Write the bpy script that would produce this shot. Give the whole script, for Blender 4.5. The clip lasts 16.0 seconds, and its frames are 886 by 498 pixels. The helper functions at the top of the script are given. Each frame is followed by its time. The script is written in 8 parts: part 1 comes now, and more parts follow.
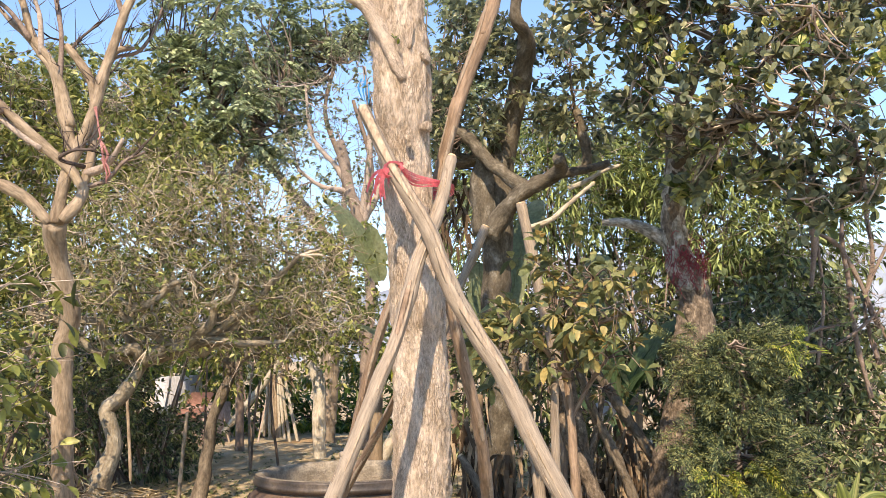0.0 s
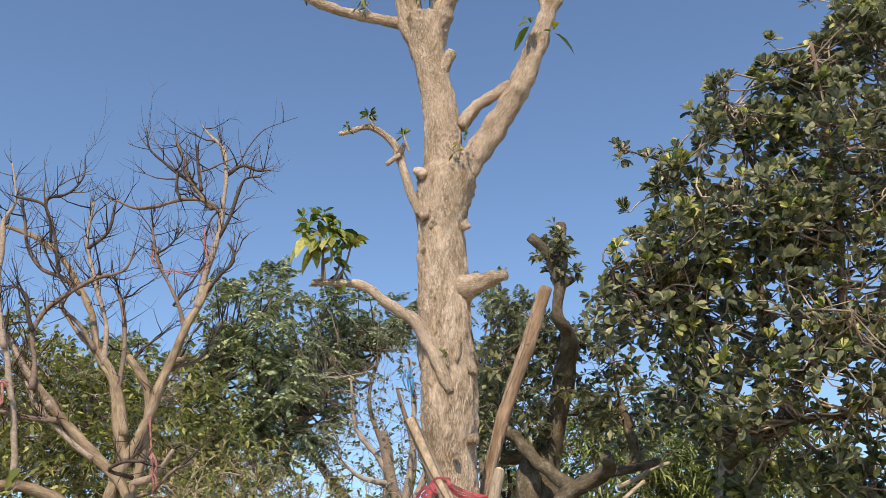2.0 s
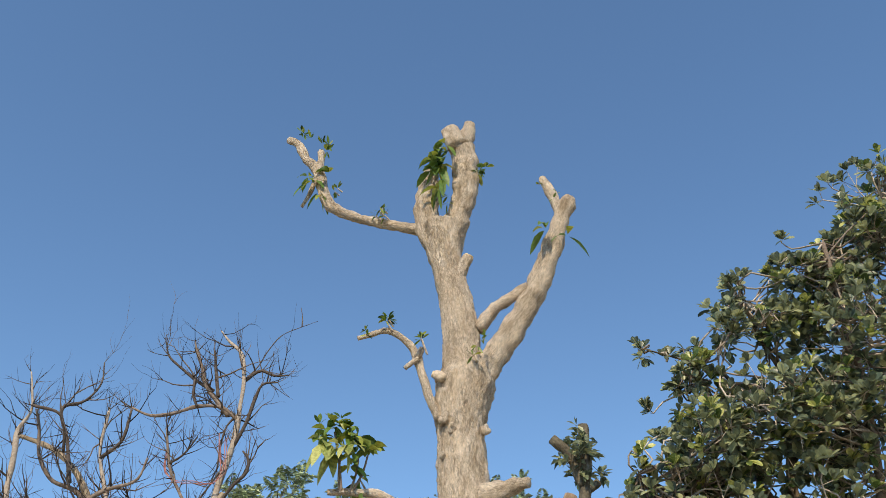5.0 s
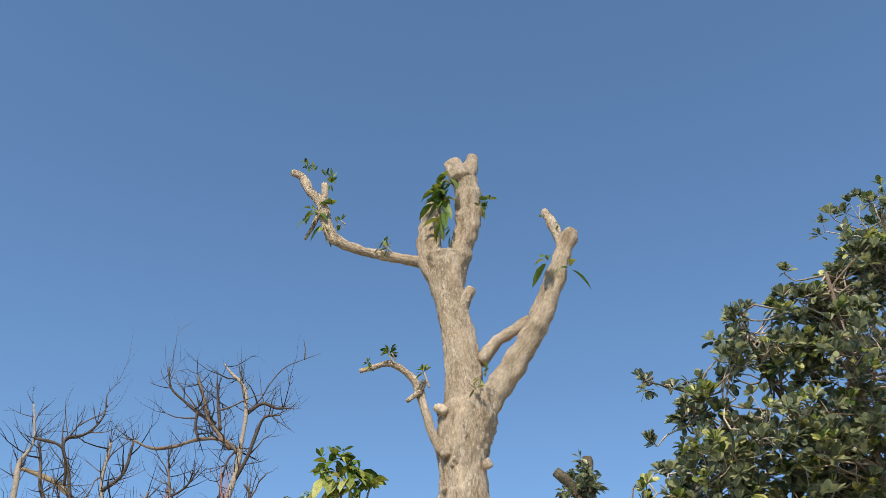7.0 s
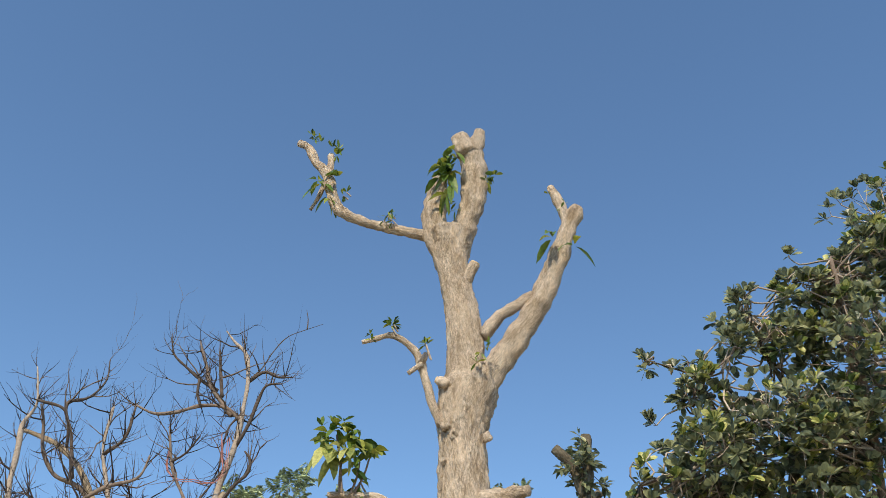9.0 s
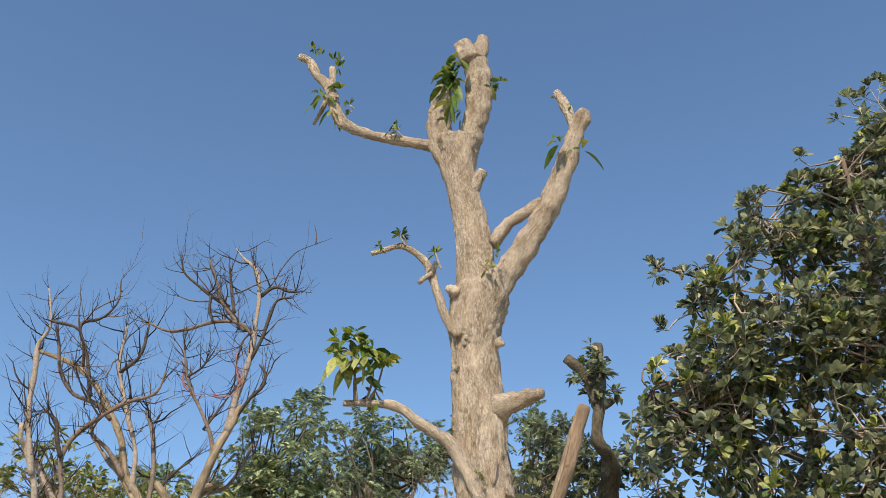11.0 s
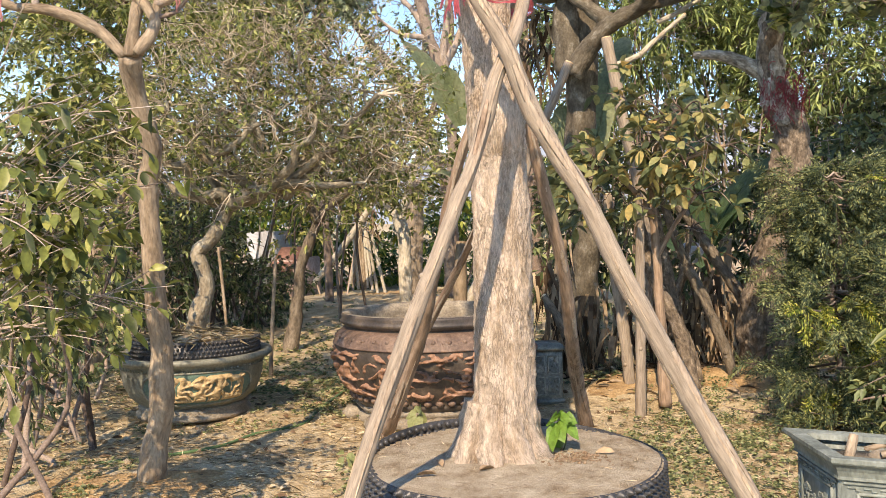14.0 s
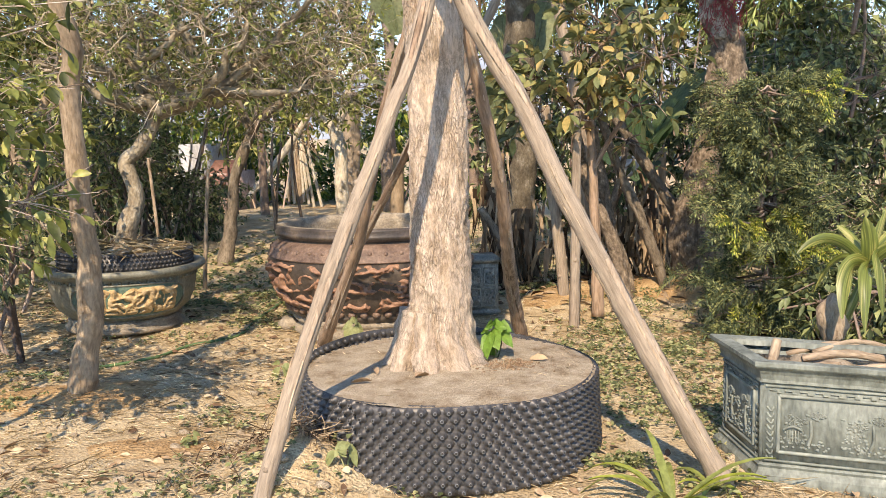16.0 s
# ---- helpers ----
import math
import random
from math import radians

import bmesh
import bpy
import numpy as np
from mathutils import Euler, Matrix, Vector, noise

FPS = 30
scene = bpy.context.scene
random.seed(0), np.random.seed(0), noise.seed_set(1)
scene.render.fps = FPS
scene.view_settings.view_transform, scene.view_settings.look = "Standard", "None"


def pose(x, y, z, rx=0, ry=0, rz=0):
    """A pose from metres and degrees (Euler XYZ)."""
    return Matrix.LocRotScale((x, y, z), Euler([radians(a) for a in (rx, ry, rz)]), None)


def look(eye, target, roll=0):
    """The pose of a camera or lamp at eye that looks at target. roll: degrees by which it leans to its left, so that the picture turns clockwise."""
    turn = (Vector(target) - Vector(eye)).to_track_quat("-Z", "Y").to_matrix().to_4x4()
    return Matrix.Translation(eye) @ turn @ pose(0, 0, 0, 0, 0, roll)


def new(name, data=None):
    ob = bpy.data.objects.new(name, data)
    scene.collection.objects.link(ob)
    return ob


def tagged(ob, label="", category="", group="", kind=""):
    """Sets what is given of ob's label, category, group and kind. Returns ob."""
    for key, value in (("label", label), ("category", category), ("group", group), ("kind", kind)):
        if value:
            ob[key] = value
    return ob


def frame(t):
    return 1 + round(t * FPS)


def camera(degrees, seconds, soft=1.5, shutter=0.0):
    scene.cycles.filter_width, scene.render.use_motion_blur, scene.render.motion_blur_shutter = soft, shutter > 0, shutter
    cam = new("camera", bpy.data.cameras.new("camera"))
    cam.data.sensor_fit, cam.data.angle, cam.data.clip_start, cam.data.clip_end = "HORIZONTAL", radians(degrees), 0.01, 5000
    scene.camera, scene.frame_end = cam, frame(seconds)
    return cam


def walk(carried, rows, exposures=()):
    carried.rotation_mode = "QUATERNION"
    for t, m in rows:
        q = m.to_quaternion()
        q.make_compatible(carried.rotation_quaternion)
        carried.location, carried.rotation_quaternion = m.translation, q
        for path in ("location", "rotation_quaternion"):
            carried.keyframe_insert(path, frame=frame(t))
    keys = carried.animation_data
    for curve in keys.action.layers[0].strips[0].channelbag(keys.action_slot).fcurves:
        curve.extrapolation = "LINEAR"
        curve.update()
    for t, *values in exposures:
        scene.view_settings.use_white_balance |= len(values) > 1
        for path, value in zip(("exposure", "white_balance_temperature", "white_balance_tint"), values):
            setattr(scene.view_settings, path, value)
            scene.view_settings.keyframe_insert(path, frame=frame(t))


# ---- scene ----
cam = camera(52.3, 16.0, soft=.6)
PATH = [
    (0, (0.073, 0.119, 1.696), (-0.007, 2.103, 1.938), -0.7),
    (0.5, (0.065, 0.09, 1.741), (-0.033, 2.044, 2.159), 0.2),
    (1, (0.059, 0.066, 1.781), (-0.049, 1.984, 2.337), 0.2),
    (1.5, (0.054, 0.038, 1.815), (-0.094, 1.897, 2.536), 0.2),
    (2, (0.055, 0.024, 1.838), (-0.102, 1.836, 2.669), 0.1),
    (2.5, (0.053, 0.028, 1.852), (-0.098, 1.799, 2.77), -0.3),
    (3, (0.049, 0.043, 1.861), (-0.094, 1.771, 2.857), -0.6),
    (3.5, (0.048, 0.041, 1.866), (-0.091, 1.723, 2.939), 0.2),
    (4, (0.054, 0.03, 1.867), (-0.1, 1.651, 3.029), 0.4),
    (4.5, (0.056, 0.027, 1.869), (-0.122, 1.618, 3.068), 0.3),
    (4.7, (0.054, 0.029, 1.869), (-0.121, 1.618, 3.071), 0.1),
    (7, (0.074, 0.004, 1.877), (-0.109, 1.549, 3.135), 0.4),
    (7.5, (0.073, 0.016, 1.87), (-0.11, 1.56, 3.129), 0.5),
    (8, (0.071, 0.02, 1.866), (-0.113, 1.567, 3.12), 0.7),
    (8.5, (0.066, 0.02, 1.86), (-0.124, 1.574, 3.104), 1.6),
    (8.7, (0.066, 0.017, 1.858), (-0.126, 1.581, 3.09), 2.1),
    (10.8, (0.058, 0.086, 1.834), (-0.156, 1.706, 2.987), 0.5),
    (11, (0.059, 0.1, 1.814), (-0.161, 1.769, 2.893), 0.4),
    (11.5, (0.065, 0.136, 1.757), (-0.175, 1.923, 2.621), 0.1),
    (12, (0.078, 0.165, 1.696), (-0.174, 2.042, 2.339), 0.0),
    (12.5, (0.083, 0.19, 1.639), (-0.179, 2.145, 1.97), 0.3),
    (13, (0.085, 0.209, 1.592), (-0.229, 2.178, 1.751), -1.2),
    (13.5, (0.087, 0.223, 1.561), (-0.221, 2.198, 1.607), -1.5),
    (14, (0.09, 0.24, 1.529), (-0.183, 2.22, 1.469), -1.4),
    (14.5, (0.091, 0.256, 1.498), (-0.099, 2.237, 1.298), -1.0),
    (15, (0.089, 0.265, 1.486), (-0.086, 2.244, 1.255), -0.9),
    (15.5, (0.091, 0.274, 1.485), (-0.067, 2.253, 1.241), -0.8),
    (16, (0.095, 0.281, 1.488), (-0.044, 2.261, 1.241), -0.9),
]
walk(cam, [(t, look(eye, target, roll)) for t, eye, target, roll in PATH],
     exposures=[(0, 1.11, 7700, 15), (.5, 1.01, 7700, 15), (1.0, 0.72, 7750, 15), (1.5, 0.5, 7700, 13), (2.5, 0.4, 7450, 9), (3.5, 0.42, 7200, 4), (7, 0.45, 7100, 3), (11.2, 0.42, 7400, 6), (11.7, 0.42, 7650, 11),
                (12.2, 0.53, 7800, 13), (12.6, 0.92, 7900, 14), (13, 1.0, 7900, 15), (14, 1.08, 7750, 14), (16, 1.15, 7650, 14)])

# ---- daylight ----
SUN_EL, SUN_AZ = radians(42), radians(185)      # azimuth from +y towards +x of the sun itself
world = bpy.data.worlds.new("sky")
scene.world = world
world.use_nodes = True
wn = world.node_tree
sky = wn.nodes.new("ShaderNodeTexSky")
sky.sky_type, sky.sun_disc = "NISHITA", False
sky.sun_elevation, sky.sun_rotation = SUN_EL, SUN_AZ
sky.altitude, sky.air_density, sky.dust_density, sky.ozone_density = 0, 1.0, 0.0, 7.0
wn.links.new(sky.outputs[0], wn.nodes["Background"].inputs[0])
wn.nodes["Background"].inputs[1].default_value = 0.15
sun = new("sun", bpy.data.lights.new("sun", "SUN"))
sun.data.energy, sun.data.angle, sun.data.color = 3.3, radians(0.6), (1.0, 0.865, 0.7)
to_sun = Vector((math.sin(SUN_AZ) * math.cos(SUN_EL), math.cos(SUN_AZ) * math.cos(SUN_EL), math.sin(SUN_EL)))
sun.matrix_world = look(to_sun * 40, (0, 0, 0))


# ---- materials ----
def material(name, cols, scale=(6, 6, 6), bump=0.3, fine=60.0, rough=0.8, spec=0.3, island=0.0, obj=0.0,
             translucent=0.0, metallic=0.0, detail=6.0, depth=0.02, cracks=0.0, crack_scale=(20, 20, 5), coat=0.0, pos=None, crack_width=.03):
    """Noise-mixed colours at two scales with bump; island or obj: brightness spread between pieces."""
    m = bpy.data.materials.new(name)
    m.use_nodes = True
    nt, n = m.node_tree, m.node_tree.nodes
    L = nt.links.new
    b = n["Principled BSDF"]
    tc, mp = n.new("ShaderNodeAttribute"), n.new("ShaderNodeMapping")
    tc.attribute_name = "rest"
    mp.inputs["Scale"].default_value = scale
    L(tc.outputs["Vector"], mp.inputs["Vector"])
    n1 = n.new("ShaderNodeTexNoise")
    n1.inputs["Scale"].default_value, n1.inputs["Detail"].default_value = 1.0, detail
    n1.inputs["Roughness"].default_value = 0.65
    L(mp.outputs[0], n1.inputs["Vector"])
    ramp = n.new("ShaderNodeValToRGB")
    els = ramp.color_ramp.elements
    for i, c in enumerate(cols):
        p = pos[i] if pos else 0.3 + 0.4 * i / max(1, len(cols) - 1)
        e = els[i] if i < 2 else els.new(p)
        e.position, e.color = p, (*c, 1)
    if len(cols) == 1:
        els[1].color = (*cols[0], 1)
    L(n1.outputs["Fac"], ramp.inputs[0])
    col = ramp.outputs[0]
    n2, mp3 = n.new("ShaderNodeTexNoise"), n.new("ShaderNodeMapping")
    n2.inputs["Scale"].default_value, n2.inputs["Detail"].default_value = fine, 4.0
    mp3.inputs["Scale"].default_value = (1, 1, scale[2] / scale[0])
    L(tc.outputs["Vector"], mp3.inputs["Vector"]), L(mp3.outputs[0], n2.inputs["Vector"])
    mr = n.new("ShaderNodeMapRange")
    mr.inputs[1].default_value, mr.inputs[2].default_value, mr.inputs[3].default_value, mr.inputs[4].default_value = 0.3, 0.7, 0.72, 1.2
    L(n2.outputs["Fac"], mr.inputs[0])
    value = mr.outputs[0]
    for amount, node in ((island, "ShaderNodeNewGeometry"), (obj, "ShaderNodeObjectInfo")):
        if amount:
            g, r2, mu = n.new(node), n.new("ShaderNodeMapRange"), n.new("ShaderNodeMath")
            r2.inputs[3].default_value, r2.inputs[4].default_value = 1 - amount, 1 + amount
            L(g.outputs["Random Per Island" if island and node.endswith("Geometry") else "Random"], r2.inputs[0])
            mu.operation = "MULTIPLY"
            L(value, mu.inputs[0]), L(r2.outputs[0], mu.inputs[1])
            value = mu.outputs[0]
            if amount == island and len(cols) > 1:      # each piece also takes its own place on the ramp
                a = n.new("ShaderNodeMath")
                a.operation = "MULTIPLY_ADD"
                a.inputs[1].default_value = 0.62
                L(g.outputs["Random Per Island"], a.inputs[0])
                half = n.new("ShaderNodeMath")
                half.operation = "MULTIPLY_ADD"
                half.inputs[1].default_value, half.inputs[2].default_value = 0.4, 0.0
                L(n1.outputs["Fac"], half.inputs[0]), L(half.outputs[0], a.inputs[2]), L(a.outputs[0], ramp.inputs[0])
    height = n2.outputs["Fac"]
    if cracks:
        mp2, vo, cr = n.new("ShaderNodeMapping"), n.new("ShaderNodeTexNoise"), n.new("ShaderNodeMapRange")
        mp2.inputs["Scale"].default_value = crack_scale
        L(tc.outputs["Vector"], mp2.inputs["Vector"])
        vo.inputs["Scale"].default_value, vo.inputs["Detail"].default_value, vo.inputs["Roughness"].default_value = 1.0, 3.0, .55
        L(mp2.outputs[0], vo.inputs["Vector"])
        off, mag = n.new("ShaderNodeMath"), n.new("ShaderNodeMath")
        off.operation, mag.operation, off.inputs[1].default_value = "SUBTRACT", "ABSOLUTE", .5
        L(vo.outputs["Fac"], off.inputs[0]), L(off.outputs[0], mag.inputs[0])
        cr.inputs[1].default_value, cr.inputs[2].default_value, cr.inputs[3].default_value, cr.inputs[4].default_value = 0.0, crack_width, 1 - cracks, 1.0
        L(mag.outputs[0], cr.inputs[0])
        mu = n.new("ShaderNodeMath")
        mu.operation = "MULTIPLY"
        L(value, mu.inputs[0]), L(cr.outputs[0], mu.inputs[1])
        value = mu.outputs[0]
        h2 = n.new("ShaderNodeMath")
        h2.operation = "MULTIPLY_ADD"
        h2.inputs[1].default_value = 0.35
        L(n2.outputs["Fac"], h2.inputs[0]), L(cr.outputs[0], h2.inputs[2])
        height = h2.outputs[0]
    hsv = n.new("ShaderNodeHueSaturation")
    L(value, hsv.inputs["Value"]), L(col, hsv.inputs["Color"])
    L(hsv.outputs[0], b.inputs["Base Color"])
    b.inputs["Roughness"].default_value, b.inputs["Metallic"].default_value = rough, metallic
    b.inputs["Specular IOR Level"].default_value, b.inputs["Coat Weight"].default_value = spec, coat
    if bump:
        bp = n.new("ShaderNodeBump")
        bp.inputs["Strength"].default_value, bp.inputs["Distance"].default_value = bump, depth
        L(height, bp.inputs["Height"]), L(bp.outputs[0], b.inputs["Normal"])
    if translucent:
        tr, mx = n.new("ShaderNodeBsdfTranslucent"), n.new("ShaderNodeMixShader")
        mx.inputs[0].default_value = translucent
        L(hsv.outputs[0], tr.inputs["Color"])
        L(b.outputs[0], mx.inputs[1]), L(tr.outputs[0], mx.inputs[2]), L(mx.outputs[0], n["Material Output"].inputs[0])
    return m


def fissured(name, cols, cell, crease, depth=.012, rough=.92, wander=.55):
    """Bark in long uneven plates; shade in the creases between them is partly put into the colour."""
    m = bpy.data.materials.new(name)
    m.use_nodes = True
    n, L = m.node_tree.nodes, m.node_tree.links.new
    b, at = n["Principled BSDF"], n.new("ShaderNodeAttribute")
    at.attribute_name = "rest"

    def noise_at(scale, detail, roughness=.6):
        mp, tx = n.new("ShaderNodeMapping"), n.new("ShaderNodeTexNoise")
        mp.inputs["Scale"].default_value = scale
        tx.inputs["Scale"].default_value, tx.inputs["Detail"].default_value, tx.inputs["Roughness"].default_value = 1.0, detail, roughness
        L(at.outputs["Vector"], mp.inputs["Vector"]), L(mp.outputs[0], tx.inputs["Vector"])
        return tx

    def ranged(value, lo, hi, a, c):
        r = n.new("ShaderNodeMapRange")
        r.inputs[1].default_value, r.inputs[2].default_value, r.inputs[3].default_value, r.inputs[4].default_value = lo, hi, a, c
        L(value, r.inputs[0])
        return r.outputs[0]

    def product(a, c, how="MULTIPLY"):
        mu = n.new("ShaderNodeMath")
        mu.operation = how
        L(a, mu.inputs[0]), L(c, mu.inputs[1])
        return mu.outputs[0]
    mp, bend, mix = n.new("ShaderNodeMapping"), noise_at((cell[0] * .5, cell[1] * .5, cell[2] * .6), 3), n.new("ShaderNodeMixRGB")
    mp.inputs["Scale"].default_value = cell
    L(at.outputs["Vector"], mp.inputs["Vector"])
    mix.blend_type, mix.inputs[0].default_value = "ADD", wander
    L(mp.outputs[0], mix.inputs[1]), L(bend.outputs["Color"], mix.inputs[2])
    vo = n.new("ShaderNodeTexVoronoi")
    vo.feature = "DISTANCE_TO_EDGE"
    vo.inputs["Scale"].default_value = 1.0
    L(mix.outputs[0], vo.inputs["Vector"])
    patch = ranged(noise_at((14, 14, 6), 3).outputs["Fac"], .34, .58, .1, 1.0)      # creases fade out here and there
    line = ranged(vo.outputs["Distance"], .0, .1, 1.0, .0)
    crack = product(line, patch)
    grain = noise_at((95, 95, 34), 6, .75)
    ramp = n.new("ShaderNodeValToRGB")
    els = ramp.color_ramp.elements
    for i, c in enumerate(cols):
        p = .3 + .4 * i / (len(cols) - 1)
        e = els[i] if i < 2 else els.new(p)
        e.position, e.color = p, (*c, 1)
    L(noise_at((16, 16, 5), 6, .65).outputs["Fac"], ramp.inputs[0])
    value = product(ranged(crack, 0, 1, 1.0, 1 - crease), ranged(grain.outputs["Fac"], .36, .64, .68, 1.15))
    hsv = n.new("ShaderNodeHueSaturation")
    L(value, hsv.inputs["Value"]), L(ramp.outputs[0], hsv.inputs["Color"]), L(hsv.outputs[0], b.inputs["Base Color"])
    b.inputs["Roughness"].default_value, b.inputs["Specular IOR Level"].default_value = rough, .15
    height = product(ranged(crack, 0, 1, 1.0, .0), ranged(grain.outputs["Fac"], .25, .75, .0, 1.0), "ADD")
    bp = n.new("ShaderNodeBump")
    bp.inputs["Strength"].default_value, bp.inputs["Distance"].default_value = 1.0, depth
    L(height, bp.inputs["Height"]), L(bp.outputs[0], b.inputs["Normal"])
    return m


BARK = fissured("pale_bark", [(0.396, 0.293, 0.202), (0.601, 0.475, 0.357), (0.734, 0.598, 0.471), (0.842, 0.704, 0.565)], (150, 150, 27), .36, .007, wander=2.0)
BRANCH = fissured("branch_bark", [(0.468, 0.359, 0.263), (0.679, 0.547, 0.427), (0.807, 0.673, 0.544)], (150, 150, 34), .36, .006, wander=2.0)
CUTWOOD = material("cut_wood", [(.6, .45, .28), (.75, .58, .38)], (20, 20, 20), .3, 90, .85)
POLE = material("peeled_pole", [(0.195, 0.153, 0.113), (0.295, 0.239, 0.181), (0.364, 0.301, 0.232), (0.213, 0.164, 0.122), (0.69, 0.54, 0.364)], (13, 13, 1.3), .7, 110, .85, .2, depth=.006, cracks=.15, crack_scale=(60, 60, 8), pos=(.28, .42, .62, .645, .675))
POLEDARK = material("barked_pole", [(0.16, 0.109, 0.0725), (0.304, 0.217, 0.152), (0.435, 0.319, 0.232)], (18, 18, 3), .8, 80, .9, .2, depth=.01)
LBARK = material("smooth_bark", [(.17, .125, .085), (.32, .25, .175), (.48, .385, .28)], (15, 15, 4.5), .8, 70, .85, .2, depth=.012, cracks=.15, crack_scale=(40, 40, 9))
TWIG = material("grey_twig", [(.2, .155, .125), (.35, .285, .235), (.48, .405, .345)], (14, 14, 14), .3, 90, .85, .2, island=.25)
DARKTWIG = material("dark_twig", [(.1, .072, .057), (.19, .142, .116), (.31, .245, .2)], (14, 14, 14), .3, 90, .85, .2, island=.25)
BLACKTWIG = material("black_twig", [(0.035, 0.027, 0.024), (0.075, 0.058, 0.05), (0.14, 0.11, 0.095)], (14, 14, 14), .3, 90, .85, .2, island=.35)
MOSSBARK = material("lichen_bark", [(0.0506, 0.0428, 0.0304), (0.107, 0.09, 0.0653), (0.158, 0.135, 0.099), (0.315, 0.292, 0.242)], (10, 10, 6), .8, 60, .9, .2, depth=.012)
FLAKYBARK = material("flaky_bark", [(0.065, 0.0494, 0.0364), (0.137, 0.107, 0.078), (0.215, 0.169, 0.125), (0.429, 0.345, 0.254)], (27, 27, 15), 1.0, 60, .9, .2, depth=.015)
LEAF = material("broad_leaf", [(0.048, 0.107, 0.0192), (0.0799, 0.16, 0.0298), (0.139, 0.213, 0.0373), (0.288, 0.309, 0.0533)], (2, 2, 2), .15, 40, .42, .5, island=.3, translucent=.28)
LEAFDARK = material("dark_leaf", [(.125, .155, .1), (.175, .21, .13), (.235, .265, .16), (.34, .355, .19)], (1, 1, 1), .15, 40, .36, .6, island=.25, translucent=.42)
VARLEAF = material("variegated_leaf", [(.1, .16, .045), (.16, .22, .06), (.34, .37, .11), (.48, .48, .17)], (30, 30, 30), .15, 60, .4, .5, island=.25, translucent=.35)
# the thicket's shade is in this colour, darker than the crown leaf
LEAFSHADE = material("shaded_thicket_leaf", [(0.0688, 0.0975, 0.0438), (0.1, 0.135, 0.0562), (0.138, 0.177, 0.0725), (0.225, 0.25, 0.106)], (1, 1, 1), .15, 40, .5, .4, island=.4, translucent=0.2)
# paler and bluer than the leaf itself: some haze is mixed in
LEAFFAR = material("hazed_feathery_leaf", [(0.204, 0.258, 0.163), (0.298, 0.36, 0.216), (0.407, 0.469, 0.263)], (.7, .7, .7), .1, 30, .6, .25, island=.35, translucent=0.2)
LEAFOLIVE = material("olive_leaf", [(0.129, 0.164, 0.0446), (0.194, 0.233, 0.0643), (0.273, 0.312, 0.0891), (0.416, 0.416, 0.149)], (2, 2, 2), .1, 40, .45, .5, island=.3, translucent=.35)
LEAFYELLOW = material("yellowing_leaf", [(.12, .18, .03), (.19, .26, .04), (.29, .34, .06), (.44, .42, .09)], (3, 3, 3), .1, 40, .45, .5, island=.3, translucent=.35)
LEAFNEAR = material("pointed_leaf", [(0.074, 0.0972, 0.0261), (0.117, 0.149, 0.0365), (0.174, 0.204, 0.0479), (0.313, 0.313, 0.0869)], (3, 3, 3), .1, 40, .45, .5, island=.3, translucent=.35)
LEAFRUST = material("rusty_leaf", [(0.138, 0.172, 0.0805), (0.196, 0.23, 0.0978), (0.253, 0.276, 0.115), (0.31, 0.287, 0.115), (0.437, 0.287, 0.092)], (3, 3, 3), .1, 40, .45, .5, island=.35, translucent=.35, pos=(.25, .4, .54, .7, .84))
# leaf colour darkened for the shade the plant stands in
BANANASHADE = material("banana_leaf", [(.035, .07, .032), (.06, .11, .046), (.13, .19, .08)], (2, 2, 2), .3, 30, .45, .5, translucent=.3)
NET = material("dark_red_net", [(.22, .03, .04), (.36, .07, .08)], (20, 20, 20), .2, 60, .7, .3)
DEADLEAF = material("dead_banana_leaf", [(.1, .066, .042), (.2, .145, .095), (.35, .27, .18)], (6, 6, 2), .5, 40, .9, .1, island=.3)
# the same leaf again, with sunlight put into a paler colour
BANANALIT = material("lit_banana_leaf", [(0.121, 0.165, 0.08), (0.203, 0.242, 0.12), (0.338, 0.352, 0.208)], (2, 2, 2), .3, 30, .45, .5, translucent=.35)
BAMBOO = material("light_foliage", [(0.144, 0.192, 0.07), (0.228, 0.288, 0.1), (0.348, 0.408, 0.15)], (1, 1, 1), .1, 30, .55, .3, island=.3, translucent=0.25)
CONIFER = material("conifer_spray", [(0.0471, 0.073, 0.042), (0.0814, 0.115, 0.0574), (0.13, 0.164, 0.0762), (0.24, 0.258, 0.106)], (3, 3, 3), .2, 50, .6, .3, island=.25, translucent=.2)
PLASTIC = material("black_plastic", [(0.0272, 0.0272, 0.0272), (0.0765, 0.0765, 0.0782)], (5, 5, 5), .15, 120, .42, .5, depth=.004)
SOIL = material("dry_soil", [(.27, .2, .125), (.43, .35, .25), (.53, .45, .335), (.62, .545, .42)], (9, 9, 9), 1.0, 160, .95, .1, depth=.02)
SAND = material("yellow_sand", [(.3, .185, .09), (.46, .31, .16), (.58, .43, .24)], (6, 6, 6), 1.0, 60, .95, .1, depth=.03)
STRAW = material("dry_straw", [(0.3, 0.235, 0.145), (0.45, 0.36, 0.22), (0.57, 0.47, 0.3), (0.69, 0.59, 0.41)], (3, 3, 3), .2, 50, .8, .2, island=.35, translucent=.15)
DRYLEAF = material("fallen_leaf", [(.18, .11, .065), (.32, .22, .135), (.44, .34, .22)], (3, 3, 3), .2, 50, .85, .2, island=.3)
WEED = material("weed_leaf", [(.12, .15, .065), (.18, .215, .09), (.25, .28, .12), (.34, .34, .17)], (3, 3, 3), .1, 50, .55, .4, island=.3, translucent=.3)
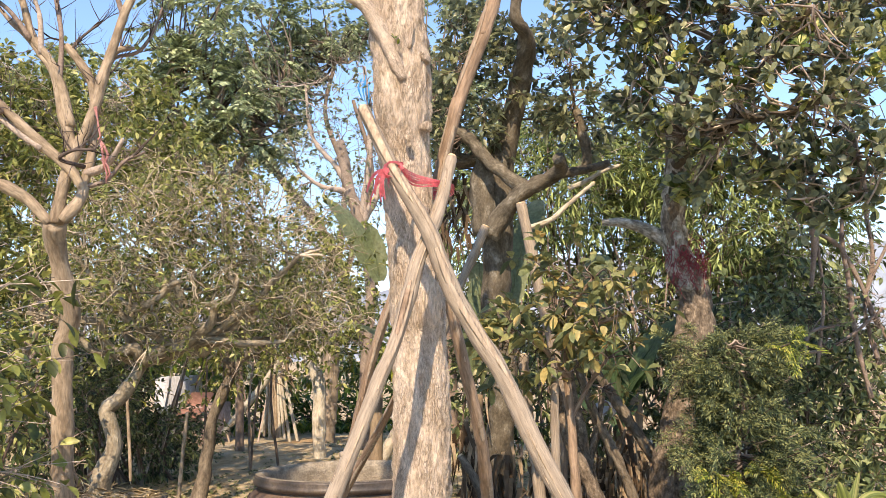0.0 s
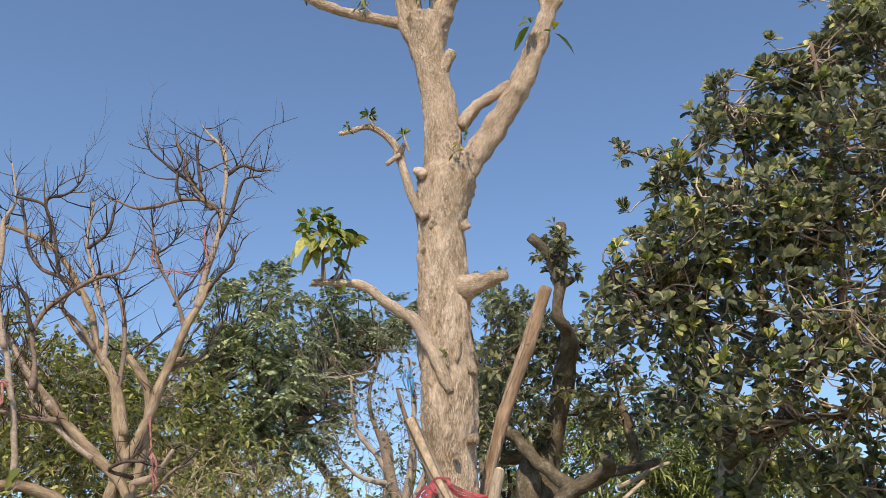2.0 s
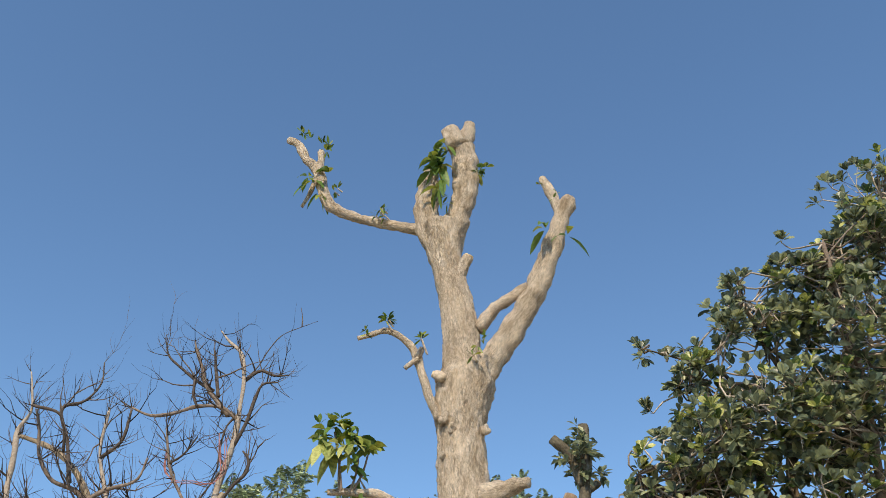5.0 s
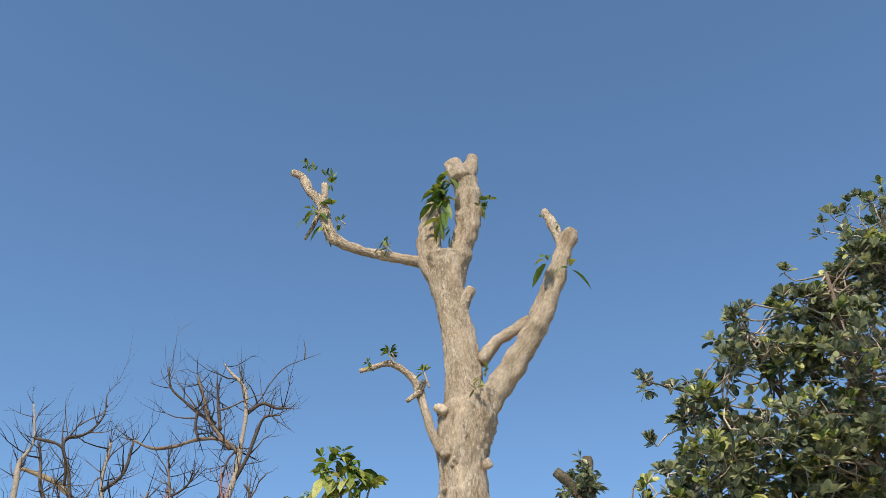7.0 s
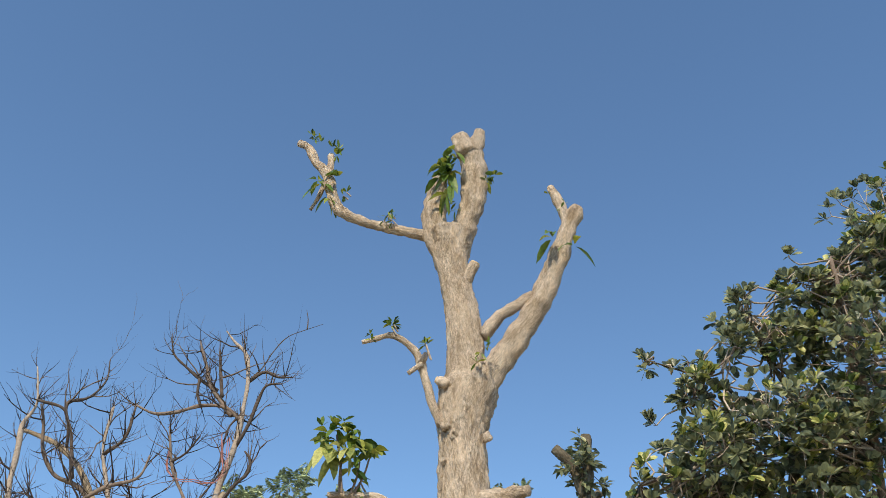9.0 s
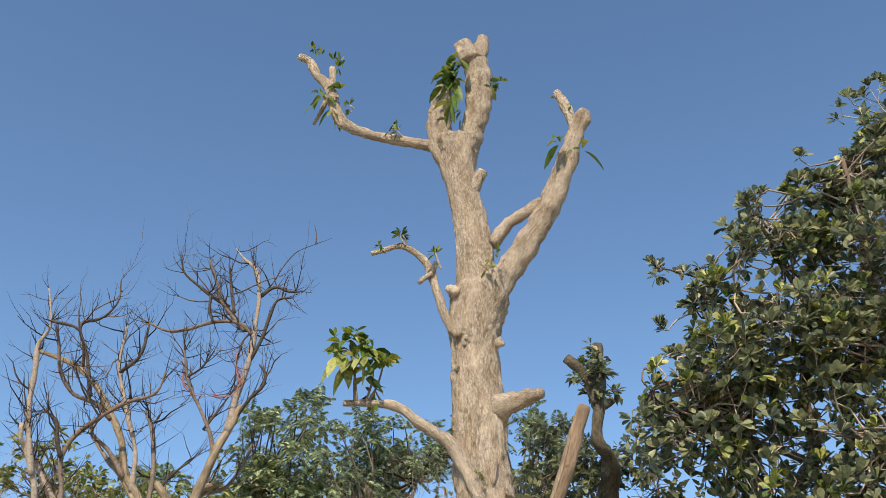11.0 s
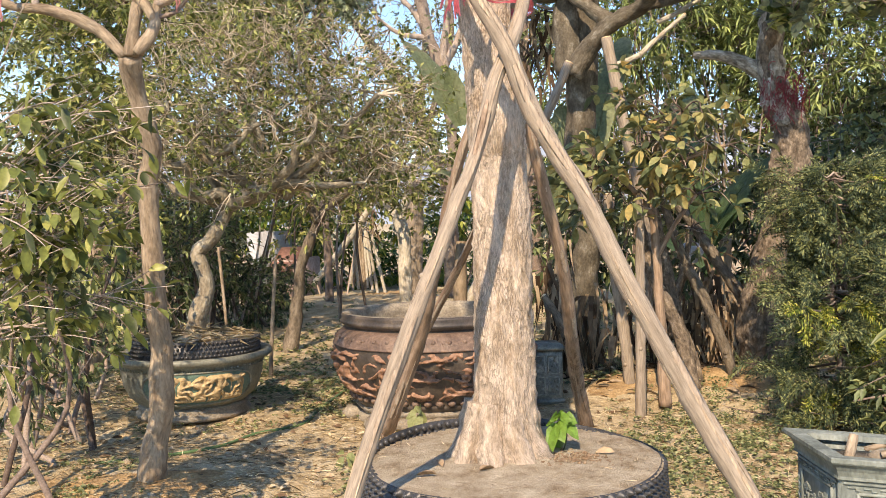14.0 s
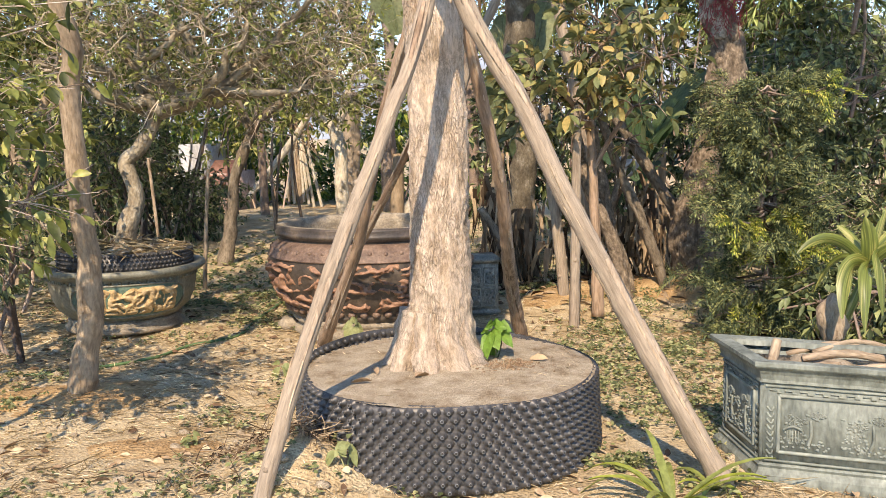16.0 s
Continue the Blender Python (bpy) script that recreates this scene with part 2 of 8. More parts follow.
BROWNPOT = material("brown_glaze", [(0.0273, 0.0241, 0.022), (0.0663, 0.0533, 0.044), (0.148, 0.116, 0.088)], (5, 5, 5), .35, 50, .45, .5, depth=.01)
TERRA = material("terracotta_relief", [(0.134, 0.0713, 0.046), (0.269, 0.149, 0.0943), (0.414, 0.253, 0.163)], (9, 9, 9), .4, 60, .6, .4, depth=.01)
BEIGEPOT = material("weathered_foot", [(.17, .145, .11), (.28, .24, .185), (.4, .35, .27)], (7, 7, 7), .5, 60, .8, .2)
GREENPOT = material("sage_glaze", [(.12, .122, .094), (.2, .2, .157), (.29, .285, .228)], (4, 4, 4), .35, 50, .55, .4, depth=.01)
TEAL = material("teal_glaze", [(.08, .14, .11), (.13, .2, .16)], (6, 6, 6), .3, 50, .5, .4)
OCHRE = material("ochre_relief", [(0.302, 0.202, 0.09), (0.462, 0.336, 0.18), (0.546, 0.42, 0.252)], (14, 14, 14), .4, 60, .7, .3)
SLATEPOT = material("blue_grey_pot", [(0.111, 0.127, 0.109), (0.171, 0.194, 0.169), (0.226, 0.252, 0.22), (0.322, 0.348, 0.301)], (7, 7, 3), .5, 60, .62, .35, depth=.008)
BLUEPOT = material("dull_blue_pot", [(0.0945, 0.109, 0.0986), (0.189, 0.202, 0.179), (0.365, 0.365, 0.302)], (9, 9, 9), .4, 60, .6, .3)
RED = material("red_tape", [(.68, .12, .16), (.8, .26, .29)], (20, 20, 20), .2, 60, .35, .6, translucent=.4)
PINK = material("faded_ribbon", [(.5, .2, .19), (.68, .36, .34)], (20, 20, 20), .2, 60, .6, .3, translucent=.3)
HOSE = material("green_hose", [(0.06, 0.128, 0.0525), (0.12, 0.195, 0.0825)], (9, 9, 9), .1, 50, .7, .3)
WHITE = material("white_wall", [(0.383, 0.396, 0.414), (0.476, 0.482, 0.493)], (2, 2, 2), .2, 20, .9, .2)
PINKWALL = material("faded_pink_wall", [(.36, .26, .23), (.5, .39, .35)], (4, 4, 4), .2, 20, .9, .2)
ROOF = material("red_roof", [(.2, .1, .08), (.3, .17, .13)], (4, 4, 4), .3, 20, .85, .2)
BONSAI = material("bonsai_limb", [(.15, .12, .085), (.25, .21, .15), (.34, .295, .22), (.5, .45, .355)], (11, 11, 6), .9, 60, .9, .2, depth=.015)
PALETWIG = material("pale_twig", [(0.255, 0.207, 0.145), (0.4, 0.336, 0.242), (0.511, 0.438, 0.328)], (9, 9, 9), .4, 60, .9, .2, island=.2)
BAND = material("brown_band", [(.075, .05, .038), (.15, .1, .075), (.24, .165, .12)], (9, 9, 9), .4, 50, .55, .4)
DUST = material("dusty_tip", [(0.1, 0.105, 0.11), (0.2, 0.21, 0.22)], (40, 40, 40), .1, 90, .6, .4)
STRAP = material("streaked_strap_leaf", [(.11, .14, .035), (.16, .2, .045), (.21, .245, .06), (.34, .33, .11)], (110, 1, 2.5), .15, 60, .4, .5, translucent=.3, detail=2.0, pos=(.36, .47, .55, .6))
BLUE = material("blue_rag", [(.02, .2, .5), (.04, .32, .65)], (9, 9, 9), .2, 50, .6)
LICHEN = material("lichen_crust", [(.1, .085, .065), (.24, .21, .165), (.42, .385, .32), (.6, .56, .49)], (22, 22, 12), .9, 70, .95, .1, depth=.012)
PALE = material("pale_trunk", [(.3, .26, .2), (.5, .45, .36), (.6, .56, .46)], (9, 9, 3), .6, 60, .9, .2)


# ---- mesh helpers ----
RNG = np.random.default_rng(7)


def unit(v):
    v = np.asarray(v, float)
    return v / np.maximum(np.linalg.norm(v, axis=-1, keepdims=True), 1e-9)


class Build:
    """Collects vertices and faces of one mesh."""

    def __init__(self):
        self.v, self.f, self.n, self.rest = [], [], 0, []

    def add(self, verts, faces, rest=None):
        """rest: the places by which the grain of the material lies, where it follows a limb."""
        verts = np.asarray(verts, float).reshape(-1, 3)
        self.v.append(verts)
        self.rest.append(verts if rest is None else np.asarray(rest, float).reshape(-1, 3))
        k = self.n
        self.f.extend([tuple(i + k for i in f) for f in faces])
        self.n += len(verts)
        return self

    def mesh(self, name, smooth=True):
        me = bpy.data.meshes.new(name)
        me.from_pydata(np.concatenate(self.v).tolist(), [], self.f)
        if smooth:
            me.polygons.foreach_set("use_smooth", [True] * len(me.polygons))
        at = me.attributes.new("rest", "FLOAT_VECTOR", "POINT")
        at.data.foreach_set("vector", np.concatenate(self.rest).astype(np.float32).ravel())
        me.update()
        return me


def curve_points(pts, step=None, count=None):
    """Smooth resampling of a short line of points (columns: x, y, z, radius)."""
    p = np.array(pts, float)
    if len(p) == 2:
        p = np.array([p[0], (p[0] + p[1]) / 2, p[1]])
    length = np.maximum(np.linalg.norm(np.diff(p[:, :3], axis=0), axis=1), 1e-6)
    slope = np.diff(p, axis=0) / length[:, None]
    tan = np.vstack([slope[0], (slope[:-1] * length[1:, None] + slope[1:] * length[:-1, None]) / (length[1:] + length[:-1])[:, None], slope[-1]])
    out = []
    for i in range(len(p) - 1):
        n = count or max(1, int(round(length[i] / step)))
        for k in range(n):
            t = k / n
            h00, h10, h01, h11 = 2 * t ** 3 - 3 * t * t + 1, t ** 3 - 2 * t * t + t, 3 * t * t - 2 * t ** 3, t ** 3 - t * t
            out.append(h00 * p[i] + h10 * length[i] * tan[i] + h01 * p[i + 1] + h11 * length[i] * tan[i + 1])
    out.append(p[-1])
    out = np.array(out)
    if out.shape[1] > 3:
        out[:, 3] = np.maximum(out[:, 3], 0.0006)
    return out


def tube(build, pts, seg=8, step=0.06, count=None, rough=0.0, grain=10.0, cap=True, smooth=True, ridge=0.0):
    """A tapered round limb along pts; rough: surface unevenness as a share of the radius."""
    p = curve_points(pts, step, count) if smooth else np.array(pts, float)
    n = len(p)
    tan = unit(np.gradient(p[:, :3], axis=0))
    ref = np.array([0.0, 1.0, 0.0]) if abs(tan[0][2]) > 0.5 else np.array([0.0, 0.0, 1.0])
    side = unit(np.cross(tan, ref))
    up = np.cross(side, tan)
    ang = np.arange(seg) * 2 * np.pi / seg
    ring = np.cos(ang)[None, :, None] * side[:, None] + np.sin(ang)[None, :, None] * up[:, None]
    rad = np.repeat(p[:, 3:4], seg, 1)
    if rough or ridge:
        at = p[:, None, :3] + ring * rad[:, :, None]
        for i in range(n):
            for j in range(seg):
                x, y, z = at[i, j]
                k = 1.0
                if rough:
                    k += rough * noise.noise((x * grain, y * grain, z * grain * 0.6))
                if ridge:
                    k += ridge * abs(noise.noise((x * 45, y * 45, z * 11))) + ridge * 0.5 * noise.noise((x * 90, y * 90, z * 34))
                rad[i, j] *= k
    v = p[:, None, :3] + ring * rad[:, :, None]
    faces = [(i * seg + j, i * seg + (j + 1) % seg, (i + 1) * seg + (j + 1) % seg, (i + 1) * seg + j) for i in range(n - 1) for j in range(seg)]
    v = v.reshape(-1, 3)
    along = np.r_[0, np.cumsum(np.linalg.norm(np.diff(p[:, :3], axis=0), axis=1))]
    start = np.array([p[0, 0] * 7.3 % 5, p[0, 1] * 5.1 % 5, p[0, 2]])
    rest = start + np.stack([np.cos(ang)[None] * p[:, 3:4], np.sin(ang)[None] * p[:, 3:4], np.repeat(along[:, None], seg, 1)], -1)
    rest = rest.reshape(-1, 3)
    if cap:
        rest = np.vstack([rest, start + (0, 0, along[-1])])
        v = np.vstack([v, p[-1, :3] + tan[-1] * p[-1, 3] * 0.15])
        faces += [((n - 1) * seg + j, (n - 1) * seg + (j + 1) % seg, n * seg) for j in range(seg)]
        if seg > 9:
            rest = np.vstack([rest, start])
            v = np.vstack([v, p[0, :3] - tan[0] * p[0, 3] * 0.15])
            faces += [((j + 1) % seg, j, n * seg + 1) for j in range(seg)]
    build.add(v, faces, rest)
    return p


def lathe(build, profile, centre, seg=64, squash=1.0, close=False):
    """A turned form: profile rows of radius and height."""
    pr = np.array(profile, float)
    a = np.arange(seg) * 2 * np.pi / seg
    v = np.stack([pr[:, :1] * np.cos(a), squash * pr[:, :1] * np.sin(a), np.repeat(pr[:, 1:2], seg, 1)], -1) + np.array(centre)
    n = len(pr)
    build.add(v.reshape(-1, 3), [(i * seg + j, i * seg + (j + 1) % seg, (i + 1) * seg + (j + 1) % seg, (i + 1) * seg + j) for i in range(n - 1) for j in range(seg)])
    return build


def lump(build, c, r, seg=8, rings=5, bumpy=0.25, grain=9.0):
    """An uneven rounded lump; r: three half axes."""
    c, r = np.array(c, float), np.array(r, float)
    v = []
    for i in range(rings + 1):
        th = np.pi * i / rings
        for j in range(seg):
            ph = 2 * np.pi * j / seg
            d = np.array([np.sin(th) * np.cos(ph), np.sin(th) * np.sin(ph), np.cos(th)])
            k = 1 + bumpy * noise.noise(tuple((c + d * r) * grain + 3.1))
            v.append(c + d * r * k)
    build.add(v, [(i * seg + j, (i + 1) * seg + j, (i + 1) * seg + (j + 1) % seg, i * seg + (j + 1) % seg) for i in range(rings) for j in range(seg)])


def block(build, m, size, bevel=0.012):
    """A bevelled box: m its pose, size its three widths, resting on its base."""
    bm = bmesh.new()
    bmesh.ops.create_cube(bm, size=1)
    bmesh.ops.scale(bm, vec=size, verts=bm.verts)
    bmesh.ops.translate(bm, vec=(0, 0, size[2] / 2), verts=bm.verts)
    bmesh.ops.bevel(bm, geom=bm.edges[:], offset=min(bevel, min(size) * .3), segments=2, affect="EDGES")
    bm.transform(m)
    bm.verts.index_update()
    build.add([v.co[:] for v in bm.verts], [[v.index for v in f.verts] for f in bm.faces])
    bm.free()


def leaves(build, at, way, length, width, droop=0.25, fold=0.3, full=False, face=None, blunt=False):
    """Leaves folded along the midrib. at, way: rows of base point and direction."""
    at, way = np.asarray(at, float).reshape(-1, 3), unit(np.asarray(way, float).reshape(-1, 3))
    n = len(at)
    if not n:
        return
    length, width = np.broadcast_to(length, n)[:, None], np.broadcast_to(width, n)[:, None]
    nor = np.tile([0, 0, 1.0], (n, 1)) + RNG.normal(0, .5, (n, 3)) if face is None else np.asarray(face, float) + RNG.normal(0, .3, (n, 3))
    side = unit(np.cross(way, nor))
    nor = unit(np.cross(side, way))
    down = np.array([0, 0, -1.0])
    if full:
        def mid(t):
            return at + way * length * t + down * length * droop * t * t
        rows, faces = [at], []
        for t, w in (((.28, .58), (.6, 1.0), (.86, .76)) if blunt else ((.22, .6), (.52, 1.0), (.8, .74))):
            m0 = mid(t)
            rows += [m0 - side * width * .5 * w + nor * width * fold * w * .5, m0, m0 + side * width * .5 * w + nor * width * fold * w * .5]
        rows.append(mid(1.0))
        v = np.stack(rows, 1)
        base = [(0, 2, 1), (0, 3, 2), (1, 2, 5, 4), (2, 3, 6, 5), (4, 5, 8, 7), (5, 6, 9, 8), (7, 8, 10), (8, 9, 10)]
        k = 11
    else:
        m0 = at + way * length * .5 + down * length * droop * .25
        v = np.stack([at, m0 - side * width * .5 + nor * width * fold * .5, at + way * length + down * length * droop,
                      m0 + side * width * .5 + nor * width * fold * .5], 1)
        base = [(0, 2, 1), (0, 3, 2)]
        k = 4
    build.add(v.reshape(-1, 3), [tuple(i * k + j for j in f) for i in range(n) for f in base])


def shell_points(n, centre, radii, inner=0.55, rng=RNG):
    d = unit(rng.normal(0, 1, (n, 3)))
    r = (inner ** 3 + (1 - inner ** 3) * rng.random(n)) ** (1 / 3)
    return np.array(centre) + d * r[:, None] * np.array(radii), d


def thing(name, at, label, category, group="", kind=""):
    ob = new(name)
    ob.empty_display_size = 0.1
    ob.location = at
    return tagged(ob, label, category, group, kind)


def part(name, build, mat, parent, label="", kind="", smooth=True):
    me = build.mesh(name, smooth) if isinstance(build, Build) else build
    me.materials.clear()
    me.materials.append(mat)
    ob = new(name, me)
    if parent is not None:
        ob.parent = parent
        if not parent.parent and parent.type == "EMPTY":
            ob.matrix_parent_inverse = Matrix.Translation(-Vector(parent.location))
    return tagged(ob, label, kind=kind)


def twigs(build, p, tan, length, radius, depth, rng, tips, up=0.35, spread=0.7, seg=4, kink=0.25, kids=(3, 5)):
    """A thin branch that wanders and forks; the points along its outer part go to tips."""
    d = unit(tan)
    pts, n = [np.r_[p, radius]], 4
    pos = np.array(p, float)
    for i in range(n):
        d = unit(d + rng.normal(0, kink, 3) + np.array([0, 0, up * .3]))
        pos = pos + d * length / n
        pts.append(np.r_[pos, radius * (1 - .75 * (i + 1) / n)])
    tube(build, pts, seg, count=1, cap=False, smooth=False)
    if depth:
        for _ in range(rng.integers(*kids)):
            k = rng.integers(1, n + 1)
            base = pts[k]
            twigs(build, base[:3], d + rng.normal(0, spread, 3) + np.array([0, 0, up]), length * rng.uniform(.45, .75), max(base[3] * .75, .0012), depth - 1, rng, tips, up, spread, seg, kink, kids)
    else:
        for k in range(2, n + 1):
            tips.append((pts[k][:3], d))


# ---- ground ----
def ground_height(x, y):
    h = 0.035 * noise.noise((x * .9, y * .9, 0)) + 0.018 * noise.noise((x * 3.1, y * 3.1, 4)) + 0.006 * noise.noise((x * 11, y * 11, 9))
    for cx, cy, r, k in ((-2.46, 5.45, .8, .05), (.95, 8.3, 1.3, .12), (1.9, 8.3, .9, .1), (-2.6, 15.5, 3.5, .25), (-1.4, 3.9, .7, .04), (-.78, 3.95, .27, .21)):
        h += k * math.exp(-((x - cx) ** 2 + (y - cy) ** 2) / r ** 2)
    return h


def make_ground():
    b = Build()
    xs = np.concatenate([[-900, -300, -100, -50, -30, -20], np.arange(-14, -4, .5), np.arange(-4, 4, .07), np.arange(4, 14, .5), [14, 20, 30, 50, 100, 300, 900]])
    ys = np.concatenate([[-900, -300, -80, -30, -12, -5, -1], np.arange(0, 2.4, .4), np.arange(2.4, 9, .07), np.arange(9, 24, .4), [25, 32, 50, 100, 300, 900, 2000]])
    v = [(x, y, ground_height(x, y) if abs(x) < 14 and 0 < y < 24 else 0) for y in ys for x in xs]
    w = len(xs)
    b.add(v, [(j * w + i, j * w + i + 1, (j + 1) * w + i + 1, (j + 1) * w + i) for j in range(len(ys) - 1) for i in range(w - 1)])
    m = material("trodden_earth", [(0.3, 0.22, 0.125), (0.46, 0.355, 0.215), (0.56, 0.455, 0.295), (0.64, 0.535, 0.365)], (3.1, 3.1, 3.1), 1.0, 70, .95, .1, depth=.025)
    tagged(part("ground", b, m, None), "dry sandy earth with straw litter and low weeds", "ground", kind="structure")


make_ground()


def mound(name, label, c, r, h, mat):
    b = Build()
    n, k = 26, 10
    rows = [(c[0], c[1], ground_height(c[0], c[1]) + h)]
    for i in range(1, k + 1):
        for j in range(n):
            a, s = 2 * math.pi * j / n, i / k
            wig = 1 + .25 * noise.noise((math.cos(a) * 1.5, math.sin(a) * 1.5, c[0]))
            x, y = c[0] + r[0] * s * wig * math.cos(a), c[1] + r[1] * s * wig * math.sin(a)
            rows.append((x, y, ground_height(x, y) + h * (1 - s * s) ** 1.2 + (.04 * h + .012) * noise.noise((x * 8, y * 8, 1)) - .01 * s))
    f = [(0, 1 + j, 1 + (j + 1) % n) for j in range(n)]
    f += [(1 + i * n + j, 1 + (i + 1) * n + j, 1 + (i + 1) * n + (j + 1) % n, 1 + i * n + (j + 1) % n) for i in range(k - 1) for j in range(n)]
    b.add(rows, f)
    tagged(part(name, b, mat, None), label, "sand", kind="stuff")


mound("sand_heap", "low heap of yellow sand between the trunks", (0.655, 8.047, 0), (.5, .5), .04, SAND)
mound("sand_heap", "spread yellow sand at the foot of a tree", (1.523, 8.039, 0), (.75, .45), .06, SAND)
mound("sand_heap", "orange earth round the foot of the slim tree", (-2.451, 5.149, 0), (.75, .35), .03, SAND)
mound("sand_heap", "pale yellow sand patch on the ground", (-1.612, 4.376, 0), (.45, .22), .02, SAND)
mound("sand_heap", "orange sand beyond the pots", (-2.682, 17.535, 0), (1.6, 1.2), .06, SAND)


def scatter_ground():
    rng = np.random.default_rng(3)
    b = Build()
    bare = [((-1.612, 4.376, 0), .42, .2), ((-0.979, 5.177, 0), .5, .22), ((0.788, 5.0, 0), .32, .6), ((0.72, 4.3, 0), .42, .5), ((-0.95, 3.95, 0), .5, .22), ((.35, 3.75, 0), .5, .25), ((-1.019, 4.554, 0), .3, .14), ((1.523, 8.039, 0), .8, .5), ((0.615, 8.179, 0), .6, .4), ((-2.467, 5.319, 0), .5, .2)]
    for n, lo, hi, wd, lift in ((52000, .025, .09, .0026, .01), (13000, .07, .2, .0034, .022), (3000, .05, .14, .0036, .06)):
        xy = np.c_[rng.uniform(-4.6, 2.6, n), 2.7 + 6.5 * rng.random(n) ** 1.6]
        xy[:, 1] -= (xy[:, 1] < 3.2) * np.random.default_rng(n).exponential(1.1, n)      # thins out towards the path
        k0 = np.array([noise.noise((x * .9, y * .9, 20)) + .5 * noise.noise((x * 3, y * 3, 2)) > -.25 for x, y in xy])
        for c, rx, ry in bare:
            k0 &= (((xy[:, 0] - c[0]) / rx) ** 2 + ((xy[:, 1] - c[1]) / ry) ** 2 > rng.uniform(.3, 1.3, n)) | (rng.random(n) < .12)
        xy = xy[k0]
        k = len(xy)
        a = np.array([noise.noise((x * .7, y * .7, 31)) * 2.2 for x, y in xy]) + rng.normal(0, 1.0, k)
        z = np.array([ground_height(x, y) for x, y in xy]) + .004 + rng.random(k) ** 2 * lift
        leaves(b, np.c_[xy, z], np.c_[np.cos(a), np.sin(a), rng.normal(0, .12 if lift < .05 else .4, k)], rng.uniform(lo, hi, k), wd * rng.uniform(.6, 1.5, k), droop=.12, fold=.5)
    n = 16000
    xy = np.c_[rng.normal(-.8, 4.5, n), rng.normal(1.5, 4.0, n)]
    xy = xy[(xy[:, 1] < 3.4) | (np.abs(xy[:, 0] + 1) > 3.4)]
    a = rng.uniform(0, 6.28, len(xy))
    leaves(b, np.c_[xy, [ground_height(x, y) + .006 for x, y in xy]], np.c_[np.cos(a), np.sin(a), rng.normal(0, .1, len(xy))], rng.uniform(.04, .16, len(xy)), .006, droop=.1, fold=.5)
    tagged(part("straw_litter", b, STRAW, None), "scattered dry straw lying on the earth", "straw", kind="stuff")
    b = Build()
    n = 2200
    xy = np.c_[rng.uniform(-4.6, 3.0, n), 3 + 7 * rng.random(n) ** 1.3]
    p = np.c_[xy, [ground_height(x, y) + .012 for x, y in xy]]
    leaves(b, p, np.c_[rng.normal(0, 1, (n, 2)), rng.normal(0, .15, n)], rng.uniform(.03, .09, n), rng.uniform(.02, .04, n), droop=.1, fold=.5, full=True)
    tagged(part("fallen_leaves", b, DRYLEAF, None), "brown fallen leaves scattered on the earth", "leaves", kind="stuff")
    b = Build()
    patches = [(.75, 5.6, .6, 150), (.9, 6.3, .7, 220), (1.2, 5.2, .35, 90), (.3, 6.0, .4, 80), (-.9, 4.75, .18, 30), (-1.05, 5.15, .16, 26), (-2.0, 3.6, .3, 70), (-2.3, 3.4, .3, 70), (1.1, 4.9, .4, 60),
               (-2.1, 8.3, .9, 200), (-3.5, 9, 1.5, 260), (-.85, 3.75, .25, 40), (.62, 4.25, .12, 46), (-1.8, 7.4, .5, 90), (1.0, 7.2, .5, 90), (-1.6, 10.5, 1.8, 300), (-4.3, 6, .8, 120), (-2.7, 4.4, .5, 40), (.9, 5.9, .9, 200)]
    for cx, cy, r, k in patches + [(rng.uniform(-4.5, 2.5), 3 + 7 * rng.random(), rng.uniform(.1, .35), 26) for _ in range(80)] + [(rng.uniform(-6, 2), rng.uniform(9, 16), .8, 60) for _ in range(30)]:
        for x, y in np.c_[rng.normal(cx, r * .6, k), rng.normal(cy, r * .6, k)]:
            n = rng.integers(4, 8)
            a = rng.uniform(0, 6.28, n)
            p = np.array([x, y, ground_height(x, y) + .008]) + np.c_[rng.normal(0, .012, (n, 2)), rng.uniform(0, .03, n)]
            leaves(b, p, np.c_[np.cos(a), np.sin(a), rng.uniform(.1, .8, n)], rng.uniform(.018, .042, n) * (1 if y < 8 else 1.8), rng.uniform(.013, .024, n) * (1 if y < 8 else 1.6), .35, .25, y < 6.6)
    tagged(part("low_weeds", b, WEED, None), "low green weeds growing in patches on the earth", "weeds", kind="stuff")
    b = Build()
    for i in range(420):
        x, y = rng.uniform(-4, 2.4), 3 + 6 * rng.random() ** 1.4
        r = rng.uniform(.008, .028)
        lump(b, (x, y, ground_height(x, y) + r * .3), (r * 1.3, r, r * .7), 6, 4, .5, 30)
    tagged(part("pebbles", b, SOIL, None), "small clods and pebbles on the earth", "pebbles", kind="stuff")


scatter_ground()


# ---- the lopped tree in its ring planter ----
PX, PY, PR, PH = -.19, 4.58, .725, .35


def rosette(build, at, n, size, rng, way=(0, 0, 1), hang=.4, wide=.42, full=True, blunt=False, face=None):
    d = unit(np.array(way) + rng.normal(0, .75, (n, 3)))
    leaves(build, np.array(at) + d * size * .1, d, size * rng.uniform(.7, 1.15, n), size * wide * rng.uniform(.8, 1.15, n), hang, .3, full, None if face is None else np.tile(face, (n, 1)), blunt)


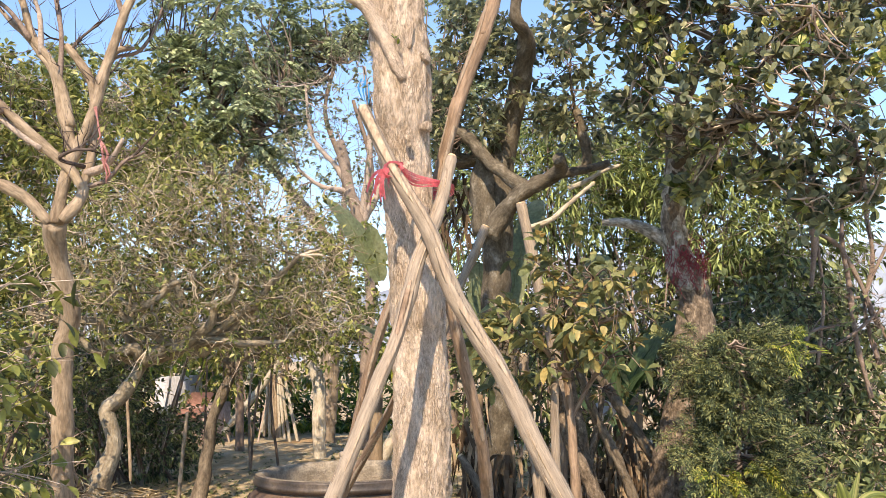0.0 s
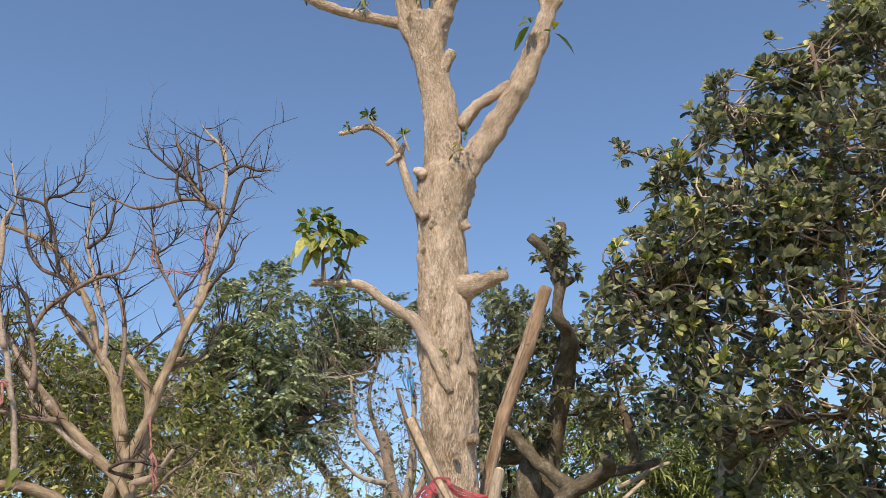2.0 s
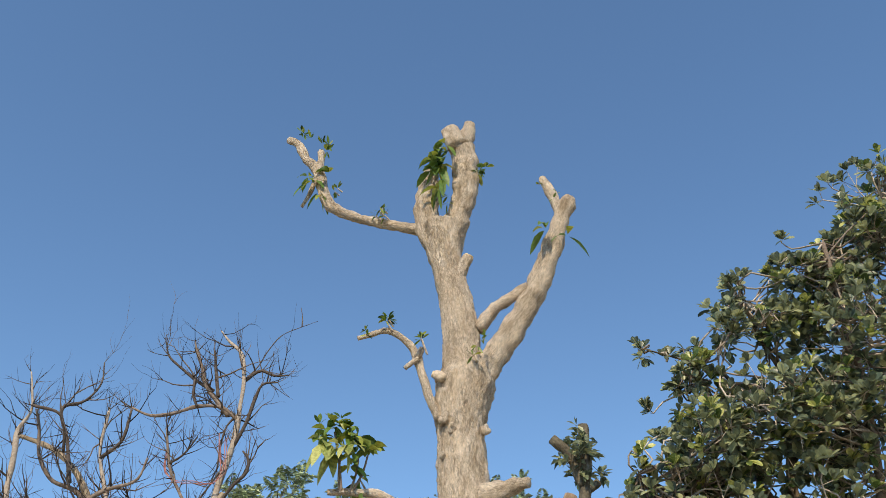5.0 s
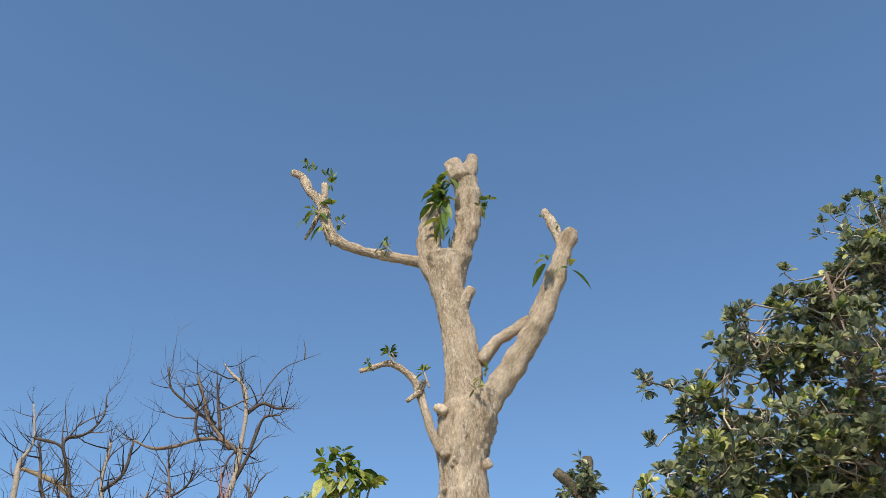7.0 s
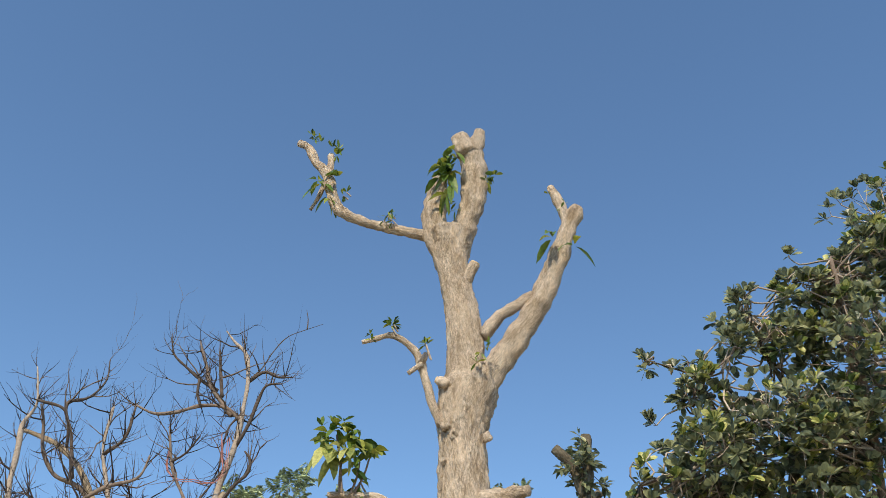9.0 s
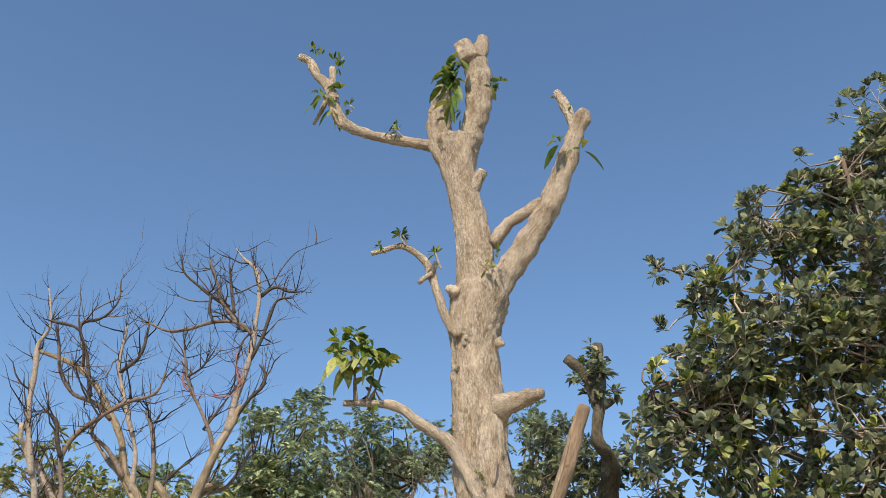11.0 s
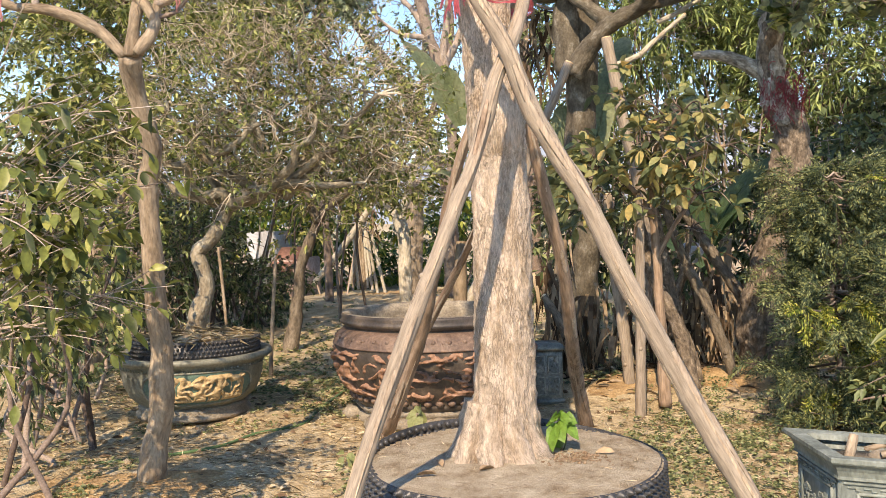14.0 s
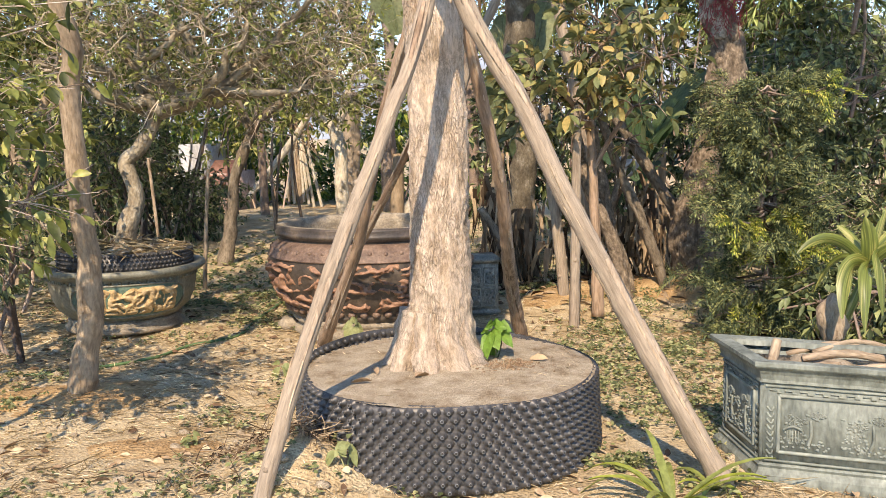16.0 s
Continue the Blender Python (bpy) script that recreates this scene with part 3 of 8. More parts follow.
def make_main_tree():
    rng = np.random.default_rng(11)
    tree = thing("lopped_tree", (PX, PY, PH), "tall lopped tree with pale cracked bark, standing in a planter", "tree")
    b = Build()
    line = [(-0.254, 4.62, 0.2, 0.262), (-0.254, 4.62, 0.29, 0.236), (-0.241, 4.62, 0.387, 0.195), (-0.231, 4.62, 0.501, 0.164), (-0.225, 4.62, 0.783, 0.148), (-0.226, 4.62, 1.06, 0.138), (-0.224, 4.62, 1.333, 0.134), (-0.226, 4.62, 1.601, 0.132), (-0.233, 4.62, 1.866, 0.128), (-0.235, 4.6, 1.937, 0.132), (-0.253, 4.6, 2.215, 0.123), (-0.28, 4.6, 2.499, 0.121)]
    line += [(-0.302, 4.6, 2.79, 0.128), (-0.301, 4.57, 2.972, 0.14), (-0.304, 4.57, 3.12, 0.142), (-0.327, 4.57, 3.398, 0.137), (-0.329, 4.57, 3.558, 0.137), (-0.335, 4.57, 3.723, 0.133), (-0.343, 4.57, 3.893, 0.127), (-0.35, 4.57, 4.068, 0.126), (-0.337, 4.57, 4.247, 0.15), (-0.313, 4.57, 4.393, 0.157), (-0.333, 4.55, 4.512, 0.112), (-0.337, 4.55, 4.664, 0.106), (-0.352, 4.55, 4.782, 0.103), (-0.377, 4.55, 4.945, 0.096), (-0.411, 4.55, 5.116, 0.091), (-0.431, 4.55, 5.248, 0.098), (-0.441, 4.55, 5.383, 0.123), (-0.445, 4.55, 5.466, 0.142)]
    tube(b, line, 96, .014, rough=.07, grain=5, ridge=.13)
    for x, y, z, r in [(-0.266, 4.42, 2.758, 0.027), (-0.18, 4.47, 2.845, 0.025), (-0.193, 4.47, 3.193, 0.035), (-0.294, 4.43, 3.411, 0.018), (-0.427, 4.44, 4.084, 0.04), (-0.385, 4.42, 4.024, 0.028), (-0.433, 4.45, 3.876, 0.025), (-0.211, 4.46, 4.026, 0.031), (-0.323, 4.42, 4.185, 0.022), (-0.469, 4.5, 4.369, 0.029), (-0.406, 4.5, 0.418, 0.041), (-0.321, 4.46, 0.386, 0.032), (-0.228, 4.47, 0.645, 0.019)]:
        lump(b, (x, y + .02, z), (r * .85, r * .75, r * .95), 14, 10, 1.0, 34)
    bx, by = line[1][:2]
    for a in range(9):      # root flare
        an = a * .7 + .3
        tube(b, [(bx + .12 * math.cos(an), by + .12 * math.sin(an), PH + .3, .05), (bx + .165 * math.cos(an), by + .165 * math.sin(an), PH + .12, .055), (bx + .235 * math.cos(an + .15), by + .235 * math.sin(an + .15), PH + .01, .05)], 14, .02, rough=.5, grain=18, ridge=.12)
    part("trunk", b, BARK, tree)
    limbs = []
    limbs.append(([(-0.44, 4.55, 5.161, 0.06), (-0.487, 4.55, 5.319, 0.079), (-0.525, 4.55, 5.459, 0.084), (-0.554, 4.55, 5.626, 0.078), (-0.552, 4.55, 5.772, 0.068), (-0.539, 4.55, 5.881, 0.061), (-0.529, 4.55, 5.982, 0.05)], "stub"))
    limbs.append(([(-0.433, 4.55, 5.161, 0.06), (-0.408, 4.55, 5.313, 0.075), (-0.368, 4.55, 5.492, 0.08), (-0.326, 4.55, 5.655, 0.078), (-0.299, 4.55, 5.774, 0.083), (-0.294, 4.55, 5.899, 0.087), (-0.297, 4.55, 6.028, 0.085), (-0.311, 4.55, 6.134, 0.082), (-0.326, 4.55, 6.227, 0.079)], "limb"))
    limbs.append(([(-0.316, 4.52, 6.176, 0.066), (-0.276, 4.52, 6.264, 0.055), (-0.259, 4.52, 6.356, 0.044)], "stub"))
    limbs.append(([(-0.341, 4.5, 6.138, 0.07), (-0.376, 4.5, 6.228, 0.066), (-0.396, 4.5, 6.295, 0.059)], "stub"))
    limbs.append(([(-0.478, 4.55, 5.45, 0.051), (-0.57, 4.556, 5.472, 0.044), (-0.646, 4.562, 5.501, 0.037), (-0.722, 4.568, 5.531, 0.035), (-0.817, 4.574, 5.562, 0.033), (-0.972, 4.58, 5.618, 0.032), (-1.092, 4.586, 5.681, 0.034), (-1.175, 4.592, 5.737, 0.038), (-1.241, 4.598, 5.818, 0.042), (-1.285, 4.604, 5.944, 0.037), (-1.328, 4.61, 6.089, 0.04), (-1.37, 4.616, 6.174, 0.036), (-1.427, 4.622, 6.239, 0.03), (-1.475, 4.628, 6.338, 0.033), (-1.509, 4.634, 6.408, 0.029), (-1.585, 4.64, 6.467, 0.027)], "limb"))
    limbs.append(([(-1.335, 4.64, 6.138, 0.028), (-1.331, 4.64, 6.235, 0.026), (-1.335, 4.64, 6.324, 0.024)], "stub"))
    limbs.append(([(-1.355, 4.63, 6.078, 0.016), (-1.378, 4.63, 5.938, 0.016), (-1.425, 4.63, 5.815, 0.01)], "stub"))
    limbs.append(([(-0.293, 4.55, 4.24, 0.069), (-0.259, 4.542, 4.329, 0.076), (-0.182, 4.533, 4.446, 0.077), (-0.1, 4.525, 4.566, 0.072), (-0.024, 4.517, 4.674, 0.069), (0.052, 4.508, 4.8, 0.067), (0.12, 4.5, 4.935, 0.067), (0.168, 4.492, 5.049, 0.065), (0.221, 4.483, 5.184, 0.062), (0.269, 4.475, 5.314, 0.056), (0.305, 4.467, 5.43, 0.053), (0.341, 4.458, 5.521, 0.054), (0.37, 4.45, 5.577, 0.039)], "limb"))
    limbs.append(([(0.299, 4.46, 5.434, 0.035), (0.277, 4.46, 5.566, 0.032), (0.245, 4.46, 5.673, 0.031), (0.21, 4.46, 5.758, 0.026)], "stub"))
    limbs.append(([(-0.236, 4.53, 4.684, 0.046), (-0.187, 4.522, 4.758, 0.04), (-0.131, 4.515, 4.821, 0.035), (-0.052, 4.508, 4.87, 0.034), (0.07, 4.5, 4.946, 0.037)], "limb"))
    limbs.append(([(-0.383, 4.55, 4.996, 0.052), (-0.347, 4.533, 5.078, 0.045), (-0.31, 4.517, 5.153, 0.038), (-0.283, 4.5, 5.2, 0.037)], "stub"))
    limbs.append(([(-0.46, 4.5, 4.104, 0.025), (-0.497, 4.49, 4.189, 0.025), (-0.532, 4.48, 4.286, 0.025), (-0.562, 4.47, 4.399, 0.025), (-0.582, 4.46, 4.474, 0.029), (-0.604, 4.45, 4.525, 0.024), (-0.647, 4.44, 4.578, 0.021), (-0.703, 4.43, 4.624, 0.018), (-0.752, 4.42, 4.644, 0.018), (-0.848, 4.41, 4.621, 0.015), (-0.924, 4.4, 4.593, 0.013)], "limb"))
    limbs.append(([(-0.571, 4.43, 4.456, 0.016), (-0.609, 4.43, 4.43, 0.014), (-0.649, 4.43, 4.396, 0.013)], "stub"))
    limbs.append(([(-0.577, 4.43, 4.464, 0.019), (-0.562, 4.43, 4.5, 0.019), (-0.556, 4.43, 4.525, 0.013)], "stub"))
    limbs.append(([(-0.425, 4.45, 4.323, 0.031), (-0.457, 4.45, 4.346, 0.028), (-0.482, 4.45, 4.358, 0.025)], "stub"))
    limbs.append(([(-0.289, 4.43, 3.066, 0.017), (-0.309, 4.434, 3.111, 0.029), (-0.344, 4.438, 3.202, 0.032), (-0.382, 4.44, 3.294, 0.036), (-0.427, 4.44, 3.381, 0.038), (-0.477, 4.435, 3.453, 0.035), (-0.558, 4.41, 3.506, 0.031), (-0.646, 4.385, 3.562, 0.027), (-0.715, 4.373, 3.62, 0.025), (-0.765, 4.365, 3.641, 0.024), (-0.87, 4.358, 3.648, 0.019), (-0.945, 4.354, 3.656, 0.018), (-1.016, 4.35, 3.653, 0.016)], "limb"))
    limbs.append(([(-0.23, 4.52, 3.66, 0.079), (-0.168, 4.495, 3.67, 0.061), (-0.106, 4.47, 3.684, 0.045), (-0.039, 4.445, 3.694, 0.034), (0.007, 4.42, 3.692, 0.028)], "limb"))
    limbs.append(([(-0.256, 4.43, 3.227, 0.01), (-0.245, 4.43, 3.287, 0.01), (-0.235, 4.43, 3.363, 0.007)], "stub"))
    limbs.append(([(-0.239, 4.4, 4.396, 0.009), (-0.248, 4.4, 4.47, 0.008), (-0.228, 4.4, 4.532, 0.006)], "stub"))
    limbs.append(([(-0.254, 4.4, 4.44, 0.008), (-0.283, 4.4, 4.471, 0.006)], "stub"))
    for pts, name in limbs:
        b = Build()
        tube(b, pts, 18, .025, rough=.3, grain=22, ridge=.05)
        ob = part(name, b, BARK if max(q[3] for q in pts) > .05 else BRANCH, tree)
        if name == "stub" and pts[-1][3] > .02:
            cb = Build()
            e, q = np.array(pts[-1]), np.array(pts[-2])
            w = unit(e[:3] - q[:3])
            tube(cb, [(*(e[:3] + w * .002), e[3] * .82), (*(e[:3] + w * .012), e[3] * .78)], 14, .01)
            part("cut_face", cb, CUTWOOD, ob, "sawn pale wood")
    for pts in ([(-0.954, 4.34, 3.66, 0.007), (-0.962, 4.34, 3.777, 0.006), (-0.952, 4.34, 3.896, 0.005)], [(-0.942, 4.34, 3.659, 0.007), (-0.965, 4.34, 3.818, 0.006), (-1, 4.34, 3.982, 0.005)], [(-0.896, 4.34, 3.654, 0.007), (-0.871, 4.34, 3.739, 0.006), (-0.863, 4.34, 3.826, 0.005)], [(-0.879, 4.34, 3.657, 0.007), (-0.835, 4.34, 3.748, 0.006), (-0.815, 4.34, 3.841, 0.005)]):
        b = Build()
        tube(b, pts, 6, .04)
        part("sprig", b, DARKTWIG, tree)

    def tuft(pts, n, size, hang=.5, wide=.4, mat=LEAF, sprig=0.0, way=(0, -.1, .5)):
        for p in pts:
            b = Build()
            rosette(b, p, n, size, rng, way, hang, wide)
            tuft_ob = part("leaf_tuft", b, mat, tree)
            if sprig:
                b = Build()
                tube(b, [(p[0] + .03, p[1] + .02, p[2] - sprig, .006), (*p, .004)], 5, .05)
                part("sprig", b, TWIG, tuft_ob)
    tuft([(-1.042, 4.33, 3.986), (-1, 4.33, 4.018), (-0.949, 4.33, 3.982), (-0.91, 4.33, 3.957), (-0.87, 4.33, 3.94)], 7, .105, .5, .48, LEAF, .0, (0, -.3, .6))
    tuft([(-1.034, 4.28, 3.888), (-0.992, 4.28, 3.853), (-0.95, 4.28, 3.868), (-0.911, 4.28, 3.866), (-1.06, 4.28, 3.9)], 4, .112, .9, .52, VARLEAF, .0, (0, -.8, -.3))
    tuft([(-1.064, 4.33, 3.939), (-0.874, 4.33, 3.845), (-0.82, 4.33, 3.863), (-0.79, 4.33, 3.868), (-0.9, 4.33, 3.78), (-0.96, 4.33, 3.81)], 6, .1, .7, .45, LEAF)
    tuft([(-0.856, 4.36, 3.726), (-0.879, 4.36, 3.701)], 5, .075, .5, .4, LEAF, .05)
    tuft([(-1.029, 4.36, 4.069), (-0.979, 4.36, 4.074), (-1.09, 4.36, 4.044)], 5, .06, .1, .32, LEAF)
    tuft([(-0.422, 4.42, 6.092), (-0.452, 4.42, 6.011), (-0.497, 4.42, 5.954), (-0.467, 4.42, 5.89), (-0.407, 4.42, 5.997), (-0.429, 4.42, 5.922), (-0.511, 4.42, 5.864)], 5, .115, .9, .48, LEAF, .0, (-.1, -.5, .1))
    tuft([(-0.447, 4.42, 5.789), (-0.458, 4.42, 5.711)], 3, .12, .9, .42, LEAF, .0, (0, -.4, -.6))
    tuft([(-0.401, 4.44, 5.656), (-0.408, 4.44, 5.594)], 4, .06, .3, .3, LEAF)
    tuft([(-0.187, 4.5, 5.916), (-0.153, 4.5, 5.933), (-0.21, 4.5, 5.887)], 6, .065, .5, .5, LEAF)
    tuft([(0.203, 4.4, 5.296)], 4, .13, .9, .42, LEAF, .0, (-.6, -.3, .2))
    tuft([(0.329, 4.4, 5.233)], 3, .12, .8, .36, LEAF, .0, (.7, -.2, .1))
    tuft([(0.295, 4.44, 5.613), (0.266, 4.44, 5.569), (0.192, 4.44, 5.694)], 4, .05, .2, .28, LEAF)
    tuft([(-1.467, 4.6, 6.48), (-1.491, 4.6, 6.505), (-1.416, 4.6, 6.429), (-1.318, 4.6, 6.363), (-1.275, 4.6, 6.347), (-1.283, 4.6, 6.292)], 6, .062, .0, .28, LEAF)
    tuft([(-1.392, 4.58, 6.037), (-1.36, 4.58, 5.997), (-1.238, 4.58, 6.054)], 4, .115, .8, .42, LEAF, .0, (-.2, -.4, .0))
    tuft([(-1.303, 4.58, 5.889), (-1.287, 4.58, 5.852)], 3, .09, 1.0, .36, LEAF, .0, (0, -.2, -.8))
    tuft([(-1.18, 4.6, 5.931), (-1.198, 4.6, 5.902)], 5, .055, .1, .28, LEAF, .02)
    tuft([(-0.861, 4.5, 5.621), (-0.839, 4.5, 5.638), (-0.881, 4.5, 5.584), (-0.821, 4.5, 5.579)], 5, .055, .0, .26, LEAF, .03)
    tuft([(-0.757, 4.38, 4.685), (-0.748, 4.38, 4.707)], 9, .062, .2, .36, LEAF, .05)
    tuft([(-0.554, 4.38, 4.562), (-0.547, 4.38, 4.551)], 6, .05, .2, .3, LEAF, .09)
    tuft([(-0.876, 4.38, 4.631), (-0.865, 4.38, 4.6)], 6, .035, .1, .4, LEAF)
    tuft([(-0.212, 4.36, 4.514), (-0.187, 4.36, 4.531), (-0.232, 4.36, 4.475), (-0.258, 4.36, 4.416)], 4, .05, .2, .26, LEAF)
    tuft([(-0.326, 4.4, 3.265), (-0.312, 4.4, 3.234)], 5, .045, .2, .28, LEAF)


make_main_tree()


def cone_rows(c, out, side, up):
    v = []
    for rr, h in ((.024, 0), (.0165, .008), (.0105, .015), (.0082, .025)):
        v += [c + out * h + (side * math.cos(q) + up * math.sin(q)) * rr for q in np.arange(7) * 2 * math.pi / 7]
    return v + [c + out * .02]


def cone_faces():
    return [(j * 7 + q, j * 7 + (q + 1) % 7, (j + 1) * 7 + (q + 1) % 7, (j + 1) * 7 + q) for j in range(3) for q in range(7)] + [(21 + q, 21 + (q + 1) % 7, 28) for q in range(7)]


def tip_rows(c, out, side, up):
    return [c + out * .0252 + (side * math.cos(q) + up * math.sin(q)) * rr for rr in (.0082, .0052) for q in np.arange(7) * 2 * math.pi / 7]


LOAM = material("brown_loam", [(.17, .11, .065), (.28, .19, .12), (.38, .28, .18)], (30, 30, 30), .8, 90, .95, .1)


def make_planter():
    ring = thing("ring_planter", (PX, PY, 0), "round planter of studded black plastic sheet filled with dry soil", "planter")
    b = Build()
    turns, nz = 260, 14
    rows = []
    a0, total = math.radians(243), math.radians(386)
    for i in range(turns + 1):
        s = i / turns
        a = a0 + total * s
        r = PR + .022 * noise.noise((math.cos(a) * 1.6, math.sin(a) * 1.6, 2)) + (.045 * (1 - min(1, s * 14)) - .03 * max(0, (s - .9) * 10))
        lift = .012 + .006 * noise.noise((math.cos(a) * 2, math.sin(a) * 2, 7)) + .05 * max(0, math.cos(a - 2.2))
        for k in range(nz + 1):
            t = k / nz
            rows.append((PX + (r - .02 * t) * math.cos(a), PY + (r - .02 * t) * math.sin(a), .01 + lift * t + (PH + .01) * t))
    w = nz + 1
    b.add(rows, [(i * w + k, (i + 1) * w + k, (i + 1) * w + k + 1, i * w + k + 1) for i in range(turns) for k in range(nz)])
    sheet = part("sheet", b, PLASTIC, ring)
    sheet.modifiers.new("thickness", "SOLIDIFY").thickness = .004
    b = Build()
    cols, lev = 88, 11
    sb = Build()
    axes = (np.zeros(3), np.array([1.0, 0, 0]), np.array([0, 1.0, 0]), np.array([0, 0, 1.0]))
    sb.add(cone_rows(*axes), cone_faces())
    sb.add(tip_rows(*axes), [(q, (q + 1) % 7, 7 + (q + 1) % 7, 7 + q) for q in range(7)])
    stud = sb.mesh("stud")
    tip_faces = range(len(stud.polygons) - 7, len(stud.polygons))
    tips = Build()
    for i in range(cols):
        for k in range(lev):
            s = (i + (.5 if k % 2 else 0)) / cols
            a = a0 + total * s
            r = PR + .022 * noise.noise((math.cos(a) * 1.6, math.sin(a) * 1.6, 2)) + (.045 * (1 - min(1, s * 14)) - .03 * max(0, (s - .9) * 10))
            lift = .012 + .006 * noise.noise((math.cos(a) * 2, math.sin(a) * 2, 7)) + .05 * max(0, math.cos(a - 2.2))
            t = (k + .6) / (lev + .2)
            if lift > .02 and k > 7:      # the inner side shows above the soil
                lump(b, (PX + (r - .03) * math.cos(a), PY + (r - .03) * math.sin(a), .01 + (lift + PH + .01) * t), (.016, .016, .016), 8, 6, 0)
            c = np.array([PX + (r - .02 * t) * math.cos(a), PY + (r - .02 * t) * math.sin(a), .01 + (lift + PH + .01) * t])
            out, side, up = np.array([math.cos(a), math.sin(a), 0]), np.array([-math.sin(a), math.cos(a), 0]), np.array([0, 0, 1.0])
            if math.sin(a) < -.74:      # the side that faces the path: each cone by itself
                ob = part("stud", stud, PLASTIC, ring)
                stud.materials.append(DUST)
                ob.matrix_basis = Matrix([(out[q], side[q], up[q], c[q]) for q in range(3)] + [(0, 0, 0, 1)])
                continue
            v, n = cone_rows(c, out, side, up), 7
            b.add(v, cone_faces())
            ring_v = tip_rows(c, out, side, up)
            tips.add(ring_v, [(q, (q + 1) % 7, 7 + (q + 1) % 7, 7 + q) for q in range(7)])
    for q in tip_faces:
        stud.polygons[q].material_index = 1
    part("studding", b, PLASTIC, ring, "rows of hollow plastic cones", kind="stuff")
    part("tip_dust", tips, DUST, ring, "dusty open cone tips", kind="stuff")
    b = Build()
    n, k = 80, 26
    v = [(PX, PY, PH + .03)]
    for i in range(1, k + 1):
        for j in range(n):
            a, s = 2 * math.pi * j / n, i / k
            x, y = PX + (PR - .014) * s * math.cos(a), PY + (PR - .014) * s * math.sin(a)
            v.append((x, y, PH + .028 + .02 * (1 - s) + .006 * noise.noise((x * 5, y * 5, 3)) + .006 * noise.noise((x * 22, y * 22, 3)) ))
    b.add(v, [(0, 1 + j, 1 + (j + 1) % n) for j in range(n)] + [(1 + i * n + j, 1 + (i + 1) * n + j, 1 + (i + 1) * n + (j + 1) % n, 1 + i * n + (j + 1) % n) for i in range(k - 1) for j in range(n)])
    part("soil", b, SOIL, ring, "dry crumbly grey-brown soil")
    rng = np.random.default_rng(5)
    b = Build()
    m = 900
    a, r = rng.uniform(0, 6.28, m), PR * np.sqrt(rng.random(m)) * .93
    p = np.c_[PX + r * np.cos(a), PY + r * np.sin(a), np.full(m, PH + .035) + .02 * (1 - r / PR)]
    leaves(b, p[:60], rng.normal(0, 1, (60, 3)) * (1, .5, .12), rng.uniform(.04, .12, 60), .004, .05, .3)
    part("straw", b, STRAW, ring, "bits of dry straw on the soil", kind="stuff")
    b = Build()
    for q in p[150:]:
        s = rng.uniform(.002, .006)
        lump(b, q + (0, 0, -.006), (s * 1.2, s, s * .7), 6, 4, .5, 40)
    lb = Build()
    for _ in range(420):
        x, y = rng.normal((0.078, 4.567, 0.38)[0], .09), rng.normal((0.078, 4.567, 0.38)[1], .06)
        s = rng.uniform(.002, .0065)
        lump(lb, (x, y, PH + .034 + .01 * rng.random()), (s * 1.4, s, s * .8), 6, 4, .6, 40)
    part("loose_loam", lb, LOAM, ring, "loose brown loam", kind="stuff")
    part("crumb_litter", b, SOIL, ring, "small crumbs of soil", kind="stuff")
    b = Build()
    for i, (x, y, z) in enumerate([(-0.61, 4.215, 0.38), (-0.505, 4.352, 0.38), (-0.262, 4.355, 0.38), (0.203, 4.657, 0.38)]):
        b = Build()
        leaves(b, [(x, y, PH + .04)], [(math.cos(i * 2), math.sin(i * 2), .15)], .1, .04, .05, .9, True)
        part("dry_leaf", b, DRYLEAF, ring, "curled brown leaf")


make_planter()


SEEDLEAF = material("fresh_leaf", [(.1, .2, .03), (.15, .28, .045), (.22, .35, .07)], (12, 12, 12), .3, 60, .4, .5, island=.25, translucent=.35)


def seedling(name, label, at, n, size, mat, height):
    rng = np.random.default_rng(int(abs(at[0]) * 100))
    at = (*at[:2], max(at[2], ground_height(*at[:2]) - .01))
    t = thing(name, at, label, "plant")
    b = Build()
    tops = []
    for i in range(max(2, n // 4)):
        q = np.array(at) + np.r_[rng.normal(0, .025, 2), height * rng.uniform(.6, 1)]
        tube(b, [(*at, .004), *[(*((np.array(at) + q) / 2 + rng.normal(0, .01, 3)), .0035)], (*q, .0025)], 5, .05)
        tops.append(q)
    part("stem", b, WEED, t)
    for q in tops:
        for _ in range(4):
            b = Build()
            rosette(b, q, 1, size, rng, (0, -.5, .1), .7, .66, face=(-.1, -.8, .6))
            part("leaf", b, mat, t)


seedling("seedling", "young plant with broad bright green leaves in the planter", (0.044, 4.695, 0.37), 12, .11, SEEDLEAF, .17)
seedling("seedling", "low broad-leaved weed beside the planter", (-1.27, 5.741, 0), 9, .09, WEED, .12)
seedling("seedling", "low broad-leaved weed behind the planter", (-0.958, 6.389, 0.1), 9, .1, WEED, .14)
seedling("seedling", "low broad-leaved weed at the foot of a pole", (-0.925, 4.394, 0), 8, .09, WEED, .1)
seedling("seedling", "low weed trailing along the planter", (-0.575, 3.85, 0), 8, .07, WEED, .14)
seedling("seedling", "small weed on the sandy earth", (-1.405, 4.381, 0), 5, .06, WEED, .05)


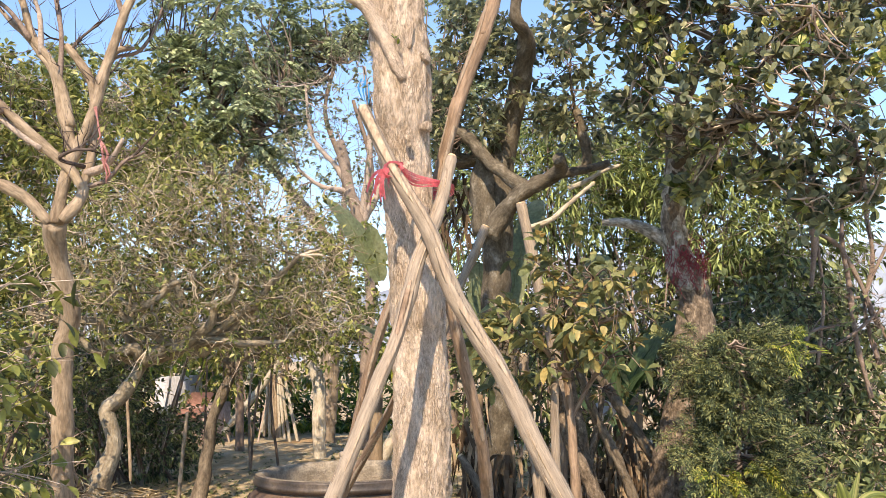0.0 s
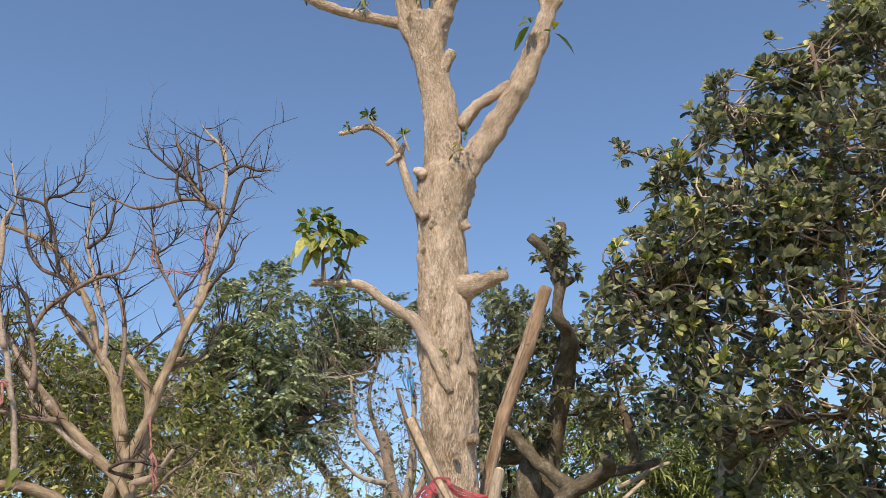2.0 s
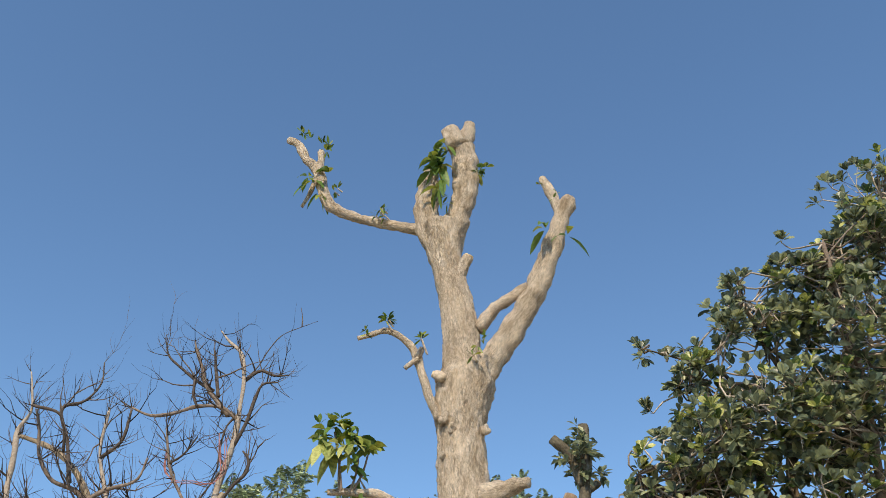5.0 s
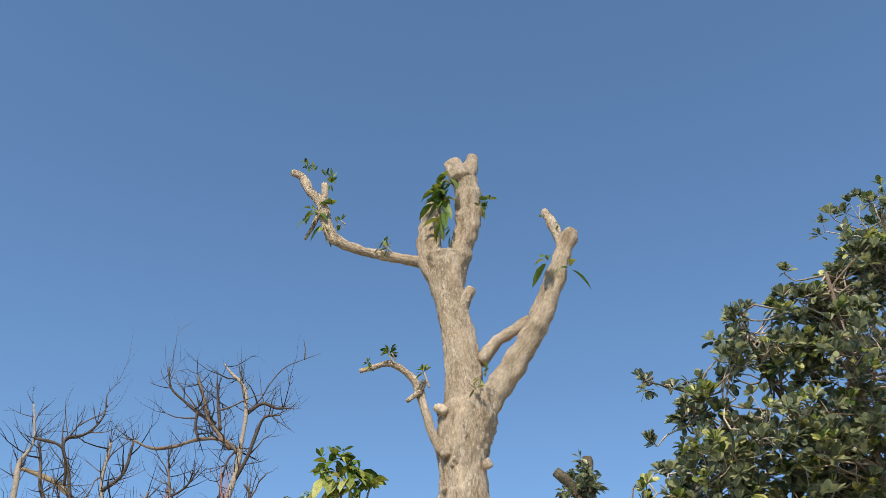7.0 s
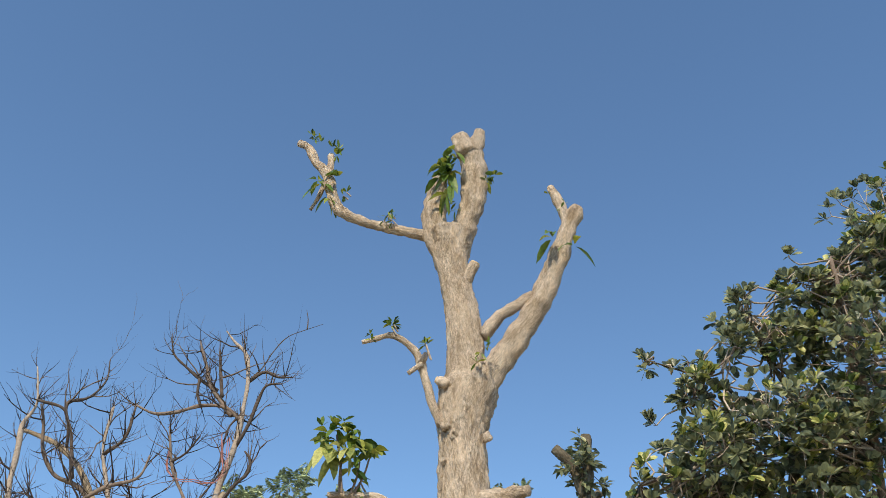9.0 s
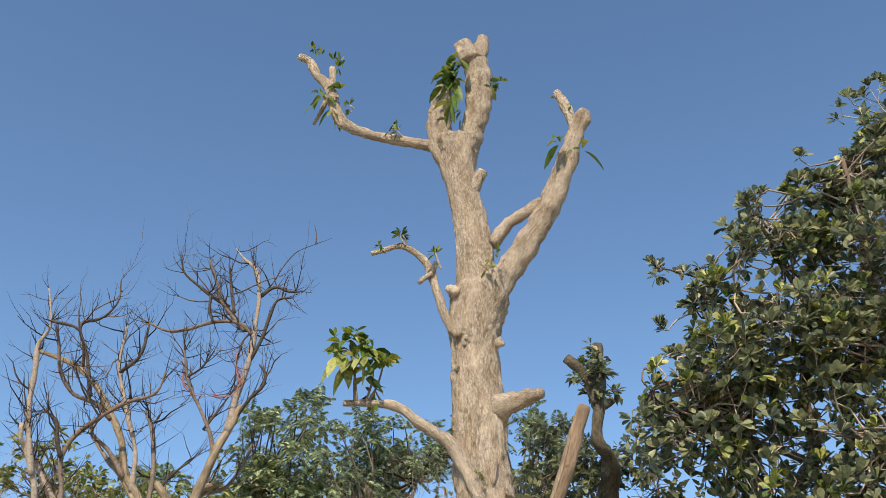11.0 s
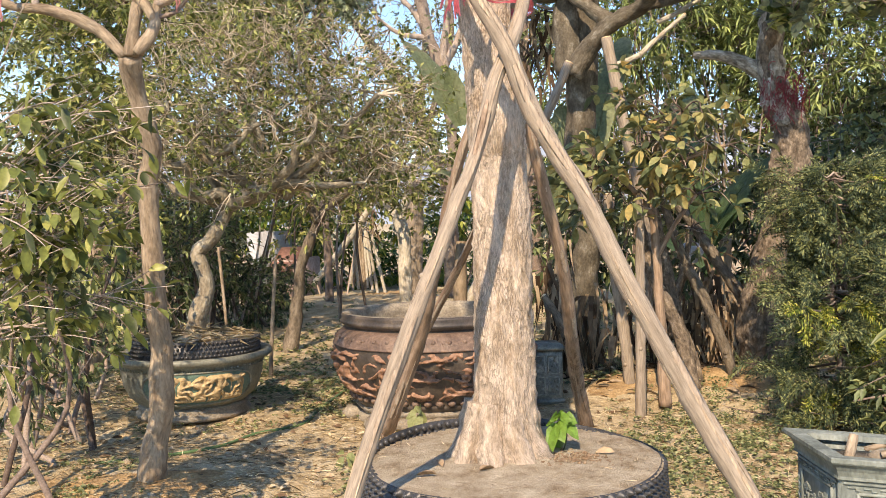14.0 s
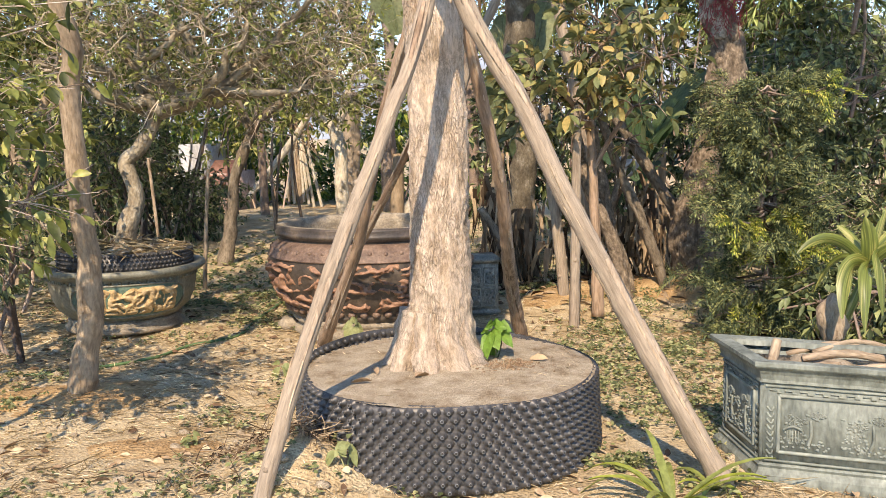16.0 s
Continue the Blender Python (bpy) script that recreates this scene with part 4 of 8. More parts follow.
def dry_heap():
    """Uprooted dry weeds thrown down beside the planter."""
    rng = np.random.default_rng(77)
    b = Build()
    for cx, cy, n, sp in ((-1.0, 4.12, 150, .14), (-.78, 3.98, 90, .09), (-1.15, 3.75, 60, .16)):
        xy = np.c_[rng.normal(cx, sp, n), rng.normal(cy, sp * .7, n)]
        z = np.array([ground_height(x, y) for x, y in xy]) + rng.random(n) * .06
        for p, q in zip(np.c_[xy, z], rng.normal(0, 1, (n, 3)) * (1, .7, .35)):
            e = p + unit(q) * rng.uniform(.06, .2)
            tube(b, [(*p, .0022), (*((p + e) / 2 + rng.normal(0, .015, 3)), .002), (*e, .001)], 4, count=2, cap=False)
        leaves(b, np.c_[xy, z + .01], rng.normal(0, 1, (n, 3)) * (1, 1, .4), rng.uniform(.02, .05, n), rng.uniform(.008, .018, n), .2, .6)
    tagged(part("dry_weeds", b, DEADLEAF, None), "heap of uprooted dry brown weeds beside the planter", "dry weeds", kind="stuff")


dry_heap()


# ---- support poles and tape ----
SPLIT = material("split_wood", [(0.302, 0.227, 0.158), (0.42, 0.328, 0.234), (0.521, 0.42, 0.306)], (30, 30, 3), .5, 90, .85, .2, depth=.006)
STRIP = material("bark_strip", [(.26, .2, .145), (.38, .3, .225), (.47, .38, .29)], (24, 24, 3), .7, 90, .9, .2, depth=.008)


def pole(label, pts, mat, seg=14, rough=.16, name="support_pole", cut=True, group="support poles"):
    t = thing(name, pts[0][:3], label, "pole", group)
    b = Build()
    tube(b, pts, seg, .025, rough=rough, grain=14, ridge=.06)
    rng = np.random.default_rng(int(abs(pts[0][0]) * 77))
    p = curve_points(pts, .05)
    for i in range(5, len(p) - 3, max(3, len(p) // 9)):
        lump(b, p[i, :3] + unit(rng.normal(0, 1, 3)) * p[i, 3] * .8, (p[i, 3] * .45,) * 3, 6, 5, .4, 40)
    shaft = part("shaft", b, mat, t)
    if name == "support_pole" and len(p) > 30:      # bark that lifts off in strips
        for _ in range(9):
            i0, m = rng.integers(2, len(p) - 14), rng.integers(4, 12)
            kind = rng.random()
            a0, wd = rng.uniform(.4, 2.7), rng.uniform(.04, .12) if kind < .32 else rng.uniform(.25, .5)
            c, rows = Build(), []
            for k in range(m + 1):
                q, tan = p[i0 + k], unit(p[i0 + k + 1, :3] - p[i0 + k, :3])
                sx = unit(np.cross(tan, (0, 1.0, 0)))
                sy = np.cross(sx, tan) * -1
                taper = math.sin(math.pi * (.08 + .84 * k / m)) ** .5
                for j, (off, rise) in enumerate(((-1, -.001), (-.4, .001), (.4, .0015), (1, .001 + .004 * (k / m)), (.4, -.005), (-.4, -.005))):
                    a = a0 + off * wd * taper
                    rows.append(q[:3] + (sx * math.cos(a) + sy * math.sin(a)) * (q[3] * 1.03 + rise))
            c.add(rows, [(6 * k + j, 6 * k + (j + 1) % 6, 6 * k + 6 + (j + 1) % 6, 6 * k + 6 + j) for k in range(m) for j in range(6)])
            part("bark_strip" if kind > .32 else "bare_streak", c, (SPLIT if mat == POLE else STRIP) if kind < .32 else POLEDARK if kind < .55 else STRIP, shaft, "lifting strip of bark" if kind > .32 else "pale streak of bare wood")
        c, rows, m = Build(), [], 12 if "split" in label else 0      # bare split wood at the head
        for k in range(m + 1):
            q, tan = p[len(p) - 1 - m + k], unit(p[-1, :3] - p[-3, :3])
            sx = unit(np.cross(tan, (0, 1.0, 0)))
            sy = np.cross(sx, tan) * -1
            taper = (k / max(m, 1)) ** .6
            rows += [q[:3] + (sx * math.cos(1.6 + o * .95 * taper) + sy * math.sin(1.6 + o * .95 * taper)) * (q[3] * 1.04 + h) for o, h in ((-1, .002), (-.5, .004), (0, .005), (.5, .004), (1, .002), (0, -.006))]
        c.add(rows, [(6 * k + j, 6 * k + (j + 1) % 6, 6 * k + 6 + (j + 1) % 6, 6 * k + 6 + j) for k in range(m) for j in range(6)])
        if m:
            part("bare_wood", c, SPLIT, shaft, "pale split wood where the bark is gone")
    if cut and mat != POLEDARK:
        c = Build()
        w = unit(p[-1, :3] - p[-2, :3])
        tube(c, [(*(p[-1, :3] + w * .003), p[-1, 3] * .9), (*(p[-1, :3] + w * .012), p[-1, 3] * .85)], 12, .01)
        part("cut_end", c, CUTWOOD, shaft, "pale sawn end")
    return t


pole("long peeled wooden pole leaning on the lopped tree", [(-0.915, 3.6, -0.06, 0.036), (-0.898, 3.62, -0.011, 0.035), (-0.851, 3.666, 0.176, 0.034), (-0.792, 3.711, 0.391, 0.034), (-0.744, 3.757, 0.561, 0.035), (-0.676, 3.802, 0.766, 0.034), (-0.588, 3.848, 1.009, 0.034), (-0.519, 3.893, 1.199, 0.033), (-0.429, 3.939, 1.427, 0.032), (-0.359, 3.984, 1.62, 0.031), (-0.288, 4.03, 1.796, 0.03), (-0.249, 4.08, 1.946, 0.034), (-0.197, 4.16, 2.154, 0.033), (-0.138, 4.24, 2.314, 0.033), (-0.112, 4.308, 2.405, 0.032), (-0.082, 4.364, 2.531, 0.03), (-0.053, 4.42, 2.666, 0.026)], POLE)
pole("thick peeled wooden pole with split bark leaning on the tree", [(1.099, 4, -0.15, 0.05), (0.982, 4.023, 0.056, 0.048), (0.853, 4.046, 0.287, 0.047), (0.736, 4.069, 0.499, 0.046), (0.606, 4.087, 0.737, 0.044), (0.471, 4.101, 1, 0.043), (0.31, 4.116, 1.306, 0.042), (0.195, 4.13, 1.561, 0.04), (-0.07, 4.14, 2.041, 0.04), (-0.16, 4.148, 2.281, 0.038), (-0.234, 4.156, 2.417, 0.035), (-0.314, 4.2, 2.562, 0.034), (-0.41, 4.28, 2.762, 0.032), (-0.475, 4.36, 2.901, 0.029)], POLE)
pole("dark barked pole propping the tree from behind", [(0.21, 6.8, -0.05, 0.049), (0.2, 6.7, 0.041, 0.049), (0.13, 6.3, 0.492, 0.044), (0.101, 5.9, 0.809, 0.041), (0.067, 5.55, 1.209, 0.036), (-0.012, 5.3, 1.608, 0.033), (-0.096, 5.1, 1.991, 0.03), (-0.107, 5.08, 2.045, 0.029), (-0.152, 4.85, 2.216, 0.023)], POLEDARK)
pole("long dark barked pole passing behind the tree", [(-1.196, 6.4, -0.05, 0.045), (-1.166, 6.3, 0.056, 0.045), (-1.081, 6.05, 0.218, 0.041), (-0.924, 5.8, 0.551, 0.037), (-0.787, 5.6, 0.852, 0.034), (-0.721, 5.45, 1.048, 0.033), (-0.505, 5.1, 1.775, 0.027), (-0.124, 4.84, 2.703, 0.033), (-0.089, 4.82, 2.831, 0.034), (-0.02, 4.8, 3.072, 0.036), (0.115, 4.78, 3.425, 0.04), (0.186, 4.78, 3.638, 0.038), (0.229, 4.78, 3.756, 0.032)], POLEDARK)
pole("slim brown pole propping the tree from behind", [(-1.2, 6.75, -0.02, 0.034), (-1.1, 6.6, 0.444, 0.034), (-0.923, 6.2, 0.701, 0.03), (-0.72, 5.9, 1.009, 0.027), (-0.465, 5.4, 1.4, 0.022), (-0.334, 5.1, 1.615, 0.018)], POLEDARK)


def ribbon(build, pts, width, twist=0.0):
    """A flat strip along pts, its width across the way and mostly upright."""
    p = curve_points([(*q[:3], width) for q in pts], .02)[:, :3]
    tan = unit(np.gradient(p, axis=0))
    n = len(p)
    a = np.linspace(0, twist, n)[:, None]
    side = unit(np.cross(tan, (0, 1.0, .2)) * np.cos(a) + np.array([0, 1.0, 0]) * np.sin(a))
    build.add(np.concatenate([p - side * width / 2, p + side * width / 2]), [(i, i + 1, n + i + 1, n + i) for i in range(n - 1)])


def make_tape():
    rng = np.random.default_rng(2)
    t = thing("red_tape", (-0.22, 4.36, 2.547), "bright red plastic tape tying the poles to the tree", "tape")
    x, y, z = -0.314, 4.22, 2.562
    ex, ey, ez = -0.092, 4.44, 2.535
    for k in range(11):
        b = Build()
        dz = rng.normal(0, .014)
        pts = [(x + .02, y - .04, z + dz), ((x + ex) / 2, 4.37 + rng.normal(0, .006), (z + ez) / 2 + dz - .012 + .01 * math.sin(k)), (ex - .03, ey - .05, ez + dz * .6), (ex + .03, ey + .03, ez + dz * .6),
               (ex - .06, 4.78, ez + .02 + dz), ((x + ex) / 2, 4.82, ez + .03 + dz), (x - .02, 4.7, z + .02 + dz), (x - .05, 4.45, z + dz), (x - .02, y - .03, z + dz)]
        ribbon(b, pts, rng.uniform(.005, .01), rng.normal(0, .8))
        part("wrap", b, RED, t)
    for k in range(5):
        b = Build()
        pts = [(x + .045 * math.cos(v + k), y - .055 + .006 * k, z + .035 * math.sin(v * 1.0 + k * 1.3)) for v in np.linspace(0, 5.2, 9)]
        ribbon(b, pts, rng.uniform(.007, .014), 1.4)
        part("knot", b, RED, t)
    for k in range(6):
        b = Build()
        s = rng.uniform(-.06, .01)
        ribbon(b, [(x - .02, y - .05, z), (x - .05 + s * .4, y - .05, z - .01 - .02 * k * .5), (x - .055 + s, y - .04, z - .06 - .012 * k), (x - .05 + s * 1.3, y - .03, z - .1 - .012 * k)], rng.uniform(.01, .018), 1.2)
        part("loose_end", b, RED, t)


make_tape()


# ---- pots ----
def make_big_pot():
    c = (-.97, 7.25, 0)
    g = ground_height(c[0], c[1])
    t = thing("glazed_pot", (c[0], c[1], g), "huge empty round brown pot with terracotta dragon reliefs", "pot")
    b = Build()
    lathe(b, [(.54, .1), (.58, .13), (.615, .16), (.63, .185), (.62, .2), (.65, .225), (.7, .3), (.745, .4), (.775, .5), (.785, .565), (.775, .6), (.78, .61), (.765, .65), (.73, .695), (.69, .72), (.68, .74), (.705, .752), (.725, .765), (.725, .785), (.71, .8), (.72, .82), (.71, .838), (.67, .84)], (c[0], c[1], g), 96)
    part("body", b, BROWNPOT, t)
    b = Build()
    lathe(b, [(.71, .8385), (.67, .8405), (.64, .82), (.64, .76), (.67, .66), (.6, .5), (.5, .4), (.02, .38)], (c[0], c[1], g), 96)
    part("inner_wall", b, BEIGEPOT, t, "dusty pale inner wall")
    b = Build()
    lathe(b, [(.776, .6), (.79, .606), (.785, .614), (.77, .652), (.736, .697), (.7, .722), (.685, .73)], (c[0], c[1], g), 96)
    part("shoulder_band", b, BAND, t, "reddish brown shoulder band")
    b = Build()
    lathe(b, [(.5, 0), (.6, .0), (.62, .03), (.6, .06), (.57, .075), (.59, .1), (.61, .12), (.59, .145), (.53, .15)], (c[0], c[1], g), 96)
    part("foot", b, BEIGEPOT, t, "weathered pale foot ring")
    for a in np.arange(8) * math.pi / 4 + .2:
        b = Build()
        lump(b, (c[0] + .63 * math.cos(a), c[1] + .63 * math.sin(a), g + .045), (.1, .1, .06), 14, 10, .45, 12)
        part("scroll_foot", b, BEIGEPOT, t)
    rng = np.random.default_rng(8)
    b = Build()
    lump(b, (0, 0, 0), (.032, .032, .026), 8, 6, .1)
    bead = b.mesh("bead")
    for i in range(46):      # bead row
        a = i * 2 * math.pi / 46
        part("bead", bead, BAND, t).matrix_basis = Matrix.Translation((c[0] + .64 * math.cos(a), c[1] + .64 * math.sin(a), g + .212))
    b = Build()
    for i in range(84):      # key pattern under the rim
        a = i * 2 * math.pi / 84
        block(b, Matrix.Translation((c[0] + .758 * math.cos(a), c[1] + .758 * math.sin(a), g + .645)) @ pose(0, 0, 0, 0, 0, math.degrees(a)), (.018, .03, .035 if i % 2 else .02), .004)
    part("key_band", b, BAND, t, "narrow key-pattern band", kind="stuff")

    zs = np.linspace(.225, .6, 40)
    for i in range(12):      # raised work that rises out of the body
        rows = []
        for k in range(36):
            a = -math.pi + (i + k / 35) * math.pi / 6
            for z in zs:
                r = np.interp(z, [.2, .225, .3, .4, .5, .565, .6], [.62, .65, .7, .745, .775, .785, .776])
                p = Vector((math.cos(a) * 4.2, math.sin(a) * 4.2, z * 11))
                q = p + Vector((noise.noise(p * .8), noise.noise(p * .8 + Vector((9, 0, 0))), noise.noise(p * .8 + Vector((0, 9, 0))))) * 1.3
                s = 1 - 2.6 * abs(noise.noise(q)) - .28 + .75 * noise.noise(q * 3.1) - .75 * max(0, .06 + noise.noise(p * .42 + Vector((2, 1, 6))))
                edge = min(1, (z - .225) * 22, (.6 - z) * 22)
                r += -.008 + .045 * max(0, min(1, s * 1.6)) * max(0, edge)
                rows.append((c[0] + r * math.cos(a), c[1] + r * math.sin(a), g + z))
        b = Build()
        w = len(zs)
        b.add(rows, [(k * w + j, (k + 1) * w + j, (k + 1) * w + j + 1, k * w + j + 1) for k in range(35) for j in range(w - 1)])
        part("relief", b, TERRA, t, "raised terracotta dragons and clouds")


make_big_pot()


def studded_ring(t, c, r, z0, z1, cols, lev):
    b = Build()
    lathe(b, [(r, z0), (r + .01, z0), (r + .01, z1), (r, z1)], c, 72)
    part("sheet", b, PLASTIC, t, "black studded plastic sheet")
    b = Build()
    for i in range(cols):
        for k in range(lev):
            a = 2 * math.pi * (i + .5 * (k % 2)) / cols
            d = np.array([math.cos(a), math.sin(a), 0])
            lump(b, np.array(c) + d * (r + .016) + (0, 0, z0 + (k + .5) * (z1 - z0) / lev), (.013, .013, .013), 6, 4, 0)
    part("studs", b, PLASTIC, t, kind="stuff")


LC = (-2.99, 7.3, 0)


def make_left_pot():
    c, g = LC, ground_height(LC[0], LC[1])
    t = thing("glazed_pot", (c[0], c[1], g), "round sage green pot with ochre flower reliefs holding a bonsai", "pot")
    cc = (c[0], c[1], g)
    b = Build()
    lathe(b, [(.36, .09), (.43, .11), (.5, .17), (.545, .26), (.565, .36), (.57, .44), (.63, .46), (.65, .485), (.64, .51), (.58, .51), (.54, .48), (.5, .44), (.02, .44)], cc, 96)
    part("body", b, GREENPOT, t)
    b = Build()
    lathe(b, [(.3, 0), (.45, 0), (.46, .03), (.42, .06), (.44, .08), (.41, .1), (.34, .11)], cc, 80)
    part("foot", b, BEIGEPOT, t)
    rng = np.random.default_rng(4)
    for a0 in (-1.08, 2.06):
        b, o = Build(), Build()
        rows = []
        for i in range(25):
            for k in range(9):
                u, v = i / 24 * 2 - 1, k / 8 * 2 - 1
                a, z = a0 + u * .82, .275 + v * .13 * math.sqrt(max(0, 1 - u ** 4))
                r = np.interp(z, [.1, .11, .17, .26, .36, .44], [.4, .43, .5, .545, .565, .57]) + .012
                rows.append((c[0] + r * math.cos(a), c[1] + r * math.sin(a), g + z))
        b.add(rows, [(i * 9 + k, (i + 1) * 9 + k, (i + 1) * 9 + k + 1, i * 9 + k + 1) for i in range(24) for k in range(8)])
        part("panel", b, TEAL, t, "teal glazed panel")
        b, line = Build(), []
        for k in range(49):
            th = k * math.pi / 24
            u, v = math.cos(th), math.sin(th)
            a, z = a0 + .82 * math.copysign(abs(u) ** .6, u), .275 + .13 * math.copysign(abs(v) ** .6, v)
            r = np.interp(z, [.1, .11, .17, .26, .36, .44], [.4, .43, .5, .545, .565, .57]) + .012
            line.append((c[0] + r * math.cos(a), c[1] + r * math.sin(a), g + z, .008))
        tube(b, line, 8, .03, cap=False)
        part("moulding", b, GREENPOT, t, "raised moulding round the panel")
        rows, nu, nv = [], 90, 34
        for i in range(nu):
            for k in range(nv):
                u, v = i / (nu - 1) * 2 - 1, k / (nv - 1)
                a, z = a0 + .06 + u * .64, .165 + v * .22
                r = np.interp(z, [.1, .11, .17, .26, .36, .44], [.4, .43, .5, .545, .565, .57])
                p = Vector((u * 4.5, a0, v * 2.6))
                q = p + Vector((noise.noise(p * 1.3), 0, noise.noise(p * 1.3 + Vector((5, 5, 0))))) * .8
                s = .95 - 1.9 * abs(noise.noise(q)) + .5 * noise.noise(q * 3.3) + .5 * (1 - v * 3.2 if v < .3 else 0) - .3 * abs(u)
                edge = max(0, min(1, (1 - abs(u)) * 9, v * 9, (1 - v) * 9))
                r += .004 + .04 * max(0, min(1, s * 1.5)) * edge
                rows.append((c[0] + r * math.cos(a), c[1] + r * math.sin(a), g + z))
        o.add(rows, [(i * nv + k, (i + 1) * nv + k, (i + 1) * nv + k + 1, i * nv + k + 1) for i in range(nu - 1) for k in range(nv - 1)])
        part("relief", o, OCHRE, t, "raised ochre blossom and rock relief")
    b = Build()
    for i in range(110):
        a = i * 2 * math.pi / 110
        block(b, Matrix.Translation((c[0] + .57 * math.cos(a), c[1] + .57 * math.sin(a), g + .405)) @ pose(0, 0, 0, 0, 0, math.degrees(a)), (.012, .022, .024 if i % 2 else .012), .003)
    part("key_band", b, GREENPOT, t)
    s = thing("ring_planter", (c[0], c[1], g + .44), "ring of black studded plastic sheet with soil in the pot", "planter")
    studded_ring(s, (c[0] + .03, c[1], g), .5, .44, .635, 92, 6)
    b = Build()
    lathe(b, [(.5, .6), (.4, .625), (.2, .65), (.01, .66)], (c[0] + .03, c[1], g), 40)
    part("soil", b, SOIL, s)
    b, m = Build(), 420
    a, r = rng.uniform(0, 6.28, m), .5 * np.sqrt(rng.random(m))
    p = np.c_[c[0] + .03 + r * np.cos(a), c[1] + r * np.sin(a), g + .665 - .1 * r + .03 * rng.random(m)]
    leaves(b, p, rng.normal(0, 1, (m, 3)) * (1, 1, .35) + (0, 0, .25), rng.uniform(.08, .22, m), .006, .35, .3)
    tagged(part("dry_grass", b, STRAW, None), "dry grass piled on the soil round the bonsai", "dry grass", kind="stuff")


make_left_pot()


